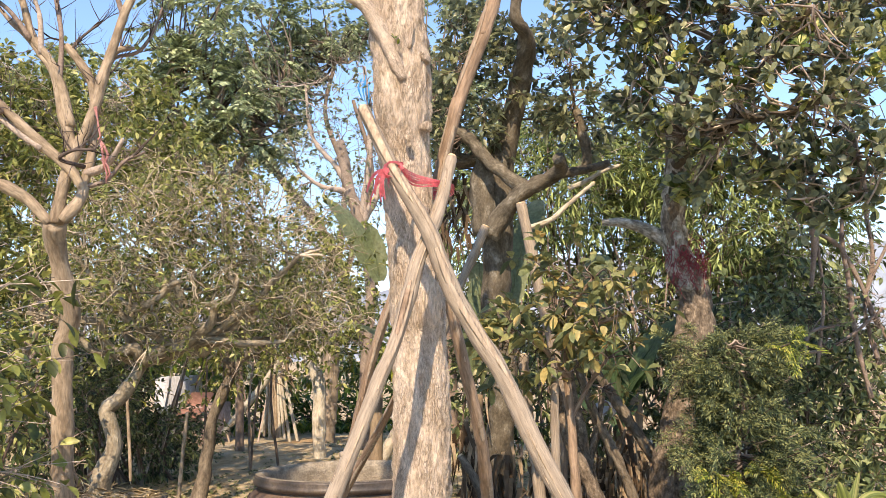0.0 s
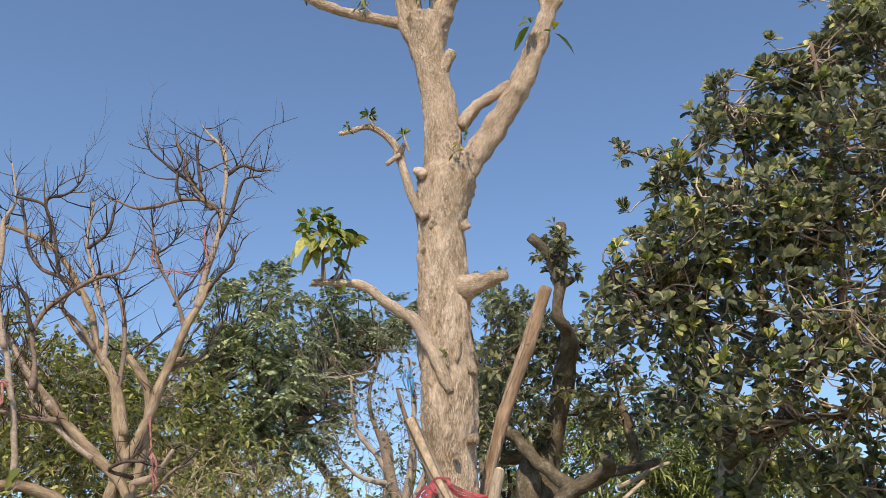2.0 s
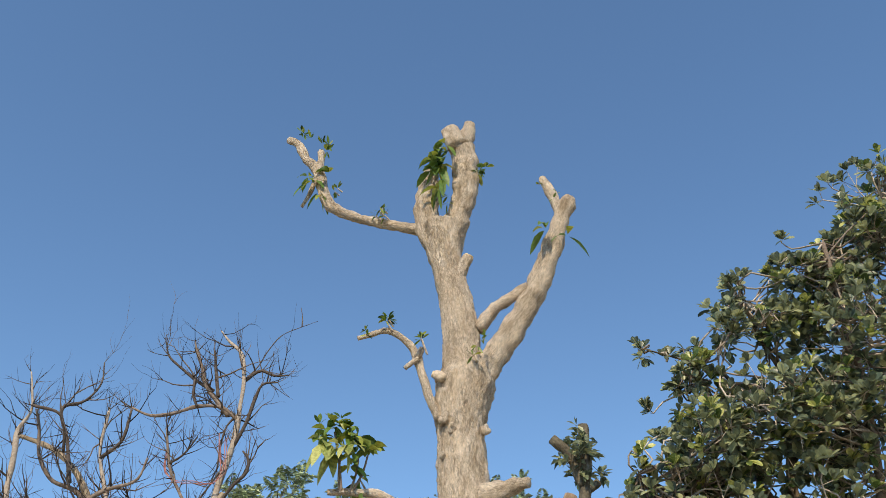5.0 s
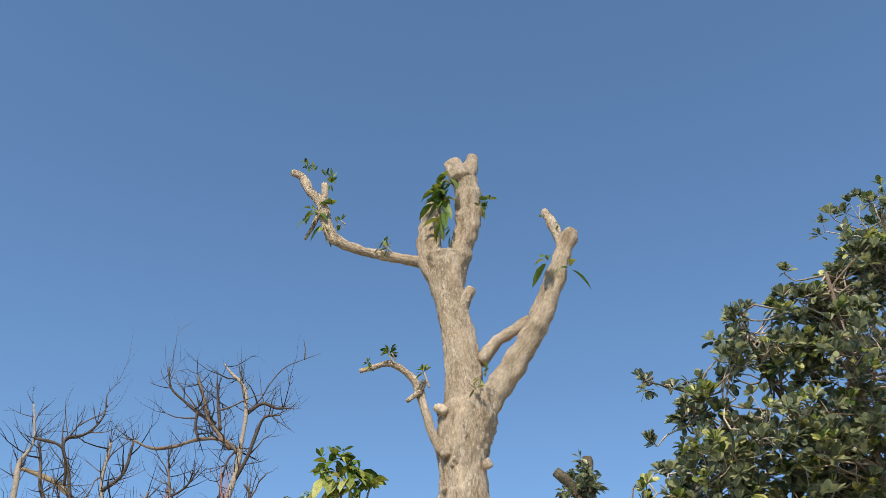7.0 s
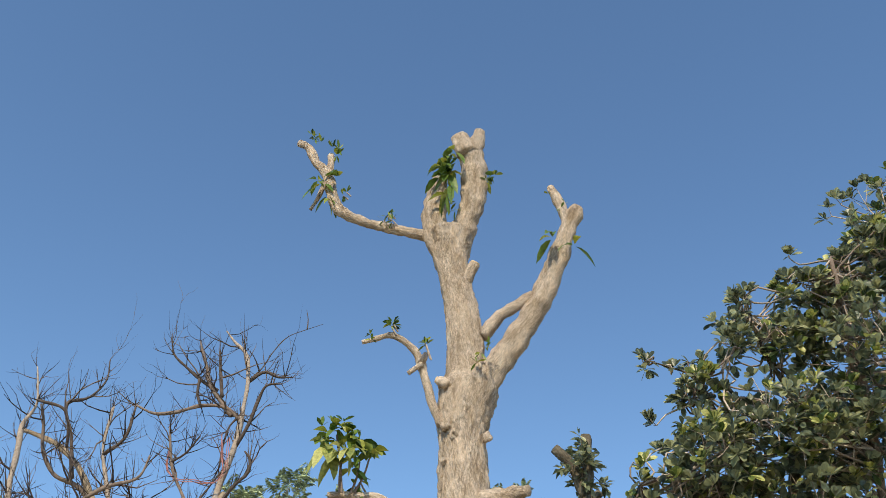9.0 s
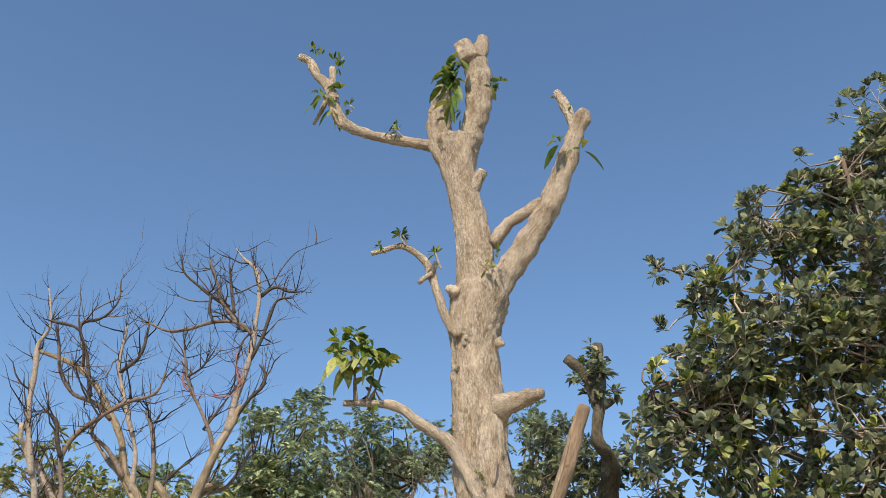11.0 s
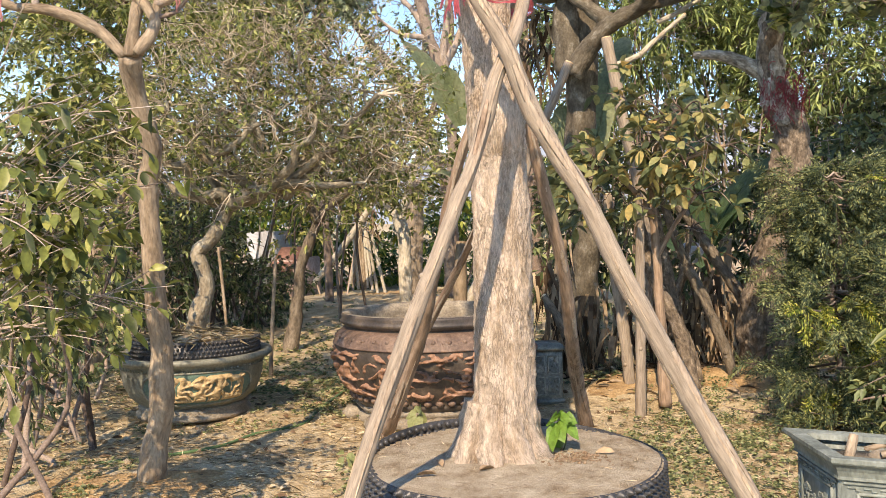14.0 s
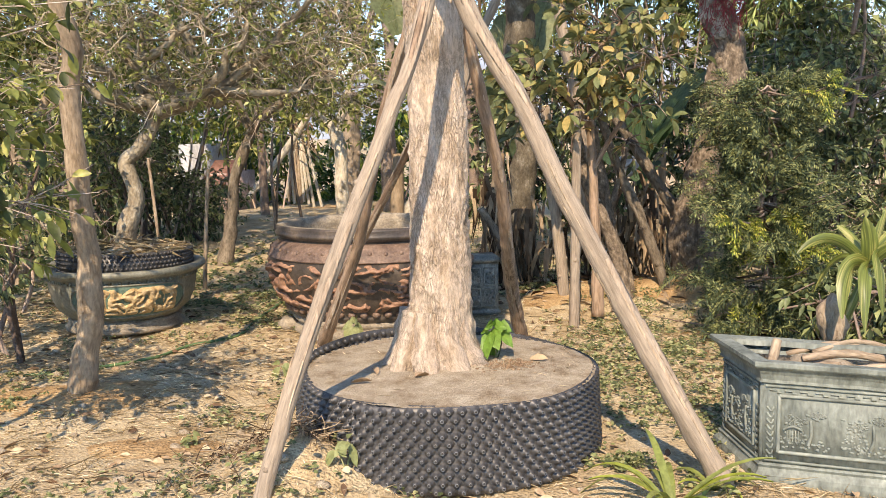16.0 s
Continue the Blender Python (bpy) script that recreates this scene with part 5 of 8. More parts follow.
def make_rect_pot():
    w, d, h = 1.15, .52, .545
    base = Matrix.Translation((1.15, 4.07, 0)) @ Matrix(((.955, -.12, 0, 0), (-.297, .993, 0, 0), (0, 0, 1, 0), (0, 0, 0, 1)))
    g = ground_height(1.6, 4.3)
    t = thing("rectangular_pot", (1.7, 4.3, g), "rectangular blue-grey ceramic pot with landscape reliefs", "pot")

    def box(name, x, y, z, sx, sy, sz, bev=.01, label="", par=None, mat=SLATEPOT):
        b = Build()
        block(b, base @ Matrix.Translation((x + sx / 2, y + sy / 2, g + z)), (sx, sy, sz), bev)
        return part(name, b, mat, par or t, label)
    th = .04
    front = box("wall", .03, .03, .07, w - .06, th, h - .1)
    left = box("wall", .03, .03 + th, .07, th, d - .06 - 2 * th, h - .12)
    box("wall", .03, d - .03 - th, .07, w - .06, th, h - .12)
    box("wall", w - .03 - th, .03 + th, .07, th, d - .06 - 2 * th, h - .12)
    def moulding_run(name, profile):
        b, rows = Build(), []
        for o, z in profile:      # o: how far out from the walls' face
            e = .03 - o
            n = 14
            for (x0, y0), (x1, y1) in zip(((e, e), (w - e, e), (w - e, d - e), (e, d - e)), ((w - e, e), (w - e, d - e), (e, d - e), (e, e))):
                rows += [tuple(base @ Vector((x0 + (x1 - x0) * k / n, y0 + (y1 - y0) * k / n, g + z + .0025 * noise.noise((x0 + k * .9, y0, z * 9))))) for k in range(n)]
        m = 56
        b.add(rows, [(i * m + j, i * m + (j + 1) % m, (i + 1) * m + (j + 1) % m, (i + 1) * m + j) for i in range(len(profile) - 1) for j in range(m)])
        ob = part(name, b, SLATEPOT, t, smooth=False)
        return ob
    moulding_run("rim", [(-.03, h - .03), (-.026, h - .004), (.04, h), (.047, h - .004), (.047, h - .02), (.042, h - .027), (.036, h - .03), (.022, h - .042), (.012, h - .06), (.008, h - .082), (.012, h - .094), (.002, h - .1), (-.01, h - .1)])
    moulding_run("plinth", [(-.02, .1), (.004, .098), (.012, .09), (.006, .078), (.012, .066), (.026, .05), (.03, .03), (.03, .0), (-.02, .0)])
    b = Build()
    block(b, base @ Matrix.Translation((w / 2, d / 2, g + .1)), (w - .14, d - .14, h - .16), .02)
    part("soil", b, SOIL, t, "dry soil and stones")
    rng = np.random.default_rng(9)
    # bordered panels with raised scenery on the front and the end
    for par, org, ux, ln in ((front, (.03, .03), (1, 0), w - .06), (left, (.03, .03), (0, 1), d - .06)):
        outv = (0, -1) if ux == (1, 0) else (-1, 0)

        def at(u, z, o=0.0):
            return base @ Vector((org[0] + ux[0] * u + outv[0] * o, org[1] + ux[1] * u + outv[1] * o, g + z))
        def bar(name, u0, z0, u1, z1, r):
            b = Build()
            tube(b, [(*at(u0, z0, .002), r), (*at((u0 + u1) / 2, (z0 + z1) / 2, .002), r), (*at(u1, z1, .002), r)], 8, .05)
            part(name, b, SLATEPOT, par)
        e = .07
        for z0 in (.15, .395):
            bar("moulding", e, z0, ln - e, z0, .008)
        bar("moulding", e, .15, e, .395, .008)
        bar("moulding", ln - e, .15, ln - e, .395, .008)
        bar("moulding", .015, .435, ln - .015, .435, .006)
        bar("moulding", .015, .11, ln - .015, .11, .006)
        for i in range(int(ln / .06)):
            b = Build()
            u = .03 + i * .06
            tube(b, [(*at(u, .418, .003), .004), (*at(u + .03, .418, .003), .004), (*at(u + .03, .408, .003), .004), (*at(u + .05, .408, .003), .004)], 5, .05, smooth=False)
            part("key_pattern", b, SLATEPOT, par)
        n = 4 if ux == (1, 0) else 2
        for i in range(n):
            u0 = e + (i + .5) * (ln - 2 * e) / n
            b = Build()
            tube(b, [(*at(u0, .19, .0), .008), (*at(u0 + .01, .24, .004), .007), (*at(u0 + .005, .3, .004), .005)], 6, .02)
            for k in range(170):      # foliage of the raised tree
                a = rng.uniform(0, 6.28)
                lump(b, at(u0 + (.03 if k % 3 else -.045) + .04 * math.cos(a) * rng.random(), (.32 if k % 3 else .29) + .02 * math.sin(a) * rng.random(), .001), (.0055, .004, .004), 6, 4, .6, 90)
            for k in range(30):      # rocks
                lump(b, at(u0 + rng.uniform(-.1, .1), .17 + .05 * rng.random() ** 2, .0), (.008, .005, .006), 6, 4, .6, 90)
            for k in range(60):      # shrubs and slopes beside it
                v = rng.uniform(-.11, -.01) if ux == (1, 0) else rng.uniform(-.1, .1)
                lump(b, at(u0 + v, .19 + .13 * rng.random() ** 1.6, .0), (rng.uniform(.004, .009), .004, rng.uniform(.003, .008)), 6, 4, .7, 90)
            if ux == (1, 0) and i % 2 == 0:
                for k in range(5):   # small pavilion
                    tube(b, [(*at(u0 - .085 + .011 * k, .2, .004), .003), (*at(u0 - .085 + .011 * k, .25, .004), .003)], 5, .05)
                tube(b, [(*at(u0 - .1, .252, .005), .005), (*at(u0 - .063, .268, .005), .006), (*at(u0 - .026, .252, .005), .005)], 6, .02)
            part("relief", b, SLATEPOT, par, "raised trees, rocks and pavilion", kind="stuff")
        for u in (.02, ln - .02):    # corner scrolls
            sgn = 1 if u < ln / 2 else -1
            for q in range(9):
                b = Build()
                pts = [(*at(u + sgn * (.002 + .035 * v - .01 * v * v), .13 + q * .027 - .02 * math.sin(v * 2.6), .0), .006 - .002 * v) for v in np.linspace(0, 1.2, 7)]
                tube(b, pts, 6, .02)
                part("scroll", b, SLATEPOT, par)
    # stones, sticks and the strap-leaved plant
    for i, (u, v, s) in enumerate(((.45, .3, .08), (.7, .35, .07), (.85, .25, .09), (.33, .36, .05), (1.0, .3, .07))):
        b = Build()
        p = base @ Vector((u, v, g + h - .07))
        lump(b, p, (s, s * .8, s * .6), 12, 9, .5, 9)
        tagged(part("stone", b, BEIGEPOT, None), "rounded pale stone on the soil of the pot", "stone", "stones in the pot")
    stem_lines = []
    stem_lines.append(((.12, .2, -.03, .022), (.15, .22, .05, .021), (.17, .24, .11, .02)))
    stem_lines.append(((.25, .2, -.02, .022), (.33, .17, .02, .02), (.38, .14, .03, .018)))
    stem_lines.append(((.62, .22, -.05, .022), (.63, .22, .05, .022), (.62, .22, .15, .02)))
    stem_lines.append(((.3, .3, .02, .017), (.45, .31, .05, .017), (.7, .27, .04, .017), (1.0, .24, .09, .014)))
    stem_lines.append(((.35, .16, .0, .015), (.65, .2, .04, .015), (1.05, .3, .07, .014)))
    stem_lines.append(((.3, .46, .0, .014), (.5, .5, .05, .015), (.75, .49, .03, .015), (1.1, .52, .06, .014)))
    stem_lines.append(((.4, .44, .02, .011), (.6, .5, .07, .011), (.8, .5, .05, .011), (1.0, .54, .08, .01)))
    for pts in stem_lines:
        b = Build()
        tube(b, [(*(base @ Vector((u, v, g + h - .06 + z))), r) for u, v, z, r in pts], 10, .04, rough=.3, grain=25)
        tagged(part("stick", b, LBARK, None), "grey-brown cut stick lying in the pot", "stick", "sticks in the pot")
    root = np.array((1.708, 4.75, 0.502))
    heart = np.array((1.848, 4.75, 0.824))
    pl = thing("strap_leaved_plant", root, "plant with long arching yellow-streaked green strap leaves on a bulb", "plant")
    b = Build()
    lump(b, root + (-.02, 0, .06), (.07, .06, .11), 14, 11, .6, 18)
    part("bulb", b, LBARK, pl, "dry rounded bulb")
    b = Build()
    tube(b, [(*root, .03), (*((root + heart) / 2 + (.01, 0, 0)), .024), (*heart, .018)], 10, .04)
    part("stem", b, STRAP, pl)
    for i, (end, top, wide) in enumerate((((1.645, 4.5, 0.624), (1.669, 4.6, 0.954), .05), ((1.463, 4.6, 0.915), (1.63, 4.65, 1.083), .03), ((1.805, 4.7, 1.077), (1.849, 4.7, 0.955), .042), ((1.827, 4.5, 0.637), (1.846, 4.6, 1.02), .045), ((1.99, 4.9, 1.1), (1.922, 4.85, 0.936), .04),
                                          ((2.062, 4.6, 0.778), (1.945, 4.6, 1.072), .04), ((2.132, 4.9, 0.958), (2.019, 4.9, 1.043), .035), ((1.73, 4.45, 0.569), (1.734, 4.5, 0.927), .035), ((1.648, 4.9, 0.673), (1.731, 4.85, 0.966), .022), ((1.747, 4.9, 1.017), (1.84, 4.85, 0.965), .03))):
        b, v, rest = Build(), [], []
        end, top = np.array(end), np.array(top)
        for k in range(13):
            s = k / 12
            c = heart * (1 - s) ** 2 + 2 * top * s * (1 - s) + end * s * s
            tan = unit(2 * (top - heart) * (1 - s) + 2 * (end - top) * s)
            sd = unit(np.cross(tan, (math.sin(i * 1.3) * .6, 1.0, .15)))
            nr = np.cross(sd, tan)
            wd = .95 * wide * math.sin(math.pi * (.16 + .82 * s)) ** .75
            for o in (-1, -.5, 0, .5, 1):
                v.append(c + sd * wd * o + nr * wd * .35 * (abs(o) - .5))
                rest.append((i + wd * o, i * 1.7, s * .4))
        b.add(v, [(5 * k + j, 5 * k + j + 1, 5 * k + j + 6, 5 * k + j + 5) for k in range(12) for j in range(4)], rest)
        part("leaf", b, STRAP, pl)


make_rect_pot()


def make_blue_pot():
    x, y, _ = (-0.124, 7.6, 0.299)
    g = ground_height(x, y)
    t = thing("square_pot", (x, y, g), "tall square blue-grey pot with relief panels", "pot")
    m = Matrix.Translation((x, y, g)) @ pose(0, 0, 0, 0, 0, 12)
    b = Build()
    block(b, m, (.27, .27, .47), .015)
    body = part("body", b, BLUEPOT, t)
    b = Build()
    block(b, m @ Matrix.Translation((0, 0, .42)), (.3, .3, .06), .015)
    part("rim", b, BLUEPOT, t)
    b = Build()
    block(b, m @ Matrix.Translation((0, 0, 0)), (.3, .3, .05), .015)
    part("plinth", b, BLUEPOT, t)
    for k in range(2):
        for q in range(2):
            b = Build()
            x0, z0 = -.06 + .12 * q, .08 + .17 * k
            pts = [(x0 - .045, z0), (x0 + .045, z0), (x0 + .045, z0 + .14), (x0 - .045, z0 + .14), (x0 - .045, z0)]
            for p, r in zip(pts, pts[1:]):
                tube(b, [(*(m @ Vector((p[0], -.137, p[1]))), .006), (*(m @ Vector((r[0], -.137, r[1]))), .006)], 5, .05)
            for i in range(8):
                lump(b, m @ Vector((x0 + .03 * math.cos(i), -.135, z0 + .07 + .045 * math.sin(i * 1.7))), (.014, .008, .014), 6, 4, .4, 40)
            part("relief", b, BLUEPOT, body)


make_blue_pot()


# ---- bare tree ----
def limb_twigs(b, pts, rng, tips, n, length, radius, depth, start=.25, up=.5, kink=.14, kids=(3, 5)):
    p = curve_points(pts, .05)
    for k in rng.integers(int(len(p) * start), len(p), n):
        tan = p[min(k + 1, len(p) - 1), :3] - p[max(k - 1, 0), :3]
        d = unit(tan) * .5 + rng.normal(0, .55, 3) + (0, 0, up)
        twigs(b, p[k, :3], d, length * rng.uniform(.6, 1.2), min(radius, p[k, 3] * .6), depth, rng, tips, up=.3, spread=.6, kink=kink, kids=kids)


def make_bare_tree():
    rng = np.random.default_rng(21)
    foot = (-2.348, 5.2, 0)
    t = thing("bare_tree", foot, "slim leafless tree with smooth tan bark and forked crown", "tree")
    b = Build()
    tube(b, [(-2.368, 5.2, -0.08, 0.115), (-2.348, 5.2, 0.07, 0.088), (-2.319, 5.163, 0.18, 0.078), (-2.265, 5.125, 0.387, 0.067), (-2.218, 5.088, 0.588, 0.069), (-2.187, 5.05, 0.785, 0.062), (-2.191, 5.012, 1.038, 0.058), (-2.183, 4.975, 1.255, 0.054), (-2.172, 4.938, 1.525, 0.051), (-2.166, 4.9, 1.787, 0.048), (-2.105, 4.84, 1.96, 0.049), (-2.12, 4.785, 2.108, 0.052), (-2.135, 4.73, 2.254, 0.051), (-2.131, 4.675, 2.353, 0.054), (-2.105, 4.62, 2.419, 0.056)], 36, .025, rough=.3, grain=8, ridge=.12)
    trunk = part("trunk", b, LBARK, t)
    for x, y, z, r in [(-2.243, 5.04, 0.637, 0.032)]:
        b = Build()
        lump(b, (x, y + .03, z), (r, r, r * 1.4), 10, 8, .7, 22)
        part("knot", b, LBARK, trunk)
    limbs = []
    limbs.append([(-2.128, 4.6, 2.412, 0.027), (-2.229, 4.569, 2.533, 0.031), (-2.302, 4.538, 2.58, 0.031), (-2.385, 4.506, 2.617, 0.029), (-2.51, 4.475, 2.645, 0.028), (-2.6, 4.444, 2.65, 0.025), (-2.67, 4.412, 2.676, 0.02), (-2.74, 4.381, 2.722, 0.017), (-2.856, 4.35, 2.789, 0.015)])
    limbs.append([(-2.518, 4.472, 2.645, 0.02), (-2.518, 4.453, 2.755, 0.016), (-2.535, 4.434, 2.876, 0.016), (-2.552, 4.415, 2.997, 0.016), (-2.592, 4.396, 3.14, 0.017), (-2.612, 4.376, 3.242, 0.017), (-2.659, 4.357, 3.388, 0.017), (-2.724, 4.339, 3.504, 0.017), (-2.725, 4.319, 3.509, 0.014), (-2.736, 4.3, 3.603, 0.013)])
    limbs.append([(-2.637, 4.345, 3.334, 0.019), (-2.695, 4.338, 3.517, 0.015), (-2.748, 4.332, 3.73, 0.014), (-2.765, 4.326, 3.951, 0.015), (-2.781, 4.319, 4.077, 0.013), (-2.733, 4.313, 4.178, 0.008), (-2.759, 4.306, 4.31, 0.006), (-2.797, 4.3, 4.432, 0.004)])
    limbs.append([(-2.089, 4.6, 2.412, 0.038), (-2.08, 4.602, 2.495, 0.037), (-2.065, 4.604, 2.578, 0.034), (-2.04, 4.605, 2.694, 0.031), (-2.003, 4.607, 2.788, 0.03), (-1.956, 4.609, 2.894, 0.029), (-1.91, 4.611, 3.021, 0.029), (-1.876, 4.613, 3.194, 0.027), (-1.82, 4.615, 3.367, 0.024), (-1.774, 4.616, 3.521, 0.023), (-1.705, 4.618, 3.674, 0.02), (-1.666, 4.62, 3.785, 0.018)])
    limbs.append([(-1.724, 4.617, 3.632, 0.025), (-1.693, 4.623, 3.882, 0.019), (-1.669, 4.628, 3.986, 0.018), (-1.651, 4.633, 4.157, 0.017), (-1.65, 4.639, 4.308, 0.014), (-1.655, 4.644, 4.503, 0.012), (-1.71, 4.649, 4.708, 0.01), (-1.78, 4.655, 4.774, 0.008), (-1.856, 4.66, 4.869, 0.004)])
    limbs.append([(-2.044, 4.58, 2.418, 0.032), (-1.964, 4.601, 2.534, 0.03), (-1.957, 4.623, 2.622, 0.025), (-1.94, 4.644, 2.732, 0.023), (-1.937, 4.665, 2.887, 0.021), (-1.934, 4.686, 3.066, 0.021), (-1.915, 4.708, 3.161, 0.019), (-1.845, 4.729, 3.366, 0.016), (-1.764, 4.75, 3.381, 0.009)])
    limbs.append([(-1.96, 4.613, 2.582, 0.024), (-2.002, 4.592, 2.663, 0.028), (-2.07, 4.572, 2.734, 0.028), (-2.182, 4.552, 2.839, 0.027), (-2.268, 4.532, 2.921, 0.025), (-2.342, 4.511, 2.994, 0.025), (-2.465, 4.491, 3.131, 0.024), (-2.601, 4.471, 3.292, 0.021), (-2.695, 4.45, 3.454, 0.018)])
    limbs.append([(-2.15, 4.55, 2.789, 0.021), (-2.303, 4.538, 2.896, 0.017), (-2.389, 4.525, 2.97, 0.017), (-2.501, 4.512, 3.077, 0.016), (-2.569, 4.5, 3.194, 0.012)])
    limbs.append([(-2.332, 4.5, 2.977, 0.018), (-2.539, 4.475, 2.998, 0.014), (-2.681, 4.45, 3.032, 0.013), (-2.846, 4.425, 3.079, 0.012), (-2.966, 4.4, 3.123, 0.007)])
    limbs.append([(-2.044, 4.618, 2.919, 0.027), (-2.096, 4.633, 3.12, 0.024), (-2.176, 4.647, 3.283, 0.023), (-2.287, 4.662, 3.431, 0.022), (-2.359, 4.677, 3.631, 0.019), (-2.473, 4.691, 3.814, 0.02), (-2.617, 4.706, 4.007, 0.018), (-2.778, 4.721, 4.14, 0.017), (-2.932, 4.735, 4.214, 0.015), (-3.043, 4.75, 4.259, 0.012)])
    limbs.append([(-2.006, 4.607, 2.779, 0.033), (-2.054, 4.62, 2.888, 0.03), (-2.104, 4.634, 3.043, 0.027), (-2.156, 4.647, 3.233, 0.026), (-2.227, 4.66, 3.317, 0.022), (-2.304, 4.673, 3.413, 0.019), (-2.431, 4.687, 3.537, 0.013), (-2.575, 4.7, 3.709, 0.01)])
    limbs.append([(-2.119, 4.638, 3.155, 0.018), (-2.143, 4.691, 3.414, 0.013), (-2.191, 4.744, 3.602, 0.013), (-2.263, 4.797, 3.773, 0.012), (-2.335, 4.85, 3.872, 0.008)])
    limbs.append([(-2.228, 4.65, 3.327, 0.019), (-2.242, 4.64, 3.538, 0.013), (-2.326, 4.63, 3.758, 0.013), (-2.382, 4.62, 3.907, 0.012), (-2.424, 4.61, 4.034, 0.01), (-2.431, 4.6, 4.322, 0.008)])
    limbs.append([(-2.42, 4.611, 4.022, 0.013), (-2.304, 4.58, 4.101, 0.01), (-2.267, 4.55, 4.289, 0.006)])
    limbs.append([(-2.288, 4.648, 3.409, 0.017), (-2.393, 4.599, 3.558, 0.011), (-2.474, 4.549, 3.636, 0.009), (-2.429, 4.5, 3.673, 0.005)])
    limbs.append([(-2.494, 4.442, 3.136, 0.018), (-2.514, 4.45, 3.284, 0.014), (-2.561, 4.459, 3.473, 0.014), (-2.52, 4.467, 3.59, 0.014), (-2.435, 4.475, 3.669, 0.013), (-2.284, 4.483, 3.771, 0.011), (-2.111, 4.492, 3.835, 0.007), (-2.086, 4.5, 3.958, 0.005)])
    limbs.append([(-2.548, 4.428, 3.455, 0.014), (-2.579, 4.401, 3.545, 0.01), (-2.6, 4.376, 3.648, 0.01), (-2.65, 4.35, 3.685, 0.006)])
    limbs.append([(-2.449, 4.679, 3.759, 0.016), (-2.539, 4.623, 3.844, 0.013), (-2.642, 4.567, 3.877, 0.011), (-2.725, 4.511, 3.992, 0.01), (-2.753, 4.456, 4.171, 0.009), (-2.763, 4.4, 4.246, 0.005)])
    limbs.append([(-2.537, 4.556, 3.859, 0.013), (-2.629, 4.585, 4.122, 0.01), (-2.716, 4.614, 4.374, 0.01), (-2.644, 4.643, 4.403, 0.008), (-2.568, 4.671, 4.525, 0.006), (-2.594, 4.7, 4.71, 0.003)])
    limbs.append([(-2.729, 4.3, 4.215, 0.008), (-2.572, 4.35, 4.167, 0.008), (-2.555, 4.4, 4.088, 0.008), (-2.558, 4.45, 3.991, 0.008)])
    limbs.append([(-2.392, 4.499, 3.045, 0.024), (-2.529, 4.475, 3.211, 0.017), (-2.596, 4.45, 3.297, 0.014), (-2.694, 4.425, 3.451, 0.012), (-2.756, 4.4, 3.538, 0.01)])
    limbs.append([(-1.644, 4.637, 4.227, 0.015), (-1.745, 4.61, 4.302, 0.01), (-1.887, 4.582, 4.305, 0.01), (-2.022, 4.555, 4.252, 0.01), (-2.134, 4.527, 4.233, 0.008), (-2.243, 4.5, 4.276, 0.006)])
    limbs.append([(-1.709, 4.627, 4.258, 0.015), (-1.797, 4.612, 4.361, 0.012), (-1.861, 4.596, 4.447, 0.011), (-1.903, 4.581, 4.57, 0.01), (-1.944, 4.565, 4.667, 0.008), (-1.962, 4.55, 4.733, 0.004)])
    limbs.append([(-1.786, 4.62, 4.381, 0.013), (-1.839, 4.66, 4.564, 0.01), (-1.889, 4.7, 4.748, 0.006)])
    limbs.append([(-1.817, 4.614, 4.419, 0.012), (-1.915, 4.585, 4.473, 0.01), (-2.017, 4.557, 4.552, 0.008), (-2.099, 4.528, 4.626, 0.006), (-2.129, 4.5, 4.76, 0.002)])
    limbs.append([(-1.927, 4.573, 4.479, 0.01), (-1.912, 4.561, 4.364, 0.008), (-1.874, 4.55, 4.285, 0.006)])
    limbs.append([(-1.66, 4.66, 4.499, 0.014), (-1.561, 4.673, 4.572, 0.01), (-1.486, 4.687, 4.543, 0.008), (-1.402, 4.7, 4.546, 0.004)])
    limbs.append([(-1.66, 4.66, 4.499, 0.007), (-1.594, 4.688, 4.611, 0.004), (-1.551, 4.716, 4.741, 0.0035), (-1.479, 4.744, 4.866, 0.003), (-1.382, 4.772, 4.93, 0.002), (-1.28, 4.8, 4.988, 0.001)])
    limbs.append([(-1.373, 4.775, 4.935, 0.004), (-1.38, 4.787, 5.018, 0.003), (-1.402, 4.8, 5.102, 0.002)])
    limbs.append([(-1.653, 4.632, 4.066, 0.013), (-1.591, 4.612, 4.195, 0.01), (-1.55, 4.591, 4.339, 0.01), (-1.511, 4.57, 4.419, 0.008), (-1.413, 4.55, 4.418, 0.004)])
    limbs.append([(-1.694, 4.619, 3.704, 0.011), (-1.603, 4.601, 3.828, 0.009), (-1.535, 4.584, 3.891, 0.009), (-1.535, 4.568, 3.961, 0.008), (-1.565, 4.55, 3.998, 0.005)])
    limbs.append([(-1.778, 4.616, 3.507, 0.016), (-1.824, 4.593, 3.646, 0.01), (-1.9, 4.57, 3.788, 0.009), (-1.946, 4.546, 3.87, 0.009), (-1.984, 4.523, 4.001, 0.008), (-2.007, 4.5, 4.134, 0.005)])
    limbs.append([(-1.977, 4.537, 3.933, 0.008), (-1.883, 4.494, 3.962, 0.006), (-1.797, 4.45, 4.049, 0.004)])
    limbs.append([(-1.855, 4.598, 3.643, 0.008), (-1.773, 4.599, 3.772, 0.006), (-1.7, 4.6, 3.899, 0.005)])
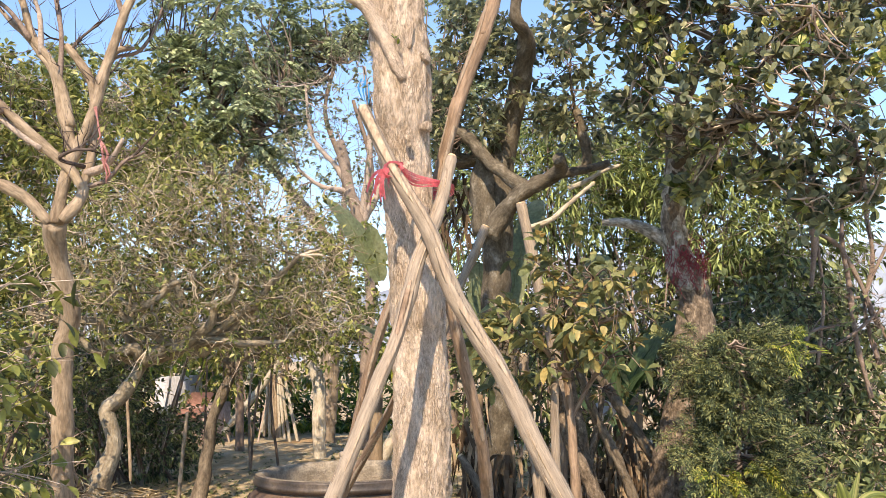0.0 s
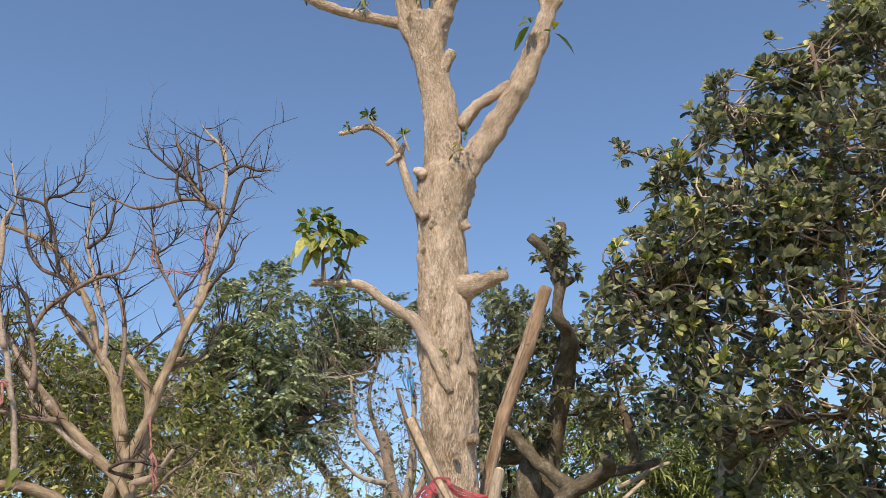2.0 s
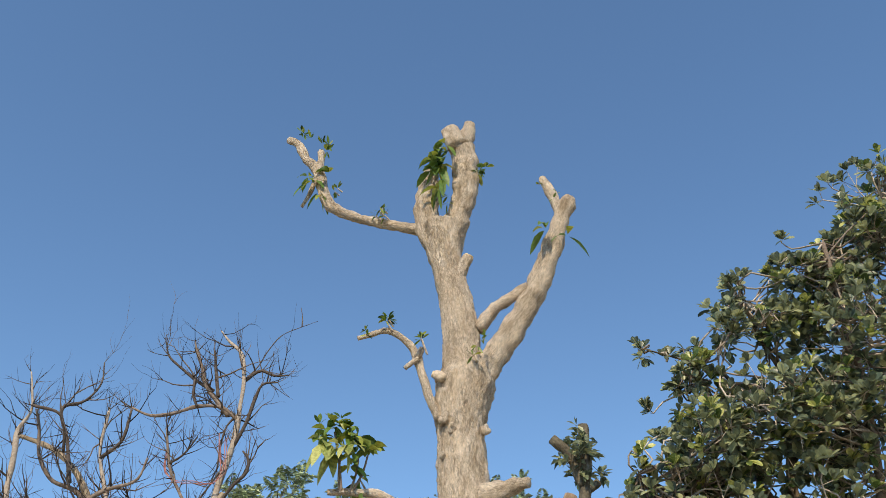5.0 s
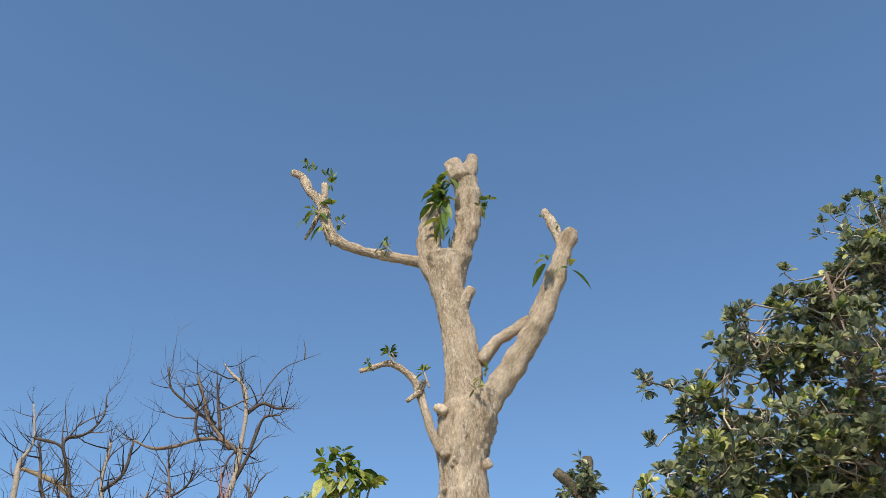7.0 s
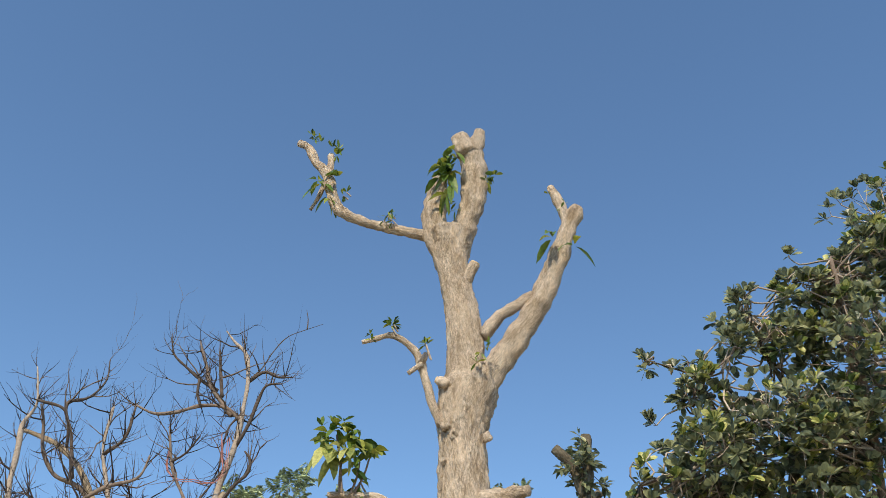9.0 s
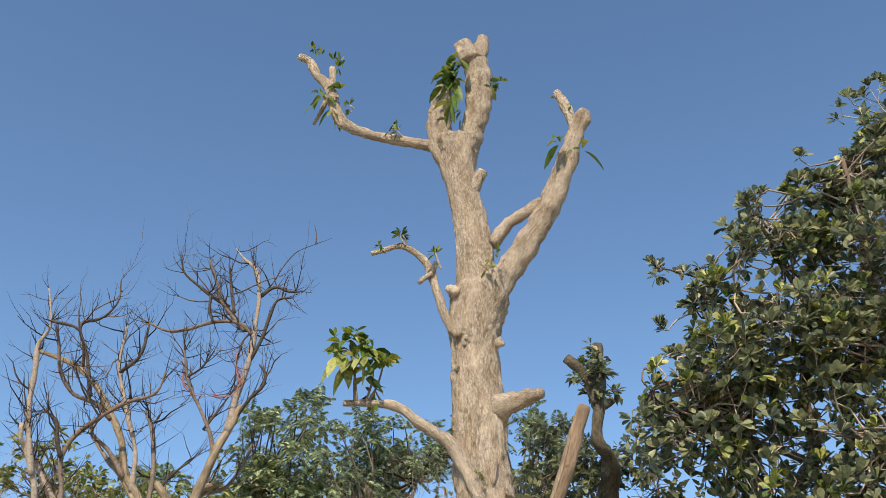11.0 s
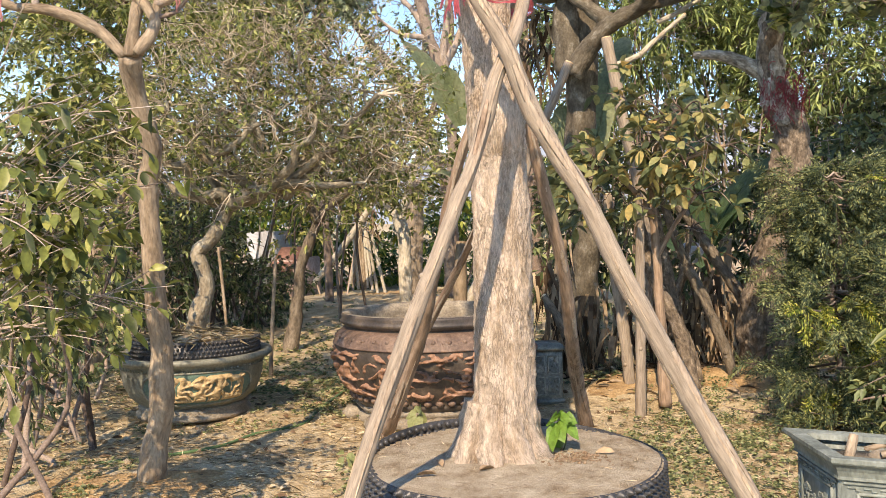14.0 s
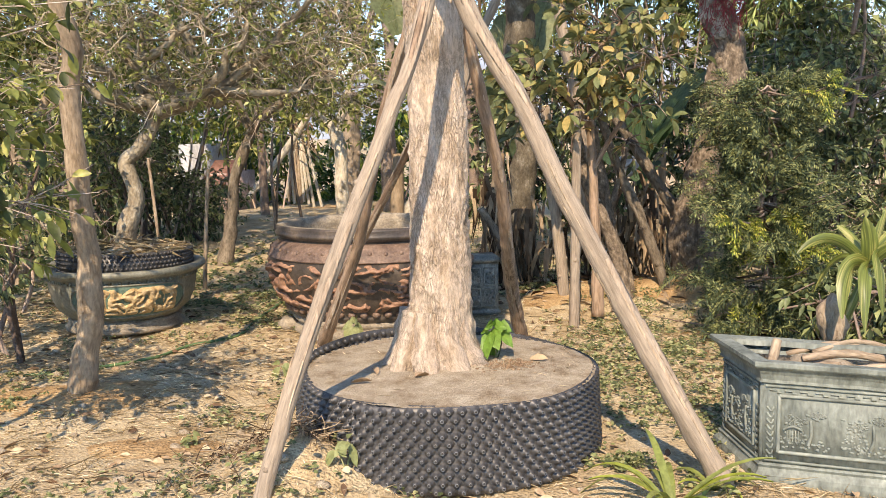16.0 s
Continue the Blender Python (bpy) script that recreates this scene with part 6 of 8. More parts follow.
    limbs.append([(-1.646, 4.64, 4.282, 0.01), (-1.706, 4.627, 4.197, 0.006), (-1.717, 4.613, 4.112, 0.006), (-1.715, 4.6, 3.925, 0.005)])
    limbs.append([(-1.935, 4.682, 3.033, 0.015), (-1.912, 4.716, 3.174, 0.011), (-1.871, 4.749, 3.329, 0.01), (-1.766, 4.783, 3.368, 0.009), (-1.694, 4.816, 3.491, 0.008), (-1.658, 4.85, 3.645, 0.006)])
    limbs.append([(-1.935, 4.678, 3.001, 0.03), (-1.949, 4.686, 3.117, 0.025), (-2.052, 4.692, 3.309, 0.022), (-2.119, 4.7, 3.387, 0.016)])
    limbs.append([(-2.094, 4.692, 3.352, 0.009), (-2.056, 4.746, 3.45, 0.008), (-1.979, 4.8, 3.549, 0.006)])
    limbs.append([(-1.929, 4.55, 2.689, 0.011), (-1.987, 4.4, 2.706, 0.009), (-1.915, 4.375, 2.732, 0.009), (-1.791, 4.35, 2.729, 0.006)])
    limbs.append([(-1.959, 4.617, 2.598, 0.015), (-1.863, 4.644, 2.631, 0.01), (-1.77, 4.673, 2.743, 0.01), (-1.673, 4.7, 2.798, 0.007)])
    limbs.append([(-1.949, 4.633, 2.672, 0.026), (-1.851, 4.588, 2.692, 0.02), (-1.776, 4.545, 2.743, 0.015), (-1.713, 4.5, 2.816, 0.009)])
    tips = []
    for pts in limbs:
        b, thick = Build(), max(q[3] for q in pts)
        tube(b, pts, 12, .03, rough=.3, grain=16)
        ob = part("limb", b, LBARK if thick > .026 else TWIG if thick > .0185 else DARKTWIG if thick > .0145 else BLACKTWIG, t)
        b = Build()
        length = sum(np.linalg.norm(np.subtract(p[:3], q[:3])) for p, q in zip(pts, pts[1:]))
        limb_twigs(b, pts, rng, tips, 0 if thick < .0075 else int((1 if thick > .024 else 6) + (3 if thick > .024 else 20) * length), .17, .0034, 1, .3 if thick > .02 else .05, .2, .05, (1, 3))
        if .0075 < thick < .026:      # kinked side shoots between limb and twig
            p = curve_points(pts, .04)
            for k in rng.integers(int(len(p) * .15), len(p), int(1 + 4 * length)):
                d = unit(p[min(k + 1, len(p) - 1), :3] - p[max(k - 1, 0), :3]) * .5 + rng.normal(0, .6, 3) + (0, 0, .25)
                twigs(b, p[k, :3], d, rng.uniform(.16, .36), min(.0065, p[k, 3] * .6), 1, rng, tips, .25, .6, 5, .22, (2, 5))
        if b.n:
            part("twig_growth", b, BLACKTWIG, ob, "fine bare twigs", kind="stuff")
    rb = Build()
    for pts in ([(-2.618, 4.3, 3.135, 0.009), (-2.576, 4.3, 3.142, 0.014), (-2.552, 4.3, 3.116, 0.012)], [(-2.596, 4.3, 3.134, 0.012), (-2.622, 4.3, 3.056, 0.012), (-2.617, 4.3, 2.933, 0.01), (-2.594, 4.3, 2.81, 0.009), (-2.596, 4.3, 2.688, 0.009), (-2.586, 4.3, 2.528, 0.006)], [(-2.607, 4.3, 3.128, 0.012), (-2.641, 4.3, 3.037, 0.01), (-2.637, 4.3, 2.913, 0.009), (-2.613, 4.3, 2.79, 0.006)], [(-2.579, 4.3, 3.127, 0.012), (-2.556, 4.3, 3.033, 0.01), (-2.598, 4.3, 2.953, 0.009), (-2.586, 4.3, 2.769, 0.007)], [(-2.617, 4.3, 3.129, 0.012), (-2.653, 4.3, 2.996, 0.009), (-2.646, 4.3, 2.852, 0.007)]):
        for k in range(3):
            tube(rb, [(x + rng.normal(0, .008), y, z + rng.normal(0, .008), r * .42) for x, y, z, r in pts], 4, .05)
    part("ribbon", rb, PINK, t, "faded pink ribbon tied to a limb")
    for pts in ([(-1.84, 4.5, 2.819, 0.015), (-1.799, 4.5, 2.736, 0.017), (-1.811, 4.5, 2.674, 0.012)], [(-1.819, 4.5, 2.715, 0.012), (-1.777, 4.5, 2.632, 0.012), (-1.786, 4.5, 2.602, 0.009)], [(-1.86, 4.5, 2.987, 0.012), (-1.837, 4.5, 2.881, 0.009), (-1.814, 4.5, 2.777, 0.009)], [(-2.009, 4.55, 4.029, 0.006), (-1.982, 4.55, 3.888, 0.008), (-1.937, 4.55, 3.848, 0.006), (-1.827, 4.55, 3.82, 0.006), (-1.709, 4.55, 3.815, 0.006), (-1.658, 4.55, 3.876, 0.006)], [(-1.719, 4.55, 4.108, 0.006), (-1.693, 4.55, 3.978, 0.006), (-1.658, 4.55, 3.876, 0.008)], [(-1.668, 4.55, 4.08, 0.005), (-1.651, 4.55, 3.876, 0.006)]):
        rb = Build()
        for k in range(2):
            tube(rb, [(x + rng.normal(0, .007), y, z + rng.normal(0, .007), r * .45) for x, y, z, r in pts], 4, .05)
        part("ribbon", rb, PINK, t, "faded pink tie")


make_bare_tree()


# ---- bonsai and leafy trees on the left ----
MIDBARK = material("grey_brown_bark", [(.1, .08, .058), (.19, .155, .115), (.3, .25, .19)], (12, 12, 5), .8, 70, .9, .2, depth=.012, cracks=.3, crack_scale=(40, 40, 12))


def leafy_tree(name, label, foot, trunk, limbs, crown, seed, leaf_mat, twig_mat, bark, clusters, leaf, per=6, twig_len=.45, depth=1, inner=.35, hang=.3, wide=.45, full=False, category="tree", up=.2, stout=.004, kink=.3):
    """Trunk and given limbs, then boughs to points through the crown, twigs on them and leaves at the twig tips."""
    rng = np.random.default_rng(seed)
    t = thing(name, foot, label, category)
    b = Build()
    tube(b, trunk, 20, .04, rough=.3, grain=9, ridge=.03)
    tr = part("trunk", b, bark, t)
    for pts in limbs:
        b = Build()
        tube(b, pts, 10, .05, rough=.35, grain=14)
        part("limb", b, bark, t)
    base = [np.array(trunk[-1])[:4]] + [q for pts in limbs for q in curve_points(pts, .12)[2:]]
    base = np.array(base)
    tips = []
    for c, r, n in crown:        # boughs into each part of the crown
        for q in shell_points(max(2, n // 9), c, np.array(r) * .75, .2, rng)[0]:
            s = base[np.argmin(np.linalg.norm(base[:, :3] - q, axis=1))]
            far = np.linalg.norm(q - s[:3])
            if far < .15:
                continue
            r0 = min(s[3] * .75, .01 + .014 * far)
            b = Build()
            p = tube(b, [(*s[:3], r0), *[(*(s[:3] + (q - s[:3]) * u + rng.normal(0, .09, 3) * far), r0 * (1 - .5 * u)) for u in (.3, .65)], (*q, r0 * .35)], 7, .06, rough=.3, grain=14)
            part("bough", b, bark, t)
            base = np.vstack([base, p[2:]])
    b = Build()
    for c, r, n in crown:
        pts, _ = shell_points(n, c, r, inner, rng)
        for q in pts:
            d = np.linalg.norm(base[:, :3] - q, axis=1)
            s = base[np.argmin(d)]
            mid = (s[:3] + q) / 2 + rng.normal(0, .12, 3) * d.min() + (0, 0, .08 * d.min())
            r0 = min(s[3] * .65, .0075 + .011 * d.min())
            tube(b, [(*s[:3], r0), (*mid, r0 * .7), (*q, .003)], 5, count=3, cap=False)
            for _ in range(2):
                twigs(b, q if rng.random() < .6 else mid, q - s[:3] + rng.normal(0, .4, 3) * max(.3, d.min()), twig_len * rng.uniform(.6, 1.2), stout, depth, rng, tips, up, .7, 4, kink, (2, 4))
    part("twig_growth", b, twig_mat, t, kind="stuff")
    b = Build()
    tips = [tips[i] for i in rng.permutation(len(tips))[:clusters]]
    for p, d in tips:
        rosette(b, p, per, leaf, rng, d * .7 + (0, 0, .2), hang, wide, full)
    part("foliage", b, leaf_mat, t, kind="stuff")
    return t


limb_lines = []
limb_lines.append([(-2.62, 7.25, 1.708, 0.057), (-2.655, 7.171, 1.811, 0.048), (-2.768, 7.093, 1.767, 0.043), (-2.838, 7.014, 1.875, 0.038), (-2.839, 6.936, 2.004, 0.034), (-2.953, 6.857, 2.026, 0.029), (-2.991, 6.779, 2.174, 0.025), (-3.118, 6.7, 2.225, 0.016)])
limb_lines.append([(-2.573, 7.2, 1.715, 0.061), (-2.381, 7.129, 1.796, 0.052), (-2.214, 7.057, 1.824, 0.043), (-2.099, 6.986, 1.902, 0.038), (-1.974, 6.914, 1.986, 0.033), (-1.925, 6.843, 2.109, 0.029), (-1.784, 6.771, 2.164, 0.024), (-1.708, 6.7, 2.312, 0.016)])
limb_lines.append([(-2.408, 7.2, 1.79, 0.039), (-2.162, 7.14, 1.843, 0.035), (-1.966, 7.08, 1.862, 0.03), (-1.777, 7.02, 1.831, 0.025), (-1.59, 6.96, 1.833, 0.021), (-1.406, 6.9, 1.843, 0.012)])
limb_lines.append([(-2.767, 7, 2.228, 0.03), (-2.591, 6.925, 2.114, 0.034), (-2.379, 6.85, 2.168, 0.033), (-2.236, 6.775, 2.269, 0.024), (-2.067, 6.7, 2.32, 0.016)])
limb_lines.append([(-2.202, 7.3, 1.921, 0.031), (-2.259, 7.225, 2.081, 0.026), (-2.329, 7.15, 2.111, 0.022), (-2.348, 7.075, 2.222, 0.021), (-2.434, 7, 2.365, 0.013)])
limb_lines.append([(-2.707, 7.3, 1.817, 0.036), (-2.788, 7.275, 1.974, 0.031), (-2.669, 7.25, 2.126, 0.026), (-2.702, 7.225, 2.313, 0.022), (-2.571, 7.2, 2.477, 0.013)])
limb_lines.append([(-2.654, 7.3, 1.688, 0.053), (-2.769, 7.2, 1.753, 0.04), (-2.948, 7.1, 1.796, 0.03), (-3.153, 7, 2.006, 0.026), (-3.403, 6.9, 2.087, 0.017)])
limb_lines.append([(-2.63, 7.3, 1.71, 0.058), (-2.373, 7.225, 1.769, 0.044), (-2.03, 7.15, 1.91, 0.035), (-1.783, 7.075, 2.068, 0.025), (-1.461, 7, 2.138, 0.017)])
limb_lines.append([(-2.63, 7.3, 1.71, 0.053), (-2.392, 7.425, 1.887, 0.041), (-2.064, 7.55, 1.842, 0.032), (-1.722, 7.675, 1.887, 0.023), (-1.371, 7.8, 1.934, 0.014)])
limb_lines.append([(-2.194, 7.3, 1.752, 0.054), (-2.265, 7.275, 2.043, 0.04), (-2.408, 7.25, 2.402, 0.032), (-2.552, 7.225, 2.764, 0.023), (-2.649, 7.2, 3.083, 0.014)])
limb_lines.append([(-2.172, 7.3, 1.775, 0.049), (-1.985, 7.4, 2.141, 0.037), (-1.886, 7.5, 2.567, 0.028), (-1.874, 7.6, 2.915, 0.019)])
limb_lines.append([(-2.172, 7.3, 1.775, 0.049), (-1.816, 7.133, 1.991, 0.035), (-1.519, 6.967, 2.285, 0.026), (-1.273, 6.8, 2.481, 0.017)])
limb_lines.append([(-2.217, 7.3, 1.775, 0.049), (-2.493, 7.167, 1.904, 0.035), (-2.764, 7.033, 2.117, 0.026), (-2.943, 6.9, 2.411, 0.017)])
leafy_tree("bonsai_tree", "old twiggy bonsai with small olive leaves growing in the glazed pot", (-2.945, 7.3, 0.653), [(-2.96, 7.3, 0.635, 0.087), (-2.931, 7.3, 0.817, 0.074), (-2.852, 7.3, 1.043, 0.067), (-2.888, 7.3, 1.224, 0.064), (-2.919, 7.3, 1.314, 0.063), (-2.806, 7.3, 1.438, 0.056), (-2.682, 7.3, 1.6, 0.053), (-2.638, 7.3, 1.732, 0.050)],
           limb_lines,
           [((-2.074, 7.2, 2.441), (1.15, .8, .72), 190), ((-1.571, 7.2, 2.217), (.75, .7, .45), 80), ((-2.588, 7, 2.421), (.85, .7, .75), 110), ((-2.273, 7.2, 2.896), (.9, .7, .4), 80)], 31, LEAFOLIVE, PALETWIG, BONSAI, 1900, .058, 5, .35, 1, .1, .2, .42, stout=.0055, kink=.5)
leafy_tree("garden_tree", "small leaning tree with sparse olive foliage", (-3.069, 10.099, 0), [*[(-3.28, 10.6, -0.123, 0.109), (-3.187, 10.6, 0.126, 0.090)], *[(-3.097, 10.6, 0.625, 0.067), (-3.026, 10.533, 1.023, 0.062), (-2.857, 10.467, 1.41, 0.057), (-2.696, 10.4, 1.694, 0.048)]],
           [[(-2.766, 10.4, 1.569, 0.058), (-2.884, 10.3, 1.914, 0.044), (-2.965, 10.2, 2.281, 0.031)], [(-2.696, 10.4, 1.694, 0.057), (-2.421, 10.5, 1.914, 0.045), (-2.045, 10.6, 2.165, 0.032)]],
           [((-2.723, 10.5, 1.949), (1.1, .9, .5), 60), ((-1.95, 10.5, 2.601), (.9, .9, .75), 80), ((-1.807, 10.5, 2.015), (.6, .6, .35), 30)], 33, LEAFOLIVE, TWIG, MIDBARK, 1300, .08, 5, .4, 1, .15)
leafy_tree("garden_tree", "slender pale-trunked tree with thin crown", (-2.381, 14, 0.15), [(-2.369, 14, -0.026, 0.105), (-2.416, 14, 0.76, 0.095), (-2.416, 14, 1.363, 0.095), (-2.513, 14, 1.621, 0.103), (-2.596, 14, 1.75, 0.103)], [[(-2.58, 14, 1.707, 0.077), (-2.717, 14, 2.05, 0.052), (-2.747, 14, 2.473, 0.034)], [(-2.47, 14, 1.62, 0.077), (-2.31, 14, 2.043, 0.06), (-2.186, 14, 2.462, 0.043), (-2.046, 14, 2.877, 0.025)], [(-2.554, 14, 1.724, 0.06), (-2.766, 14, 1.881, 0.043), (-2.888, 14, 2.138, 0.026)]],
           [((-2.361, 14, 2.39), (.7, .7, .5), 40), ((-2.119, 14, 3.62), (.8, .7, 1.1), 50)], 35, LEAFOLIVE, TWIG, PALE, 650, .07, 5, .5, 1, .2)
leafy_tree("garden_tree", "tall twiggy tree with sparse leaves behind the poles", (-1.734, 12.6, 0.283), [(-1.54, 12.6, 0.481, 0.069), (-1.516, 12.6, 1.621, 0.07), (-1.453, 12.6, 2.788, 0.071), (-1.582, 12.6, 3.582, 0.079), (-1.732, 12.6, 4.065, 0.08), (-1.88, 12.6, 4.782, 0.072)], [[(-1.582, 12.6, 3.582, 0.063), (-1.473, 12.6, 4.387, 0.048), (-1.441, 12.6, 5.041, 0.04), (-1.532, 12.6, 5.872, 0.024)], [(-1.708, 12.6, 4.024, 0.056), (-1.914, 12.6, 4.39, 0.04), (-2.243, 12.6, 4.801, 0.032), (-2.382, 12.6, 5.631, 0.016)], [(-1.748, 12.6, 4.065, 0.048), (-2.15, 12.6, 4.148, 0.032), (-2.477, 12.6, 4.394, 0.024)], [(-1.582, 12.6, 3.582, 0.063), (-1.271, 12.6, 4.224, 0.048), (-1.357, 12.6, 4.794, 0.032)]],
           [((-1.753, 12.6, 4.389), (1.1, .9, 1.1), 55), ((-2.013, 12.6, 5.46), (.9, .7, .7), 30)], 36, LEAFDARK, TWIG, TWIG, 420, .09, 3, .7, 1, .2)
leafy_tree("garden_tree", "tree with yellow-green foliage behind the bare tree", (-4.991, 9.2, -0.301), [(-4.991, 9.2, -0.301, 0.13), (-4.934, 9.2, 0.057, 0.105), (-4.859, 9.2, 0.645, 0.093), (-4.854, 9.2, 1.51, 0.08)], [[(-4.851, 9.2, 1.396, 0.063), (-4.607, 9.35, 1.909, 0.046), (-4.403, 9.5, 2.487, 0.029)], [(-4.851, 9.2, 1.396, 0.063), (-5.179, 9.1, 1.909, 0.045), (-5.306, 9, 2.458, 0.028)]],
           [((-4.708, 9.5, 3.55), (1.4, 1.0, 1.0), 90), ((-4.117, 9.5, 4.041), (1.0, .9, .8), 60), ((-4.019, 10, 4.231), (1.0, .9, .7), 50), ((-4.821, 9.5, 2.396), (1.2, .9, .8), 60), ((-5.546, 9.5, 3.124), (1.2, 1, 1.4), 50), ((-6.195, 9.5, 4.773), (.9, .8, .35), 46), ((-5.005, 9.5, 4.565), (.7, .8, .35), 40)], 37, LEAFOLIVE, TWIG, LBARK, 3500, .11, 5, .45, 1, .2, .4, .4)
def make_near_shrub():
    """Straight canes that fan out of a short stem, with side twigs and hanging pointed leaves."""
    rng = np.random.default_rng(38)
    t = thing("near_shrub", (-2.679, 3.9, 0.1), "twiggy shrub with yellow-green pointed leaves beside the bare tree", "shrub")
    stem = [(-2.679, 3.9, -.05, .036), (-2.66, 3.9, .3, .031), (-2.62, 3.9, .6, .028), (-2.56, 3.88, 1.0, .024), (-2.5, 3.86, 1.5, .018), (-2.46, 3.85, 2.0, .01)]
    b = Build()
    tube(b, stem, 12, .04, rough=.3, grain=14)
    part("trunk", b, LBARK, t)
    line = curve_points(stem, .02)
    for i in range(72):
        q = line[rng.integers(int(len(line) * .48), len(line)), :3]
        a = rng.uniform(-.3, 1.05) if i % 6 else rng.uniform(1.2, 2.4)
        d = unit(np.array([math.cos(a), rng.normal(-.08, .28), math.sin(a)]))
        ln = rng.uniform(.45, .92) * (1.0 if a < .9 else .75)
        bt, bl, at, way = Build(), Build(), [], []
        pts = [np.r_[q + d * ln * u + np.array([0, 0, -.07]) * u * u + rng.normal(0, .008, 3), .0055 * (1 - .7 * u)] for u in (0, .25, .5, .75, 1)]
        cane = tube(bt, pts, 6, .06)
        for k in range(rng.integers(2, 5)):
            o = cane[rng.integers(len(cane) // 3, len(cane) - 1), :3]
            w = unit(d + rng.normal(0, .4, 3))
            e = o + w * rng.uniform(.12, .3)
            tube(bt, [(*o, .0028), (*e, .0014)], 4, count=2, cap=False)
            for u in rng.uniform(.3, 1, 2):
                at.append(o + (e - o) * u)
                way.append(w * .6 + rng.normal(0, .45, 3) + (0, -.2, -.35))
        for k in rng.integers(len(cane) // 3, len(cane), 5):
            at.append(cane[k, :3])
            way.append(d * .5 + rng.normal(0, .5, 3) + (0, -.2, -.25))
        ob = part("cane", bt, TWIG, t)
        leaves(bl, at, way, rng.uniform(.06, .105, len(at)), rng.uniform(.032, .05, len(at)), .35, .35, True)
        part("foliage", bl, LEAFNEAR, ob, kind="stuff")


make_near_shrub()

# ---- feathery tall trees far behind ----
def feather_tree(label, foot, trunk, crowns, seed, n_frond, size, mat=LEAFFAR, limbs=()):
    rng = np.random.default_rng(seed)
    t = thing("feathery_tree", foot, label, "tree", "tall trees behind")
    b = Build()
    tube(b, trunk, 12, .15, rough=.2, grain=4)
    part("trunk", b, DARKTWIG, t)
    for pts in limbs:
        b = Build()
        tube(b, pts, 8, .15, rough=.2, grain=4)
        part("limb", b, DARKTWIG, t)
    base = np.array([np.array(q)[:4] for pts in (*limbs, trunk[len(trunk) // 2:]) for q in curve_points(pts, .3)])
    bt, bl = Build(), Build()
    for c, r, share in crowns:
        k = int(n_frond * share)
        for q, o in zip(*shell_points(max(3, k // 6), c, r, .45, rng)):
            s = base[np.argmin(np.linalg.norm(base[:, :3] - q, axis=1))]
            tube(bt, [(*s[:3], .03), (*((s[:3] + q) / 2 + rng.normal(0, .15, 3)), .02), (*q, .008)], 5, count=3, cap=False)
            for _ in range(7):
                w = unit(o * .5 + rng.normal(0, .6, 3) + (0, 0, .1))
                ln = size * rng.uniform(.7, 1.2)
                side = unit(np.cross(w, (0, 0, 1.0)) + rng.normal(0, .15, 3))
                u = np.repeat(np.linspace(.15, 1, 9), 2)
                sg = np.tile([-1, 1], 9)
                at = q + w * ln * u[:, None] + np.array([0, 0, -1]) * (ln * .35 * u ** 2)[:, None]
                leaves(bl, at, side * sg[:, None] + w * .35 + (0, 0, -.2), ln * .34 * np.sin(np.pi * (.2 + .7 * u)), ln * .13, .25, .2)
    part("twig_growth", bt, DARKTWIG, t, kind="stuff")
    part("foliage", bl, mat, t, kind="stuff")


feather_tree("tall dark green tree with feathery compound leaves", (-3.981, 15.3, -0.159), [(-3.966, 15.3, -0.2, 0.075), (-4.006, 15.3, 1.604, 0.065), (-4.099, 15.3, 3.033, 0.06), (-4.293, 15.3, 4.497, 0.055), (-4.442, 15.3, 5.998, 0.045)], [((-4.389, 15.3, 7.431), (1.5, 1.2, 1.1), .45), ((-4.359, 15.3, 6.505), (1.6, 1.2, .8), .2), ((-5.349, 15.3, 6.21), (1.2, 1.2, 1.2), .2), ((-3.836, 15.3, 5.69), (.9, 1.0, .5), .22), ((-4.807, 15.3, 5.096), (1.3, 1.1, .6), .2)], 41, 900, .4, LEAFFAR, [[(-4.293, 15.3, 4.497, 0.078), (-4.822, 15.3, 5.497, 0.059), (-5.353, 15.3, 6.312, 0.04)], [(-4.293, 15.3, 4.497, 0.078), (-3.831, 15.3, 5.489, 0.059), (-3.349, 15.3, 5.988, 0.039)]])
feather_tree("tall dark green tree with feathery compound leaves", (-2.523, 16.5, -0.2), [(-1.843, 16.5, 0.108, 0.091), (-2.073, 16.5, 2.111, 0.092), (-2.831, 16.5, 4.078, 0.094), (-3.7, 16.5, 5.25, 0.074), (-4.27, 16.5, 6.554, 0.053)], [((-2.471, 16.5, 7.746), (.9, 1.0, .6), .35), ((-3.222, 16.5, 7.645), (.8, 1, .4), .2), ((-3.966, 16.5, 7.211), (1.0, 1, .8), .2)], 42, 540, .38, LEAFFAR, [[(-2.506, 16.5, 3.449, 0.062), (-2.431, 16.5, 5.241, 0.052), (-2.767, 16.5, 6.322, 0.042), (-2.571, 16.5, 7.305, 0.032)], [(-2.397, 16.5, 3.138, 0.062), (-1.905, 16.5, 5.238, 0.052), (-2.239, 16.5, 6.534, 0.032)]])
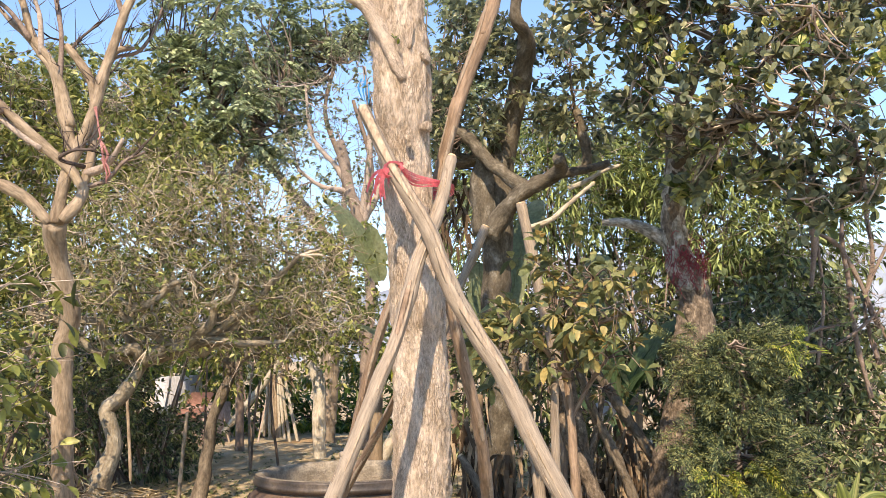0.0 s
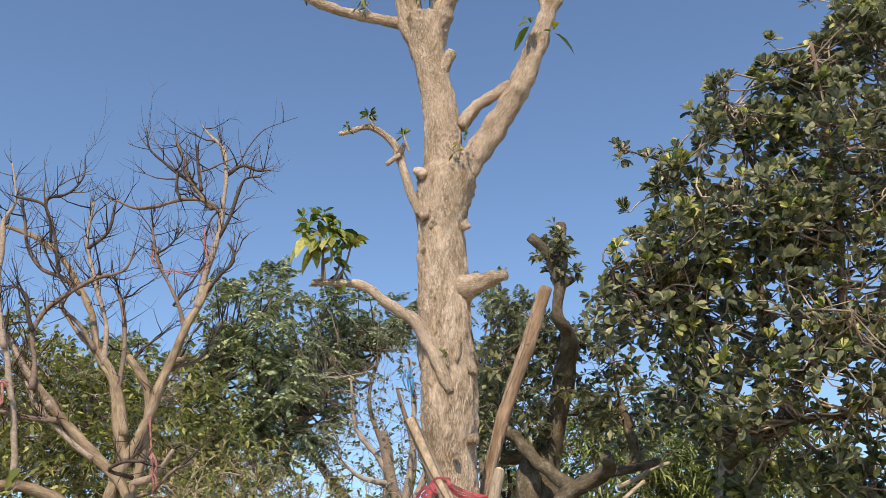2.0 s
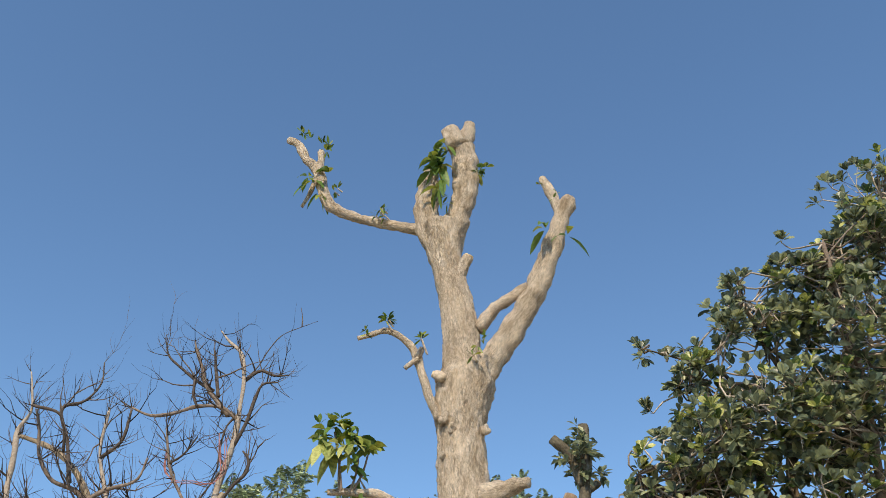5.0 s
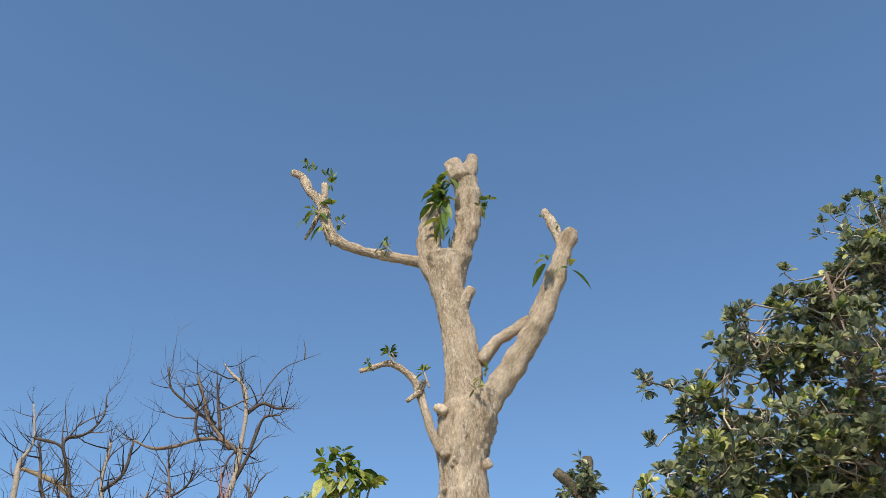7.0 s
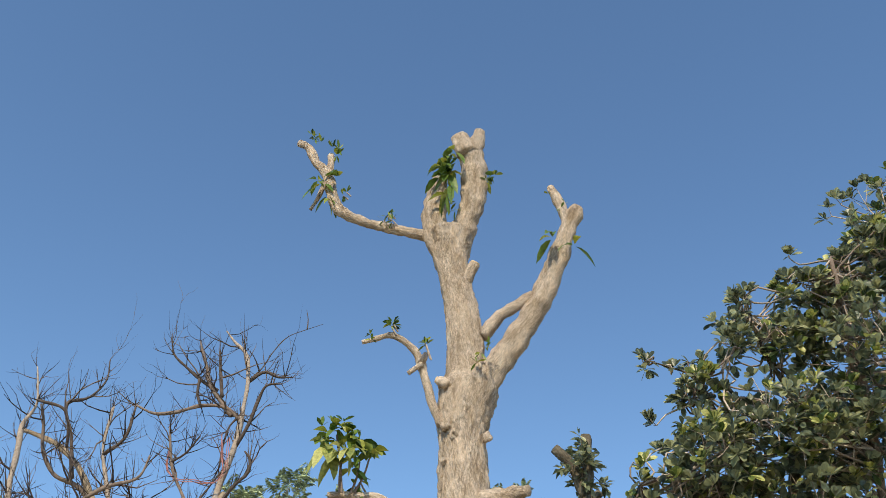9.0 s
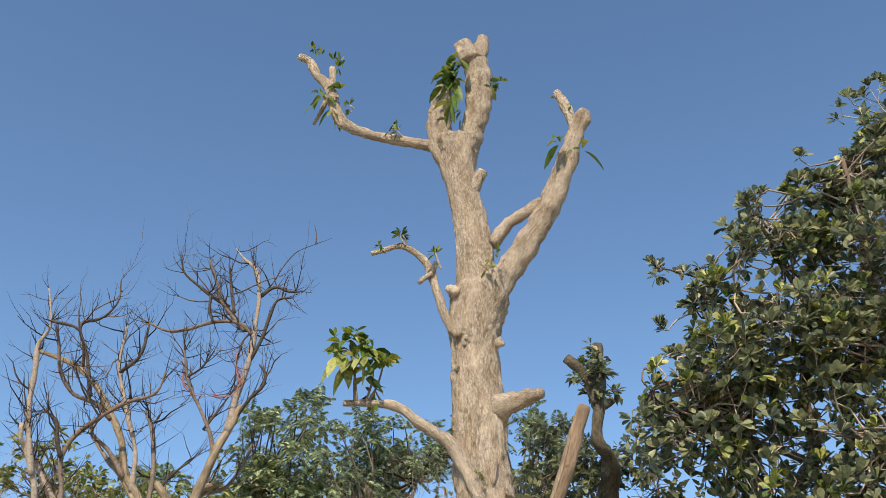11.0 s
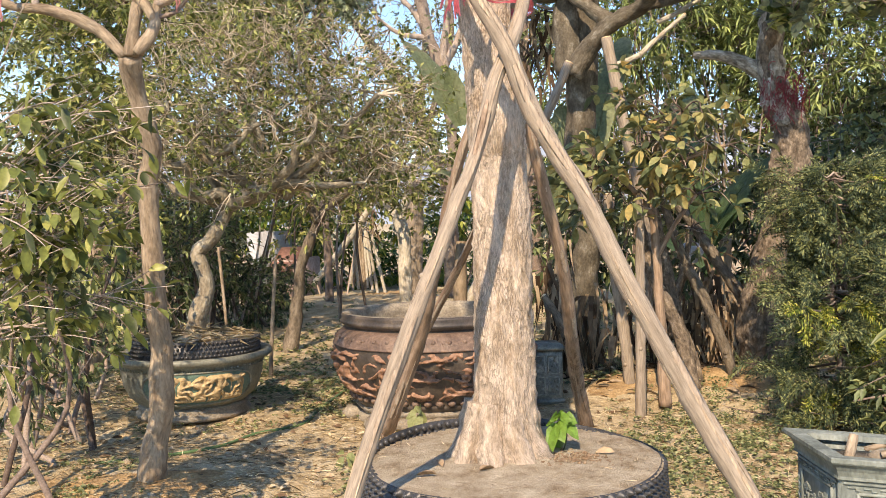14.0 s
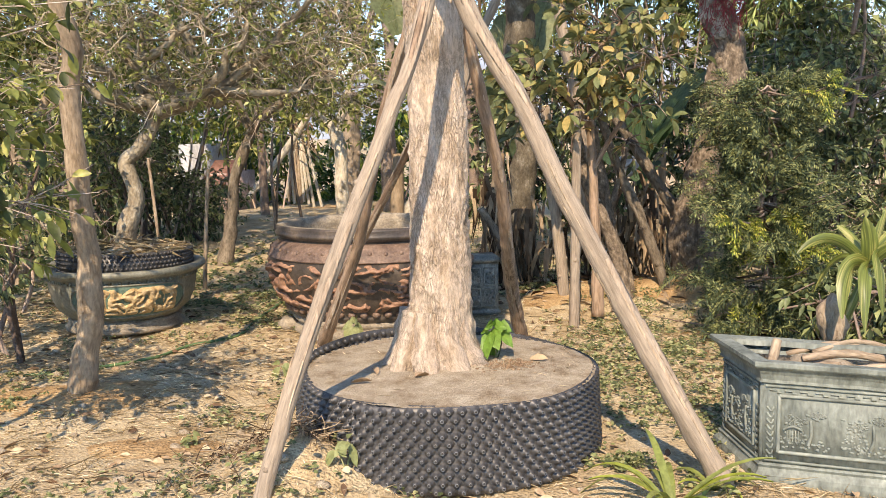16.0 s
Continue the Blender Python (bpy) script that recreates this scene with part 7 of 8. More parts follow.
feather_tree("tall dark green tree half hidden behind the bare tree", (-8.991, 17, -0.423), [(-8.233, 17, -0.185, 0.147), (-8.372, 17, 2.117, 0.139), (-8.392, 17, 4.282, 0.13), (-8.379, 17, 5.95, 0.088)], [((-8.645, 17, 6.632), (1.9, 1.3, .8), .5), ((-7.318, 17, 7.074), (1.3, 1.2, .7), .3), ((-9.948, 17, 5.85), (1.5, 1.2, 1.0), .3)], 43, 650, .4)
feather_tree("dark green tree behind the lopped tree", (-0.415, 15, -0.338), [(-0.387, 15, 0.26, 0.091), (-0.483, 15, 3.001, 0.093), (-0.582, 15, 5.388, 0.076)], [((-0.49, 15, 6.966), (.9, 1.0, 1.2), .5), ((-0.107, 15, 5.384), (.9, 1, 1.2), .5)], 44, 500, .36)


# leaves greyed and lightened: the haze of distance is in their colour
HAZY = material("hazed_foliage", [(.16, .19, .15), (.21, .24, .19), (.26, .29, .23)], (.5, .5, .5), .1, 5, .7, .2, island=.25, translucent=.2)

# ---- trees on the right ----
limb_lines = []
limb_lines.append([(0.183, 8.7, 2.87, 0.108), (0.368, 8.56, 3.118, 0.09), (0.521, 8.42, 3.252, 0.073), (0.772, 8.28, 3.355, 0.072), (0.826, 8.14, 3.403, 0.061), (0.784, 8, 3.454, 0.06)])
limb_lines.append([(0.782, 8.4, 3.38, 0.047), (1.039, 8.6, 3.458, 0.043), (1.336, 8.8, 3.565, 0.038)])
limb_lines.append([(-0.198, 8.8, 3.977, 0.055), (0.024, 8.7, 3.78, 0.066), (0.239, 8.6, 3.507, 0.064), (0.526, 8.5, 3.278, 0.069)])
limb_lines.append([(0.142, 8.9, 2.898, 0.132), (0.121, 8.9, 3.346, 0.122), (0.144, 8.9, 3.572, 0.111), (0.145, 8.9, 3.686, 0.089)])
limb_lines.append([(0.187, 8.9, 3.121, 0.05), (0.248, 9, 3.824, 0.04), (0.451, 9.1, 4.11, 0.034), (0.4, 9.2, 4.406, 0.017)])
limb_lines.append([(0.492, 8.2, 5.189, 0.06), (0.375, 8.2, 5.504, 0.055), (0.219, 8.2, 5.691, 0.05)])
limb_lines.append([(0.504, 8.2, 5.231, 0.055), (0.526, 8.2, 5.562, 0.05), (0.523, 8.2, 5.821, 0.051)])
limb_lines.append([(0.474, 8.2, 5.142, 0.044), (0.624, 8.2, 5.234, 0.038)])
limb_lines.append([(1.056, 8.9, 4.136, 0.045), (1.108, 8.9, 3.907, 0.05), (1.13, 8.9, 3.566, 0.05), (1.074, 8.9, 3.51, 0.05)])
limb_lines.append([(-0.204, 9, 3.972, 0.079), (-0.148, 9, 3.682, 0.073), (0.134, 9, 3.698, 0.079)])
leafy_tree("lopped_fruit_tree", "dark lichen-spotted tree with sawn limbs and tufts of leaves", (0.266, 9.431, 0), [*[(0.265, 9.4, -0.083, 0.179), (0.265, 9.3, 0.309, 0.153), (0.248, 9.2, 0.883, 0.134), (0.293, 9.1, 1.707, 0.12)], *[(0.239, 9.1, 1.915, 0.133), (0.253, 9.05, 2.637, 0.134), (0.272, 9, 3.137, 0.14), (0.33, 8.95, 3.696, 0.123), (0.386, 8.9, 3.97, 0.112)], *[(0.52, 8.7, 4.424, 0.11), (0.529, 8.3, 4.73, 0.069)], *[(0.464, 8.2, 4.793, 0.059), (0.493, 8.2, 5.201, 0.06)]],
           limb_lines,
           [((0.137, 8.9, 4.492), (.42, .5, .8), 60), ((-0.258, 8.9, 4.148), (.25, .4, .6), 24), ((0.47, 8.2, 5.5), (.1, .1, .2), 12), ((0.978, 8.9, 4.483), (.35, .4, .7), 40), ((0.174, 8.9, 4.747), (.5, .4, .45), 34), ((1.15, 9, 4.048), (.3, .4, .4), 14)], 51, LEAFDARK, DARKTWIG, MOSSBARK, 1000, .1, 5, .22, 0, .2, .3, .5)
for pts in ([(0.467, 8.4, 3.116, 0.047), (0.541, 8.4, 2.722, 0.052), (0.638, 8.4, 2.204, 0.051), (0.758, 8.4, 1.644, 0.051), (0.783, 8.4, 0.896, 0.055), (0.769, 8.4, 0.552, 0.055)], [(0.135, 8, 2.847, 0.04), (0.001, 8, 2.548, 0.039), (-0.172, 8, 2.178, 0.039), (-0.269, 8, 1.885, 0.039)], [(0.632, 7.1, 1.692, 0.025), (0.626, 7.1, 1.233, 0.034), (0.619, 7.1, 0.594, 0.038), (0.608, 7.1, -0.016, 0.043)], [(0.43, 7.9, 1.721, 0.038), (0.477, 7.9, 1.111, 0.043), (0.548, 7.9, 0.538, 0.048), (0.596, 7.9, 0.053, 0.048)]):
    pole("slim bare stake standing among the plants", pts[::-1] if pts[-1][2] < pts[0][2] else pts, POLE, 10, name="stake", group="slim stakes")
for pts in ([(1.681, 8.3, 0.681, 0.055), (1.406, 8.3, 1.081, 0.049), (1.158, 8.3, 1.477, 0.044), (0.912, 8.3, 1.822, 0.039)], [(1.449, 7.9, 0.148, 0.043), (1.253, 7.9, 0.724, 0.043), (1.014, 7.9, 1.246, 0.038), (0.872, 7.9, 1.667, 0.033)], [(1.079, 7.6, 0.155, 0.055), (0.938, 7.6, 0.665, 0.055), (0.755, 7.6, 1.077, 0.045), (0.664, 7.6, 1.484, 0.041)], [(0.071, 7.9, 0.541, 0.043), (-0.023, 7.9, 0.735, 0.038), (-0.117, 7.9, 0.879, 0.029)], [(0.991, 9.2, 3.399, 0.026), (1.192, 9.2, 3.485, 0.022), (1.35, 9.2, 3.58, 0.02), (1.507, 9.2, 3.629, 0.016)], [(0.549, 9, 2.967, 0.026), (0.8, 9, 3.06, 0.025), (0.96, 9, 3.2, 0.023), (1.222, 9, 3.416, 0.018)]):
    pole("weathered pole leaning among the plants", pts, FLAKYBARK if pts[0][1] < 7.8 else MIDBARK if pts[0][1] < 8.5 else PALE, 12, .3, name="leaning_pole", group="leaning poles")


def make_big_leaf_tree():
    rng = np.random.default_rng(61)
    t = thing("broadleaf_tree", (1.762, 8.037, 0), "tree with flaky mottled trunk and a dense crown of glossy leaves", "tree")
    b = Build()
    trunk = [*[(1.749, 8.15, -0.097, 0.227), (1.735, 8.15, 0.103, 0.187), (1.709, 8.15, 0.45, 0.171), (1.704, 8.15, 0.745, 0.165), (1.765, 8.15, 1.036, 0.131), (1.858, 8.15, 1.562, 0.13), (1.96, 8.15, 2.032, 0.138)], *[(1.955, 8.15, 2.286, 0.124), (1.84, 8.15, 2.536, 0.109), (1.801, 8.15, 2.888, 0.095), (1.838, 8.15, 3.296, 0.086), (1.851, 8.15, 3.708, 0.076)], *[(1.98, 8, 4.13, 0.065), (2.18, 7.6, 4.445, 0.053)], *[(2.129, 7.4, 4.821, 0.043), (2.481, 7.4, 5.628, 0.035)]]
    tube(b, trunk, 44, .035, rough=.4, grain=8, ridge=.13)
    for i in range(42):      # flakes and burls
        p = curve_points(trunk, .08)
        k = rng.integers(2, 34)
        d = unit(rng.normal(0, 1, 3) * (1, 1, .3))
        s = rng.uniform(.02, .06)
        lump(b, p[k, :3] + d * p[k, 3] * .86, (s, s, s * 1.5), 9, 8, .8, 16)
    part("trunk", b, FLAKYBARK, t)
    b = Build()
    tube(b, [(x, y - .004, z, r * 1.06) for x, y, z, r in trunk if 2.2 < z < 3.8], 28, .03, rough=.45, grain=14, ridge=.1)
    part("stem", b, LICHEN, t, "pale lichen-covered upper stem")
    limbs = []
    limbs.append([(1.795, 8.15, 2.686, 0.075), (1.585, 8.2, 2.82, 0.055), (1.395, 8.25, 2.895, 0.046), (1.2, 8.3, 2.914, 0.031)])
    limbs.append([(1.808, 8, 3.366, 0.049), (2.019, 7.65, 3.53, 0.047), (2.111, 7.3, 3.557, 0.041), (2.437, 6.95, 3.527, 0.03), (2.642, 6.6, 3.554, 0.02)])
    limbs.append([(2.261, 8, 3.717, 0.04), (2.442, 7.15, 4.087, 0.031), (2.44, 6.3, 4.116, 0.024)])
    limbs.append([(2.049, 7.6, 4.589, 0.039), (1.791, 7.267, 4.982, 0.029), (1.574, 6.933, 5.252, 0.024), (1.364, 6.6, 5.501, 0.016)])
    limbs.append([(2.381, 7.4, 4.309, 0.042), (2.429, 7.2, 4.988, 0.038), (2.256, 7, 5.424, 0.029), (1.99, 6.8, 5.866, 0.019), (1.863, 6.6, 6.305, 0.014)])
    limbs.append([(2.556, 7, 3.939, 0.039), (2.64, 6.8, 4.801, 0.036), (2.645, 6.6, 5.717, 0.027), (2.582, 6.4, 6.524, 0.019)])
    limbs.append([(2.849, 7, 4.163, 0.04), (3.176, 6.933, 5.099, 0.037), (3.407, 6.867, 6.418, 0.034), (3.514, 6.8, 7.602, 0.026)])
    limbs.append([(2.016, 7.4, 4.315, 0.033), (1.535, 7.2, 4.45, 0.028), (1.155, 7, 4.579, 0.023), (0.828, 6.8, 4.701, 0.014)])
    limbs.append([(3.042, 7.6, 3.847, 0.028), (3.079, 7.3, 3.388, 0.022), (3.015, 7, 2.923, 0.017)])
    limbs.append([(2.254, 7.8, 3.689, 0.029), (2.519, 7.5, 3.252, 0.023), (2.71, 7.2, 2.917, 0.018)])
    limbs.append([(2.224, 6.9, 5.372, 0.019), (1.7, 6.8, 5.45, 0.016), (1.576, 6.65, 5.487, 0.014), (1.263, 6.6, 5.595, 0.009), (0.976, 6.6, 5.71, 0.005)])
    for pts in limbs:
        b = Build()
        tube(b, pts, 10, .06, rough=.3, grain=12)
        part("limb", b, LICHEN if pts is limbs[0] else MOSSBARK if len(pts) > 4 else DARKTWIG, t)
    base = np.array([q for pts in limbs[1:] for q in curve_points(pts, .15)[3:]])
    bt, bl, by = Build(), Build(), Build()
    crown = []
    crown.append(((1.355, 6.6, 5.407), (0.2, 0.2, 0.05), 12))
    crown.append(((1.677, 6.6, 5.81), (0.12, 0.2, 0.14), 14))
    crown.append(((1.848, 6.6, 6.18), (0.07, 0.2, 0.09), 8))
    crown.append(((2.355, 6.6, 6.338), (0.18, 0.3, 0.16), 22))
    crown.append(((2.942, 6.7, 6.764), (0.22, 0.4, 0.27), 32))
    crown.append(((3.459, 6.8, 7.313), (0.36, 0.5, 0.32), 42))
    crown.append(((2.266, 6.7, 5.945), (.28, .3, .2), 34))
    crown.append(((2.692, 6.7, 6.287), (.25, .3, .2), 26))
    crown.append(((3.3, 6.6, 6.45), (.42, .3, .5), 60))
    crown.append(((2.109, 6.8, 5.04), (0.6, 0.6, 0.28), 110))
    crown.append(((2.822, 6.7, 5.531), (0.55, 0.7, 0.5), 96))
    crown.append(((1.421, 6.8, 4.859), (0.22, 0.5, 0.22), 44))
    crown.append(((1.261, 6.9, 4.416), (0.35, 0.5, 0.25), 70))
    crown.append(((0.969, 7, 4.509), (0.12, 0.3, 0.12), 10))
    crown.append(((2.061, 7, 4.342), (0.7, 0.7, 0.35), 80))
    crown.append(((2.828, 7, 4.518), (0.6, 0.8, 0.5), 90))
    crown.append(((3.531, 7, 5.408), (0.5, 0.8, 0.8), 80))
    crown.append(((1.646, 7, 3.794), (0.5, 0.6, 0.25), 40))
    crown.append(((2.397, 7, 3.741), (0.6, 0.7, 0.3), 56))
    crown.append(((2.976, 7, 3.734), (0.4, 0.7, 0.4), 40))
    crown.append(((1.617, 7.1, 3.38), (0.4, 0.5, 0.15), 20))
    crown.append(((2.306, 7.1, 3.248), (0.5, 0.6, 0.2), 34))
    crown.append(((2.812, 7.1, 3.121), (0.4, 0.6, 0.25), 26))
    crown.append(((2.559, 7.2, 3.39), (0.6, 0.7, 0.3), 46))
    crown.append(((3.11, 7.2, 3.116), (0.35, 0.6, 0.4), 30))
    crown.append(((2.129, 7.6, 3.063), (0.45, 0.5, 0.15), 18))
    crown.append(((1.508, 7.4, 3.779), (0.3, 0.5, 0.3), 20))
    crown.append(((2.826, 7.4, 2.884), (0.4, 0.5, 0.15), 14))
    for c in [(0.94, 6.6, 5.723), (1.058, 6.6, 5.738), (1.162, 6.6, 5.59), (1.308, 6.6, 5.733), (1.386, 6.6, 5.62), (1.435, 6.6, 5.504), (1.034, 6.7, 5.187), (1.034, 6.7, 5.024), (1.163, 6.7, 5.053), (1.18, 6.7, 4.828), (0.776, 6.7, 4.692), (0.72, 6.7, 4.57), (0.863, 6.7, 4.765), (0.748, 6.7, 4.409), (0.64, 6.7, 4.507), (0.645, 6.7, 4.231), (2.851, 6.7, 7.281), (2.96, 6.7, 7.366), (3.332, 6.7, 7.539), (2.334, 6.7, 6.74), (1.683, 6.7, 6.105)]:
        crown.append((c, (.03, .1, .03), 1))
    for c, r, n in crown:
        for q, o in zip(*shell_points(n if n < 30 else int(n * 1.25) if c[2] > 4.6 else int(n * .85) if c[2] > 3.6 else int(n * .34), c, r, .3, rng)):
            s = base[np.argsort(np.linalg.norm(base[:, :3] - q, axis=1))[rng.integers(0, 4 if n > 1 else 1)]]
            tube(bt, [(*s[:3], min(s[3] * .5, .009)), (*(s[:3] * .65 + q * .35 + rng.normal(0, .05, 3) + (0, 0, -.04)), .0085), (*(s[:3] * .3 + q * .7 + rng.normal(0, .05, 3)), .007), (*q, .005)], 5, count=2, cap=False)
            for _ in range(2):
                w = unit(o * .6 + rng.normal(0, .5, 3) + (0, -.15, .25))
                e = q + w * (rng.uniform(.02, .09) if n < 35 else rng.uniform(.1, .25))
                tube(bt, [(*q, .004), (*e, .003)], 4, count=1, cap=False)
                pale = rng.random() < .2
                rosette(by if pale else bl, e, rng.integers(7, 12), .098 if e[2] > 3.2 else .11, rng, w * .6 + (0, -.1, .7), .1, .54, True, True, (-.2, -.65, .75))
    part("twig_growth", bt, TWIG, t, kind="stuff")
    part("foliage", bl, LEAFDARK, t, "glossy dark green leaves", kind="stuff")
    part("young_leaves", by, VARLEAF, t, "yellow-patterned green leaves", kind="stuff")
    rag = thing("red_netting", (1.91, 8, 2.432), "frayed dark red netting tied round the trunk", "netting")
    b = Build()
    c = np.array((1.9, 8.12, 2.5))
    for i in range(120):
        a = rng.uniform(3.0, 6.0)
        z = rng.normal(.05, .1)
        p = c + (.15 * math.cos(a), .15 * math.sin(a), z)
        tube(b, [(*p, .0025), (*(p + rng.normal(0, .025, 3)), .003), (*(p + rng.normal(0, .03, 3) + (0, 0, -.06)), .0025), (*(p + rng.normal(0, .04, 3) + (0, 0, -.13)), .0015)], 4, .03)
    part("strand_tangle", b, NET, rag, kind="stuff")


make_big_leaf_tree()

leafy_tree("rusty_shrub", "shrub with green, yellow and rust-brown oval leaves", (0.86, 7.673, 0), [(0.812, 7.3, 0.075, 0.044), (0.796, 7.3, 0.567, 0.04), (0.771, 7.3, 1.094, 0.035), (0.747, 7.3, 1.526, 0.03), (0.724, 7.3, 1.867, 0.026)], [[(0.747, 7.3, 1.526, 0.026), (0.544, 7.15, 1.779, 0.017), (0.329, 7, 1.898, 0.012)], [(0.733, 7.3, 1.739, 0.026), (0.959, 7.15, 1.937, 0.017), (1.262, 7, 2.041, 0.012)], [(0.724, 7.3, 1.867, 0.021), (0.798, 7.2, 2.109, 0.017), (0.95, 7.1, 2.299, 0.012)], [(0.77, 7.3, 1.224, 0.022), (0.934, 7.25, 1.522, 0.017), (1.052, 7.2, 1.688, 0.013)]],
           [((0.5, 7.1, 1.85), (.36, .4, .28), 22), ((1.02, 7.1, 1.98), (.42, .4, .36), 32), ((0.8, 7.1, 2.25), (.36, .35, .26), 18), ((0.26, 7, 1.82), (.16, .25, .2), 10)], 71, LEAFRUST, DARKTWIG, POLEDARK, 210, .125, 5, .22, 0, .2, .35, .5, True, "shrub")
leafy_tree("lopped_fruit_tree", "slim mottled trunk with peeling bark among the shrubs", (1.139, 8.042, 0), [(1.143, 7.9, 0.027, 0.077), (1.069, 7.9, 0.342, 0.072), (0.948, 7.9, 0.774, 0.062), (0.875, 7.9, 1.201, 0.052), (0.779, 7.9, 1.668, 0.042)], [[(0.948, 7.9, 0.774, 0.033), (1.061, 7.9, 1.198, 0.024), (1.105, 7.9, 1.431, 0.019)]], [((1.106, 7.9, 1.385), (.2, .2, .2), 8)], 72, LEAFRUST, DARKTWIG, FLAKYBARK, 20, .09, 4, .2, 0)


def make_conifer():
    rng = np.random.default_rng(81)
    foot = np.array((1.936, 6.838, 0))
    t = thing("conifer_shrub", foot, "yellow-green scale-leaved conifer shrub with flat sprays", "shrub")
    b = Build()
    tube(b, [(*foot, .035), *[(*(foot + q), r) for q, r in (((.04, 0, .45), .03), ((-.03, .02, .9), .024), ((.03, 0, 1.3), .014), ((.0, 0, 1.6), .006))]], 10, .05, rough=.35, grain=14)
    part("trunk", b, DARKTWIG, t)
    bl, bt, by = Build(), Build(), Build()
    for i in range(150):
        z = .06 + 1.76 * rng.random() ** .9
        a = rng.uniform(0, 6.28)
        ln = (.5 - .13 * z) * rng.choice((.35, .6, 1.0, 1.45)) * rng.uniform(.85, 1.15)
        s = foot + (0, 0, z)
        e = s + np.array([math.cos(a), math.sin(a) * .8, rng.uniform(-.1, .45)]) * ln
        tube(bt, [(*s, .009), (*((s + e) / 2 + (0, 0, -.05)), .006), (*e, .003)], 4, count=2, cap=False)
        w0 = unit(e - s)
        gold = rng.random() < .07
        for k in range(7):      # flat fans: a drooping rib with side sprays
            q = s + (e - s) * rng.uniform(.2, 1.05) + rng.normal(0, .02, 3)
            w = unit(w0 + rng.normal(0, .4, 3) + (0, -.1, -.05))
            side = unit(np.cross(w, rng.normal(0, .5, 3) + (0, -.6, .6)))
            long = rng.uniform(.12, .22)
            for u in np.linspace(.15, 1, 7):
                for sg in (-1, 1):
                    o = q + w * long * u + np.array([0, 0, -.06]) * u * u
                    dr = unit(w + side * sg * .8 + (0, 0, -.12))
                    m = 5
                    v = np.linspace(0, 1, m)
                    s2 = np.where(np.arange(m) % 2, 1, -1)[:, None]
                    leaves(by if gold else bl, o + dr * .055 * (1.15 - u * .6) * v[:, None], dr + unit(np.cross(dr, np.cross(w, side))) * s2 * .7, .036, .0095, .15, .2)
    part("twig_growth", bt, DARKTWIG, t, kind="stuff")
    part("foliage", bl, CONIFER, t, kind="stuff")
    part("yellow_sprays", by, LEAFYELLOW, t, "yellow sprays", kind="stuff")


make_conifer()


def foliage_mass(name, label, lumps, seed, mat, size, density=1.0, wide=.4, hang=.35, twig_mat=DARKTWIG, category="shrubs", full=False):
    """A thicket: stems from the ground up to clumps of leaves."""
    rng = np.random.default_rng(seed)
    t = thing(name, (lumps[0][0][0], lumps[0][0][1], 0), label, category)
    bl, bt = Build(), Build()
    for c, r, n in lumps:
        foot = np.array([c[0], c[1], 0])
        for k in range(max(2, n // 40)):
            f = foot + np.r_[rng.normal(0, r[0] * .4, 1), rng.normal(0, r[1] * .3, 1), 0]
            e = np.array(c) + rng.normal(0, .35, 3) * np.array(r)
            tube(bt, [(*f, .022), (*((f + e) / 2 + rng.normal(0, .15, 3)), .016), (*e, .006)], 6, count=4, cap=False, rough=0)
        pts, o = shell_points(int(n * density), c, r, .35, rng)
        for q, d in zip(pts, o):
            if q[2] < .02:
                continue
            w = unit(d + rng.normal(0, .6, 3))
            if rng.random() < .35:
                tube(bt, [(*(q - w * size * 2.2), .005), (*(q + w * size * .3), .003)], 4, count=1, cap=False)
            rosette(bl, q, rng.integers(4, 8), size, rng, w, hang, wide, full)
    part("stem_growth", bt, twig_mat, t, kind="stuff")
    part("foliage", bl, mat, t, kind="stuff")


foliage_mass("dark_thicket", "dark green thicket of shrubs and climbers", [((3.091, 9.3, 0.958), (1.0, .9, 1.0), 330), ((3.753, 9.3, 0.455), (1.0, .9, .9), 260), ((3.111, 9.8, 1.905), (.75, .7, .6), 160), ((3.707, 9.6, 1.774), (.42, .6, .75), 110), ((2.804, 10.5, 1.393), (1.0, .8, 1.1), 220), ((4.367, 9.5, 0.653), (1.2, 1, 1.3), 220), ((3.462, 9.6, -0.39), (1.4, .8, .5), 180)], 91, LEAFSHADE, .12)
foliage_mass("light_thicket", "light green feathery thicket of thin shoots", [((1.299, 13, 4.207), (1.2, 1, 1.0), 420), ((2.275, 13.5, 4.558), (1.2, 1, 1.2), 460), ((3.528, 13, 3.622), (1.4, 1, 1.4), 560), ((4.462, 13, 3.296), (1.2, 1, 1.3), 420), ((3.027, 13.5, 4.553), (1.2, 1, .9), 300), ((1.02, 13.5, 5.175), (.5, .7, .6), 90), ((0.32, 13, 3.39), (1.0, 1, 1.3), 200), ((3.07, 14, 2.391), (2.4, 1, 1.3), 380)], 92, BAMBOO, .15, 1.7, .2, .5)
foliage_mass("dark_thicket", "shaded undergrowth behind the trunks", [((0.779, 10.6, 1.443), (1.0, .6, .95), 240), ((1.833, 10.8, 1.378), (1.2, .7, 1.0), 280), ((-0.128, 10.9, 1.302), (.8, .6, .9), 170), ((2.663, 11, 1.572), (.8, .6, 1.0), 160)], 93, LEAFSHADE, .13)
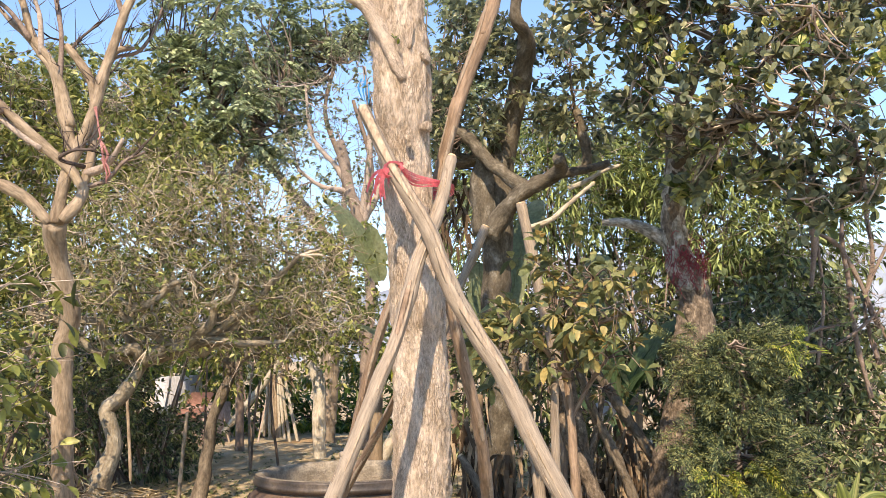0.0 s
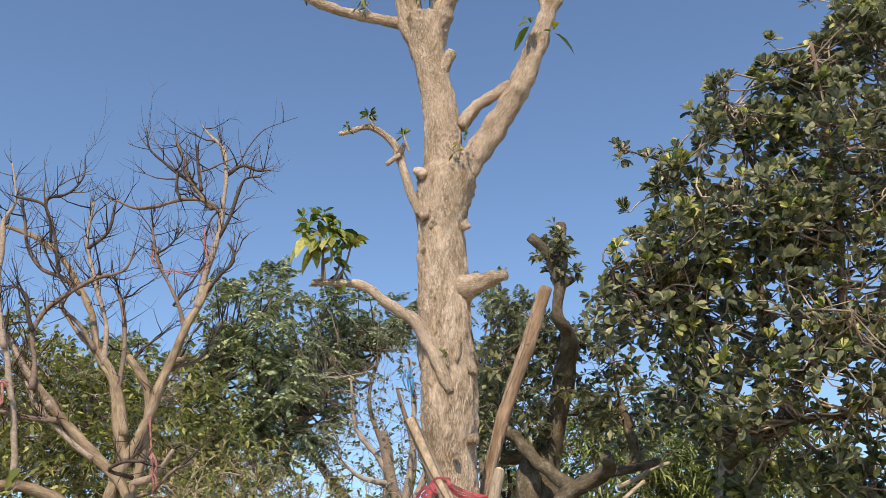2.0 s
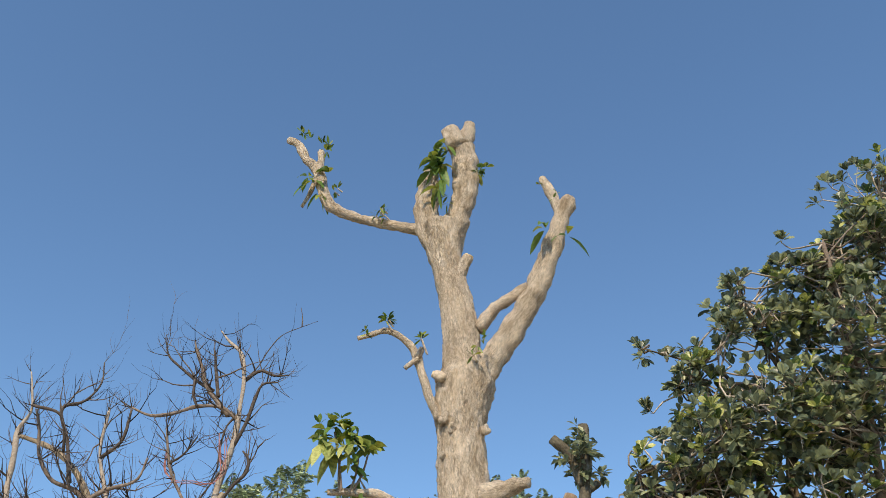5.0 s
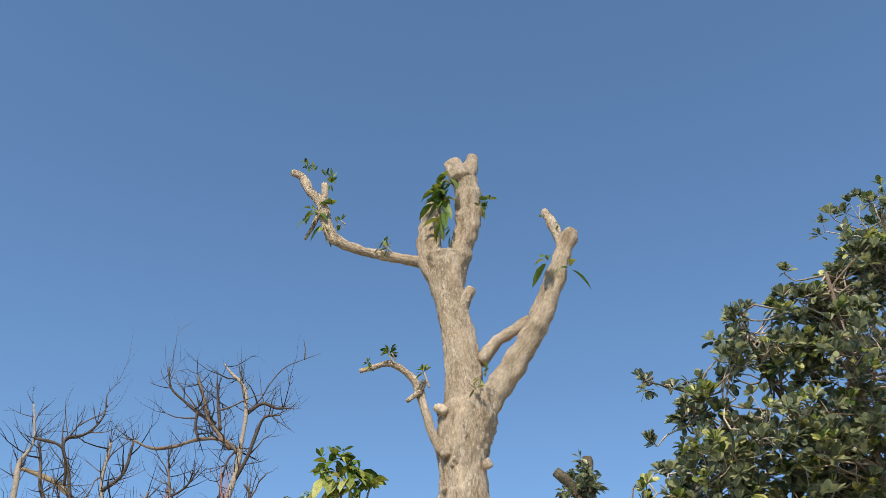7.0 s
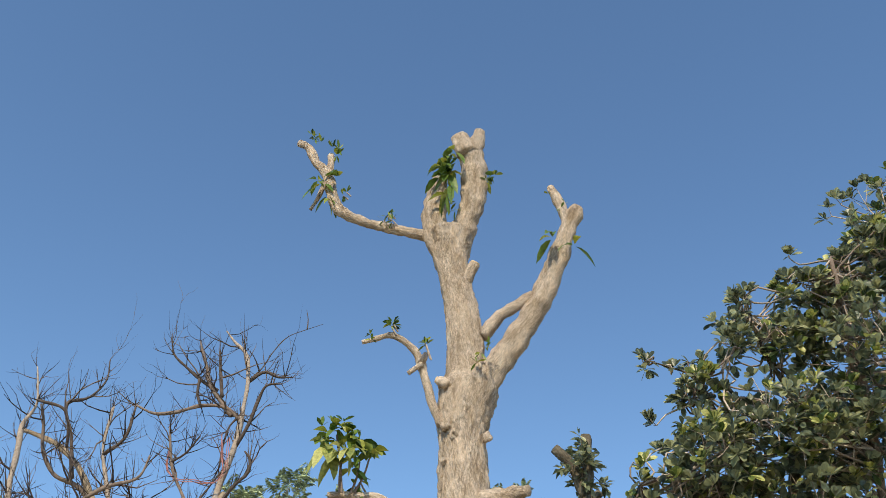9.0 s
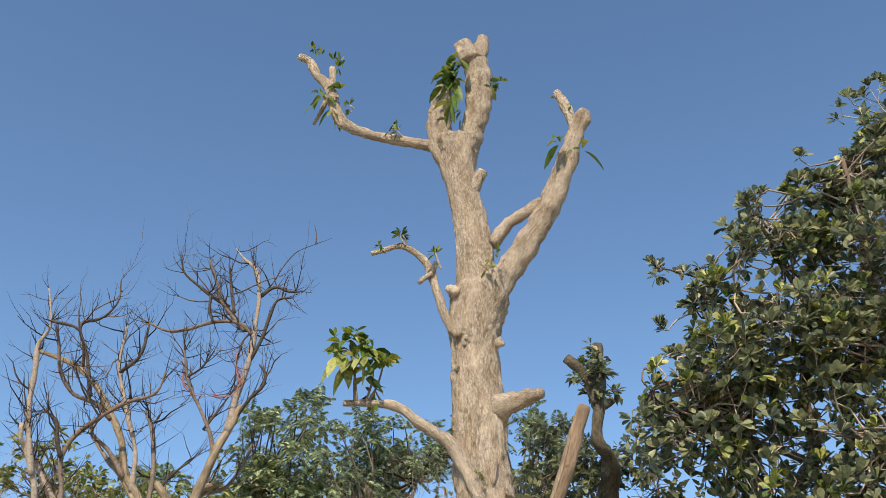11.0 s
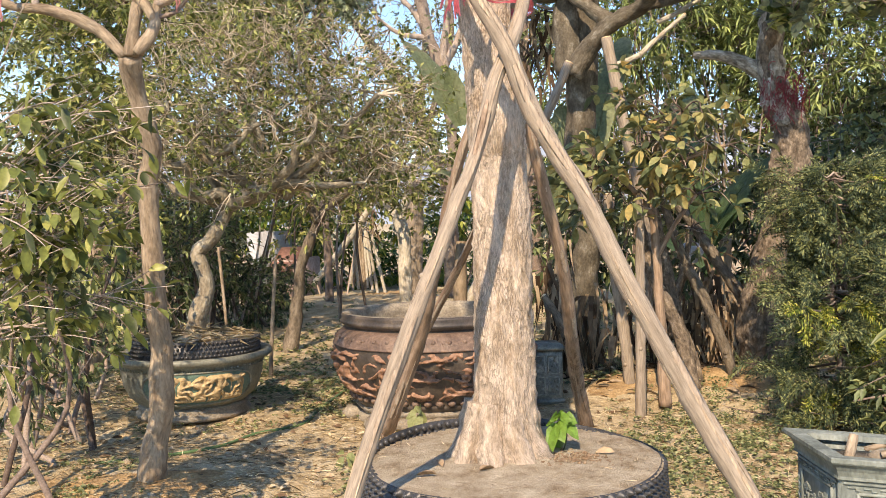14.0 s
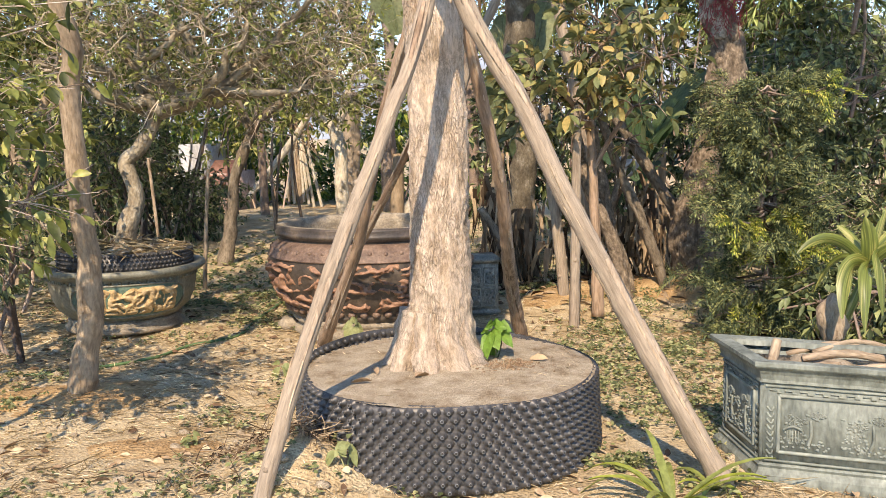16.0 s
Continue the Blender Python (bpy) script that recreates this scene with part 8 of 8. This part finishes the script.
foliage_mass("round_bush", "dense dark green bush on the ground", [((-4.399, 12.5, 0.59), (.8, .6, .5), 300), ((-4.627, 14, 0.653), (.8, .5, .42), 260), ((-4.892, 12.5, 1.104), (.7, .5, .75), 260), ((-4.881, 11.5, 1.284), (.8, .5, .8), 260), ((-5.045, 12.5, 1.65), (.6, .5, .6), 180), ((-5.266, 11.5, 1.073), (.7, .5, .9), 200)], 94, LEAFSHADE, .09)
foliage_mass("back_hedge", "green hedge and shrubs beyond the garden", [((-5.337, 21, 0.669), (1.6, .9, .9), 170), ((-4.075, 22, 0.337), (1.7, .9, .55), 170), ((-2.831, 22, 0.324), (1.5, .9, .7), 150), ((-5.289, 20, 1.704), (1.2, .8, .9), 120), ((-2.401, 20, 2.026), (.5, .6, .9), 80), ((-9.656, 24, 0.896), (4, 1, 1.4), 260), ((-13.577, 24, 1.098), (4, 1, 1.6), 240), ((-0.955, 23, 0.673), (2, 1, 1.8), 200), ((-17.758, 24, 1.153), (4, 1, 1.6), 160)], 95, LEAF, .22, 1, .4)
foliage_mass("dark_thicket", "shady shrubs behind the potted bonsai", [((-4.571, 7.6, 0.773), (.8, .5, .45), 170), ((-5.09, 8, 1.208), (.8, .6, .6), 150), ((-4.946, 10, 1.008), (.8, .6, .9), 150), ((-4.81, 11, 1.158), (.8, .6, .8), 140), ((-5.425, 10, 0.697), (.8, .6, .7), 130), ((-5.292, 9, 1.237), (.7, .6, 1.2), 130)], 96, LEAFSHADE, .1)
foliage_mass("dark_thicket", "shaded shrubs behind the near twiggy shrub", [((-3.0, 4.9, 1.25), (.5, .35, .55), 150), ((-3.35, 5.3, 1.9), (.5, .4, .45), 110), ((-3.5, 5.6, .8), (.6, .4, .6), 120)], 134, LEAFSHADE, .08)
foliage_mass("leafy_bush", "low twiggy bush with bright leaves", [((-3.631, 6.5, 1.186), (.55, .6, .8), 120), ((-3.147, 6.2, 1.54), (.45, .5, .5), 70)], 97, LEAFOLIVE, .09)


# ---- banana plants ----
def banana(at, label, blades, seed, mat=BANANASHADE):
    rng = np.random.default_rng(seed)
    t = thing("banana_plant", at, label, "plant", "banana plants")
    b = Build()
    tube(b, [(*at, .1), (at[0], at[1], at[2] + .7, .08), (at[0] + .03, at[1], at[2] + 1.3, .06)], 12, .1, rough=.15)
    part("stem", b, DEADLEAF, t, "sheathed brown stem")
    for (ax, ay, az), (bx, by_, bz), wd in blades:
        p0, p2 = np.array([ax, ay, az]), np.array([bx, by_, bz])
        p1 = (p0 + p2) / 2 + (0, 0, .25 * np.linalg.norm(p2 - p0))
        b, v = Build(), []
        n = 16
        for k in range(n + 1):
            s = k / n
            c = p0 * (1 - s) ** 2 + 2 * p1 * s * (1 - s) + p2 * s * s
            tan = unit(2 * (p1 - p0) * (1 - s) + 2 * (p2 - p1) * s)
            sd = unit(np.cross(tan, (0, -.5, 1)))
            w = wd * math.sin(math.pi * (.06 + .92 * s)) ** .55
            tear = .85 + .3 * rng.random()
            v += [c - sd * w * tear + (0, 0, .12 * w), c - sd * w * .5 + (0, 0, .1 * w), c, c + sd * w * .5 + (0, 0, .1 * w), c + sd * w * tear - (0, 0, .1 * w)]
        b.add(v, [(5 * k + j, 5 * k + j + 1, 5 * k + j + 6, 5 * k + j + 5) for k in range(n) for j in range(4)])
        tube(b, [(*p0, .012), (*((p0 + p2) / 2 + (0, 0, .12 * np.linalg.norm(p2 - p0))), .01), (*p2, .004)], 5, .1)
        part("blade", b, mat, t)


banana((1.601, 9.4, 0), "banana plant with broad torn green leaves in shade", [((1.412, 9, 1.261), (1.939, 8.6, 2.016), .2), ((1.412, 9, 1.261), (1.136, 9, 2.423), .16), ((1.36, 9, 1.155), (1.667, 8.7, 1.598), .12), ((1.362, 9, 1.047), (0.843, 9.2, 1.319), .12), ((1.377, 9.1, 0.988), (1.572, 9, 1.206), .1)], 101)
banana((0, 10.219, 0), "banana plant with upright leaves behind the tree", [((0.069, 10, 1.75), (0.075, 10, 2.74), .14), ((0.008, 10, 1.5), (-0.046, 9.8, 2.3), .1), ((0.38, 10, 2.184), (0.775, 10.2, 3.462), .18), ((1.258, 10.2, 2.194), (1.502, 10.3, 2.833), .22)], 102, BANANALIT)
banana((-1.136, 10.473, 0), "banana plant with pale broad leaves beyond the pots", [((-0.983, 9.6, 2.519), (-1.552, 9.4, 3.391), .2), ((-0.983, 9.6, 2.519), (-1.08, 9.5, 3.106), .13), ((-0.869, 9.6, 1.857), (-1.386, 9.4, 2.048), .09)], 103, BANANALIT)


def dead_fronds(label, spots, seed, n, ln, flat=False):
    rng = np.random.default_rng(seed)
    b = Build()
    for p in spots:
        for _ in range(n):
            q = np.array(p) + rng.normal(0, .12, 3)
            e = q + np.array([rng.normal(0, .12), rng.normal(0, .1), -ln * rng.uniform(.5, 1.1)])
            if flat:
                q = np.r_[q[:2], max(.03, q[2] * .12)]
                e = q + np.r_[rng.normal(0, ln, 2), rng.uniform(-.03, .12)]
            m = (q + e) / 2 + rng.normal(0, .08, 3)
            w = rng.uniform(.008, .026)
            v = []
            for k in range(7):
                s = k / 6
                c = q * (1 - s) ** 2 + 2 * m * s * (1 - s) + e * s * s
                a = rng.uniform(-.4, .4) + s * 2
                v += [c - np.array([math.cos(a), math.sin(a), 0]) * w * (1.1 - s * .7), c + np.array([math.cos(a), math.sin(a), 0]) * w * (1.1 - s * .7)]
            b.add(v, [(2 * k, 2 * k + 1, 2 * k + 3, 2 * k + 2) for k in range(6)])
    tagged(part("dead_fronds", b, DEADLEAF, None), label, "dead leaves", kind="stuff")


dead_fronds("dry brown banana leaves hanging round the stems", [(-0.083, 8.6, 1.031), (0.02, 8.6, 0.874), (1.304, 8.6, 1.016), (1.511, 8.6, 0.756), (1.258, 8.6, 0.551), (1.08, 8.6, 0.448), (0.331, 8.6, 0.767), (1.413, 8.6, 0.445), (0.744, 8.6, 0.659), (-0.035, 8.6, 0.56), (1.614, 8.6, 0.652), (1.102, 8.6, 0.812), (1.206, 8.6, 0.707), (1.385, 8.6, 0.654), (1.49, 8.6, 0.445), (1.183, 8.6, 0.395), (0.641, 8.6, 0.503), (0.434, 8.6, 0.504), (0.148, 8.6, 0.664), (1.313, 8.6, 0.289)], 111, 15, .7)
dead_fronds("dry straw-coloured leaves hanging in the branches", [(-0.158, 9.4, 3.444), (-0.128, 9.4, 3.205), (-0.187, 9.4, 3.087), (-0.099, 9.4, 3.324)], 112, 14, .5)
rng_f = np.random.default_rng(113)
b = Build()
for x, y, z in [(-0.034, 8.4, 0.324), (0.425, 8.4, 0.322), (0.982, 8.4, 0.268), (1.385, 8.4, 0.215), (1.686, 8.4, 0.162), (1.134, 8.4, 0.164), (0.629, 8.4, 0.218), (1.533, 8.4, 0.317), (0.222, 8.4, 0.271)]:
    xy = np.c_[rng_f.normal(x, .22, 24), rng_f.normal(y - .1, .3, 24)]
    leaves(b, np.c_[xy, [ground_height(u, v) + .02 for u, v in xy]], np.c_[rng_f.normal(0, 1, (24, 2)), rng_f.uniform(0, .3, 24)], rng_f.uniform(.06, .2, 24), rng_f.uniform(.03, .05, 24), .3, .8, True)
tagged(part("fallen_fronds", b, DEADLEAF, None), "dry curled leaves lying at the foot of the trunks", "dead leaves", kind="stuff")


# ---- things far behind on the left ----
def make_tripod():
    t = thing("pole_stack", (-3.729, 17, 1.451), "stack of pale stakes leaning together in a bundle", "stakes")
    for x0, x1, yt, yb in ((513, 520, 255, 360), (522, 527, 250, 362), (531, 536, 250, 358), (535, 553, 245, 368), (541, 567, 245, 372), (527, 506, 248, 350), (533, 544, 250, 362), (518, 511, 255, 356), (526, 532, 248, 360)):
        b = Build()
        a, c = pt0(x0, yt), pt0(x1, yb)
        tube(b, [(*c, .032), (*((np.array(a) + c) / 2), .03), (*a, .024)], 8, .3, rough=.2)
        part("stake", b, PALE if x0 % 2 else LBARK, t)


def pt0(px, py):
    """A place among the far stakes, from its steps across and down."""
    ox, oy, oz = (-3.747, 17, 0.926)
    return np.array([ox + (px - 530) * .01047, oy + (px - 530) * .003, max(.0, oz - (py - 300) * .01065)])


make_tripod()
dead_fronds("dry brown fronds capping the stack of stakes", [(-3.859, 16.9, 1.61), (-3.644, 16.9, 1.71), (-3.49, 16.9, 1.552), (-3.749, 16.9, 1.743)], 114, 16, .3)
for pts, label in (([(-4.448, 16, 0.472, 0.05), (-4.022, 16, 0.966, 0.06), (-3.493, 16, 1.65, 0.059), (-3.177, 16, 2.133, 0.049)], "long stake propped against the stack"), ([(-0.955, 11.5, 0.881, 0.07), (-1.176, 11.5, 0.459, 0.071), (-1.361, 11.5, 0.174, 0.071)], "rough stake behind the round pot"), ([(-2.925, 9, -0.263, 0.023), (-2.875, 9, 0.536, 0.02), (-2.82, 9, 1.206, 0.017)], "thin straight cane standing in the earth"), ([(-3.596, 9.6, 0.474, 0.018), (-3.63, 9.6, 0.956, 0.018), (-3.659, 9.6, 1.313, 0.018)], "thin straight cane standing in the earth")):
    pole(label, pts, PALE if pts[0][3] > .045 else LBARK, 8, name="stake", group="slim stakes", cut=False)
pole("thick sawn post standing in the garden", [(-2.76, 16.5, -0.095, 0.165), (-2.719, 16.5, 0.625, 0.164), (-2.663, 16.5, 1.54, 0.163), (-2.642, 16.5, 2.292, 0.152)], POLE, 14, name="post", group="")


def make_house():
    x, y, _ = (-5.854, 17.2, 1.267)
    t = thing("small_house", (x, y, 0), "small white-walled house with a red roof beyond the trees", "house")
    b = Build()
    block(b, Matrix.Translation((x - .12, y + 1, 0)), (.3, 2, 1.42), .02)
    part("wall", b, WHITE, t)
    b = Build()
    block(b, Matrix.Translation((x + .36, y + 1.3, 0)), (.4, 2, .85), .02)
    part("wall", b, PINKWALL, t, "faded pink side wall")
    b = Build()
    block(b, Matrix.Translation((x + .36, y + .5, .82)) @ pose(0, 0, 0, 25, 0, 0), (.46, 1.0, .08), .02)
    part("roof", b, ROOF, t, "red tiled roof")


make_house()


def make_hose():
    pts = [(-2.956, 5.644, 0.02), (-2.639, 5.829, 0.02), (-2.307, 6.132, 0.02), (-2.18, 6.553, 0.02), (-1.956, 6.776, 0.02), (-1.946, 7.357, 0.02), (-1.967, 8.382, 0.02)]
    b = Build()
    tube(b, [(x, y, ground_height(x, y) + .008, .011) for x, y, z in pts], 8, .05)
    tagged(part("garden_hose", b, HOSE, None), "green garden hose lying on the earth", "hose")


make_hose()


def strap_clump(at, label, n, seed, size):
    rng = np.random.default_rng(seed)
    t = thing("strap_grass", at, label, "plant", "strap-leaved clumps")
    for i in range(n):
        a, ln, dr = rng.uniform(0, 6.28), size * rng.uniform(.7, 1.2), rng.uniform(.4, .9)
        b, v = Build(), []
        for k in range(9):
            s = k / 8
            c = np.array(at) + np.array([math.cos(a), math.sin(a), 0]) * ln * s * .7 + np.array([0, 0, 1]) * (ln * .8 * s - dr * ln * s * s)
            wd, sd = .017 * math.sin(math.pi * (.15 + .84 * s)) ** .7, np.array([-math.sin(a), math.cos(a), 0])
            v += [c - sd * wd, c + (0, 0, -.006), c + sd * wd]
        b.add(v, [(3 * k + j, 3 * k + j + 1, 3 * k + j + 4, 3 * k + j + 3) for k in range(8) for j in range(2)])
        part("blade", b, LEAFOLIVE if i % 3 else LEAFYELLOW, t)


strap_clump((0.749, 3.76, 0), "clump of arching green strap leaves on the ground", 22, 5, .5)
strap_clump((0.949, 3.967, 0), "clump of arching green strap leaves beside the pot", 8, 6, .25)
b = Build()
for dx, dz in ((0, 0), (.05, -.05), (-.04, .03), (.02, .08)):
    tube(b, [(-1.5 + dx, 12.4, 5.6 + dz, .008), (-1.52 + dx * 1.6, 12.38, 5.48 + dz, .014), (-1.49 + dx, 12.4, 5.3 + dz, .006)], 5, .05, rough=.5, grain=20)
tagged(part("blue_rag", b, BLUE, None), "bright blue plastic bag caught in the branches", "bag")
b = Build()
x, y, z = (1.2, 8.6, 1.222)
lump(b, (x, y, z), (.08, .06, .1), 9, 7, .6, 12)
tagged(part("white_bag", b, WHITE, None), "crumpled white plastic bag caught among the plants", "bag")

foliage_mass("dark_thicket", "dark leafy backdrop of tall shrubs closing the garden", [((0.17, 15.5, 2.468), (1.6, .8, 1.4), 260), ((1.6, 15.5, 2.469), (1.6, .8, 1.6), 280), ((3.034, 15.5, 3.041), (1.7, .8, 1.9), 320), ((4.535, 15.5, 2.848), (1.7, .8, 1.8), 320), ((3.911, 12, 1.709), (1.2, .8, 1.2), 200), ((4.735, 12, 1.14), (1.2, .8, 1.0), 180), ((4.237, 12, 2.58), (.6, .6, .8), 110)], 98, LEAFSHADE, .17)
foliage_mass("back_hedge", "green trees closing the garden behind the pots", [((-8.671, 19, 2.648), (3.0, 1, 2.4), 480), ((-6.121, 19, 2.648), (2.2, 1, 1.5), 300), ((-11.62, 19, 2.648), (3.0, 1, 2.6), 340), ((-11.975, 23, 2.274), (3.5, 1, 2.4), 420), ((-8.718, 23, 1.991), (3.5, 1, 2.0), 420), ((-15.557, 23, 2.27), (3.5, 1, 2.6), 300), ((-2.277, 20, 1.712), (1.6, .9, .9), 140), ((-4.311, 18, 2.597), (.9, .8, .9), 90)], 99, LEAF, .2)

# haze painted as a plain pale blue colour, for the added ridge
HAZERIDGE = material("far_haze", [(0.259, 0.302, 0.36), (0.288, 0.331, 0.392)], (.004, .004, .004), 0, .02, 1.0, .0)


def make_haze_ridge():
    """A low ridge added all along the horizon beyond the trees to dim the bright sky; haze is its colour."""
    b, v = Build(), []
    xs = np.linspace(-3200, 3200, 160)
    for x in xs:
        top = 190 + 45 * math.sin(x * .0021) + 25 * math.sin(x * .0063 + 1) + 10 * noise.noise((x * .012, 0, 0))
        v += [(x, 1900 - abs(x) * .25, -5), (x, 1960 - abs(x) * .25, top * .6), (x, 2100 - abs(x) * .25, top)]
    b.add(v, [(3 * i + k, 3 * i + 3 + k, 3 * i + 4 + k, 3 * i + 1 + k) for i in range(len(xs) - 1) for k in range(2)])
    tagged(part("backdrop", b, HAZERIDGE, None), "added pale blue ridge standing in for hazy horizon sky", "hills", kind="structure")


make_haze_ridge()
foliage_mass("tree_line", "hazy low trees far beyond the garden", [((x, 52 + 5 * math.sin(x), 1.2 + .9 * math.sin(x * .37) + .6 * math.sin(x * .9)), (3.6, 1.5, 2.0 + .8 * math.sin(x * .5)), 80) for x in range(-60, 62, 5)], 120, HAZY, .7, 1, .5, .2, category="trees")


def make_vines():
    rng = np.random.default_rng(131)
    t = thing("climbing_vine", (2.94, 7.662, 0), "thin bare climbing vines hanging over the thicket", "vine")
    stem_lines = []
    stem_lines.append([(3.526, 8.6, 3.755, 0.016), (3.555, 8.6, 3.323, 0.021), (3.452, 8.6, 2.844, 0.021), (3.491, 8.6, 2.32, 0.026), (3.524, 8.6, 1.803, 0.026), (3.621, 8.6, 1.295, 0.026)])
    stem_lines.append([(3.909, 8.7, 3.504, 0.016), (3.738, 8.7, 3.072, 0.021), (3.763, 8.7, 2.591, 0.021), (3.659, 8.7, 2.117, 0.021), (3.757, 8.7, 1.598, 0.026)])
    stem_lines.append([(3.168, 8.6, 2.845, 0.016), (3.369, 8.6, 2.739, 0.021), (3.558, 8.6, 2.424, 0.021), (3.735, 8.6, 1.957, 0.026), (3.919, 8.6, 1.651, 0.026)])
    stem_lines.append([(3.257, 8.5, 3.305, 0.016), (3.19, 8.5, 2.779, 0.016), (3.212, 8.5, 2.209, 0.015), (3.122, 8.5, 1.599, 0.02)])
    stem_lines.append([(2.976, 8.5, 1.699, 0.015), (3.23, 8.5, 1.75, 0.015), (3.488, 8.5, 1.903, 0.015), (3.74, 8.5, 2.107, 0.015)])
    stem_lines.append([(3.94, 8.6, 2.843, 0.016), (3.711, 8.6, 2.423, 0.016), (3.597, 8.6, 2.216, 0.016), (3.444, 8.6, 2.216, 0.01)])
    stem_lines.append([(3.151, 8.4, 3.444, 0.026), (3.105, 8.4, 3.025, 0.031), (3.118, 8.4, 2.663, 0.031), (3.07, 8.4, 2.305, 0.02)])
    stem_lines.append([(2.729, 8.4, 1.4, 0.015), (2.937, 8.4, 1.599, 0.015), (3.05, 8.4, 1.9, 0.015), (3.301, 8.4, 1.95, 0.01)])
    for pts in stem_lines:
        b = Build()
        tube(b, pts, 6, .08, rough=.4, grain=12)
        stem = part("stem", b, DARKTWIG, t)
        b, tips = Build(), []
        limb_twigs(b, pts, rng, tips, 9, .3, .005, 1, .1, .1)
        part("twig_growth", b, DARKTWIG, stem, "fine vine shoots", kind="stuff")
        b = Build()
        for p, w in tips[::4]:
            rosette(b, p, 2, .07, rng, w + (0, 0, -.4), .5, .5)
        part("foliage", b, LEAFSHADE, stem, kind="stuff")


make_vines()

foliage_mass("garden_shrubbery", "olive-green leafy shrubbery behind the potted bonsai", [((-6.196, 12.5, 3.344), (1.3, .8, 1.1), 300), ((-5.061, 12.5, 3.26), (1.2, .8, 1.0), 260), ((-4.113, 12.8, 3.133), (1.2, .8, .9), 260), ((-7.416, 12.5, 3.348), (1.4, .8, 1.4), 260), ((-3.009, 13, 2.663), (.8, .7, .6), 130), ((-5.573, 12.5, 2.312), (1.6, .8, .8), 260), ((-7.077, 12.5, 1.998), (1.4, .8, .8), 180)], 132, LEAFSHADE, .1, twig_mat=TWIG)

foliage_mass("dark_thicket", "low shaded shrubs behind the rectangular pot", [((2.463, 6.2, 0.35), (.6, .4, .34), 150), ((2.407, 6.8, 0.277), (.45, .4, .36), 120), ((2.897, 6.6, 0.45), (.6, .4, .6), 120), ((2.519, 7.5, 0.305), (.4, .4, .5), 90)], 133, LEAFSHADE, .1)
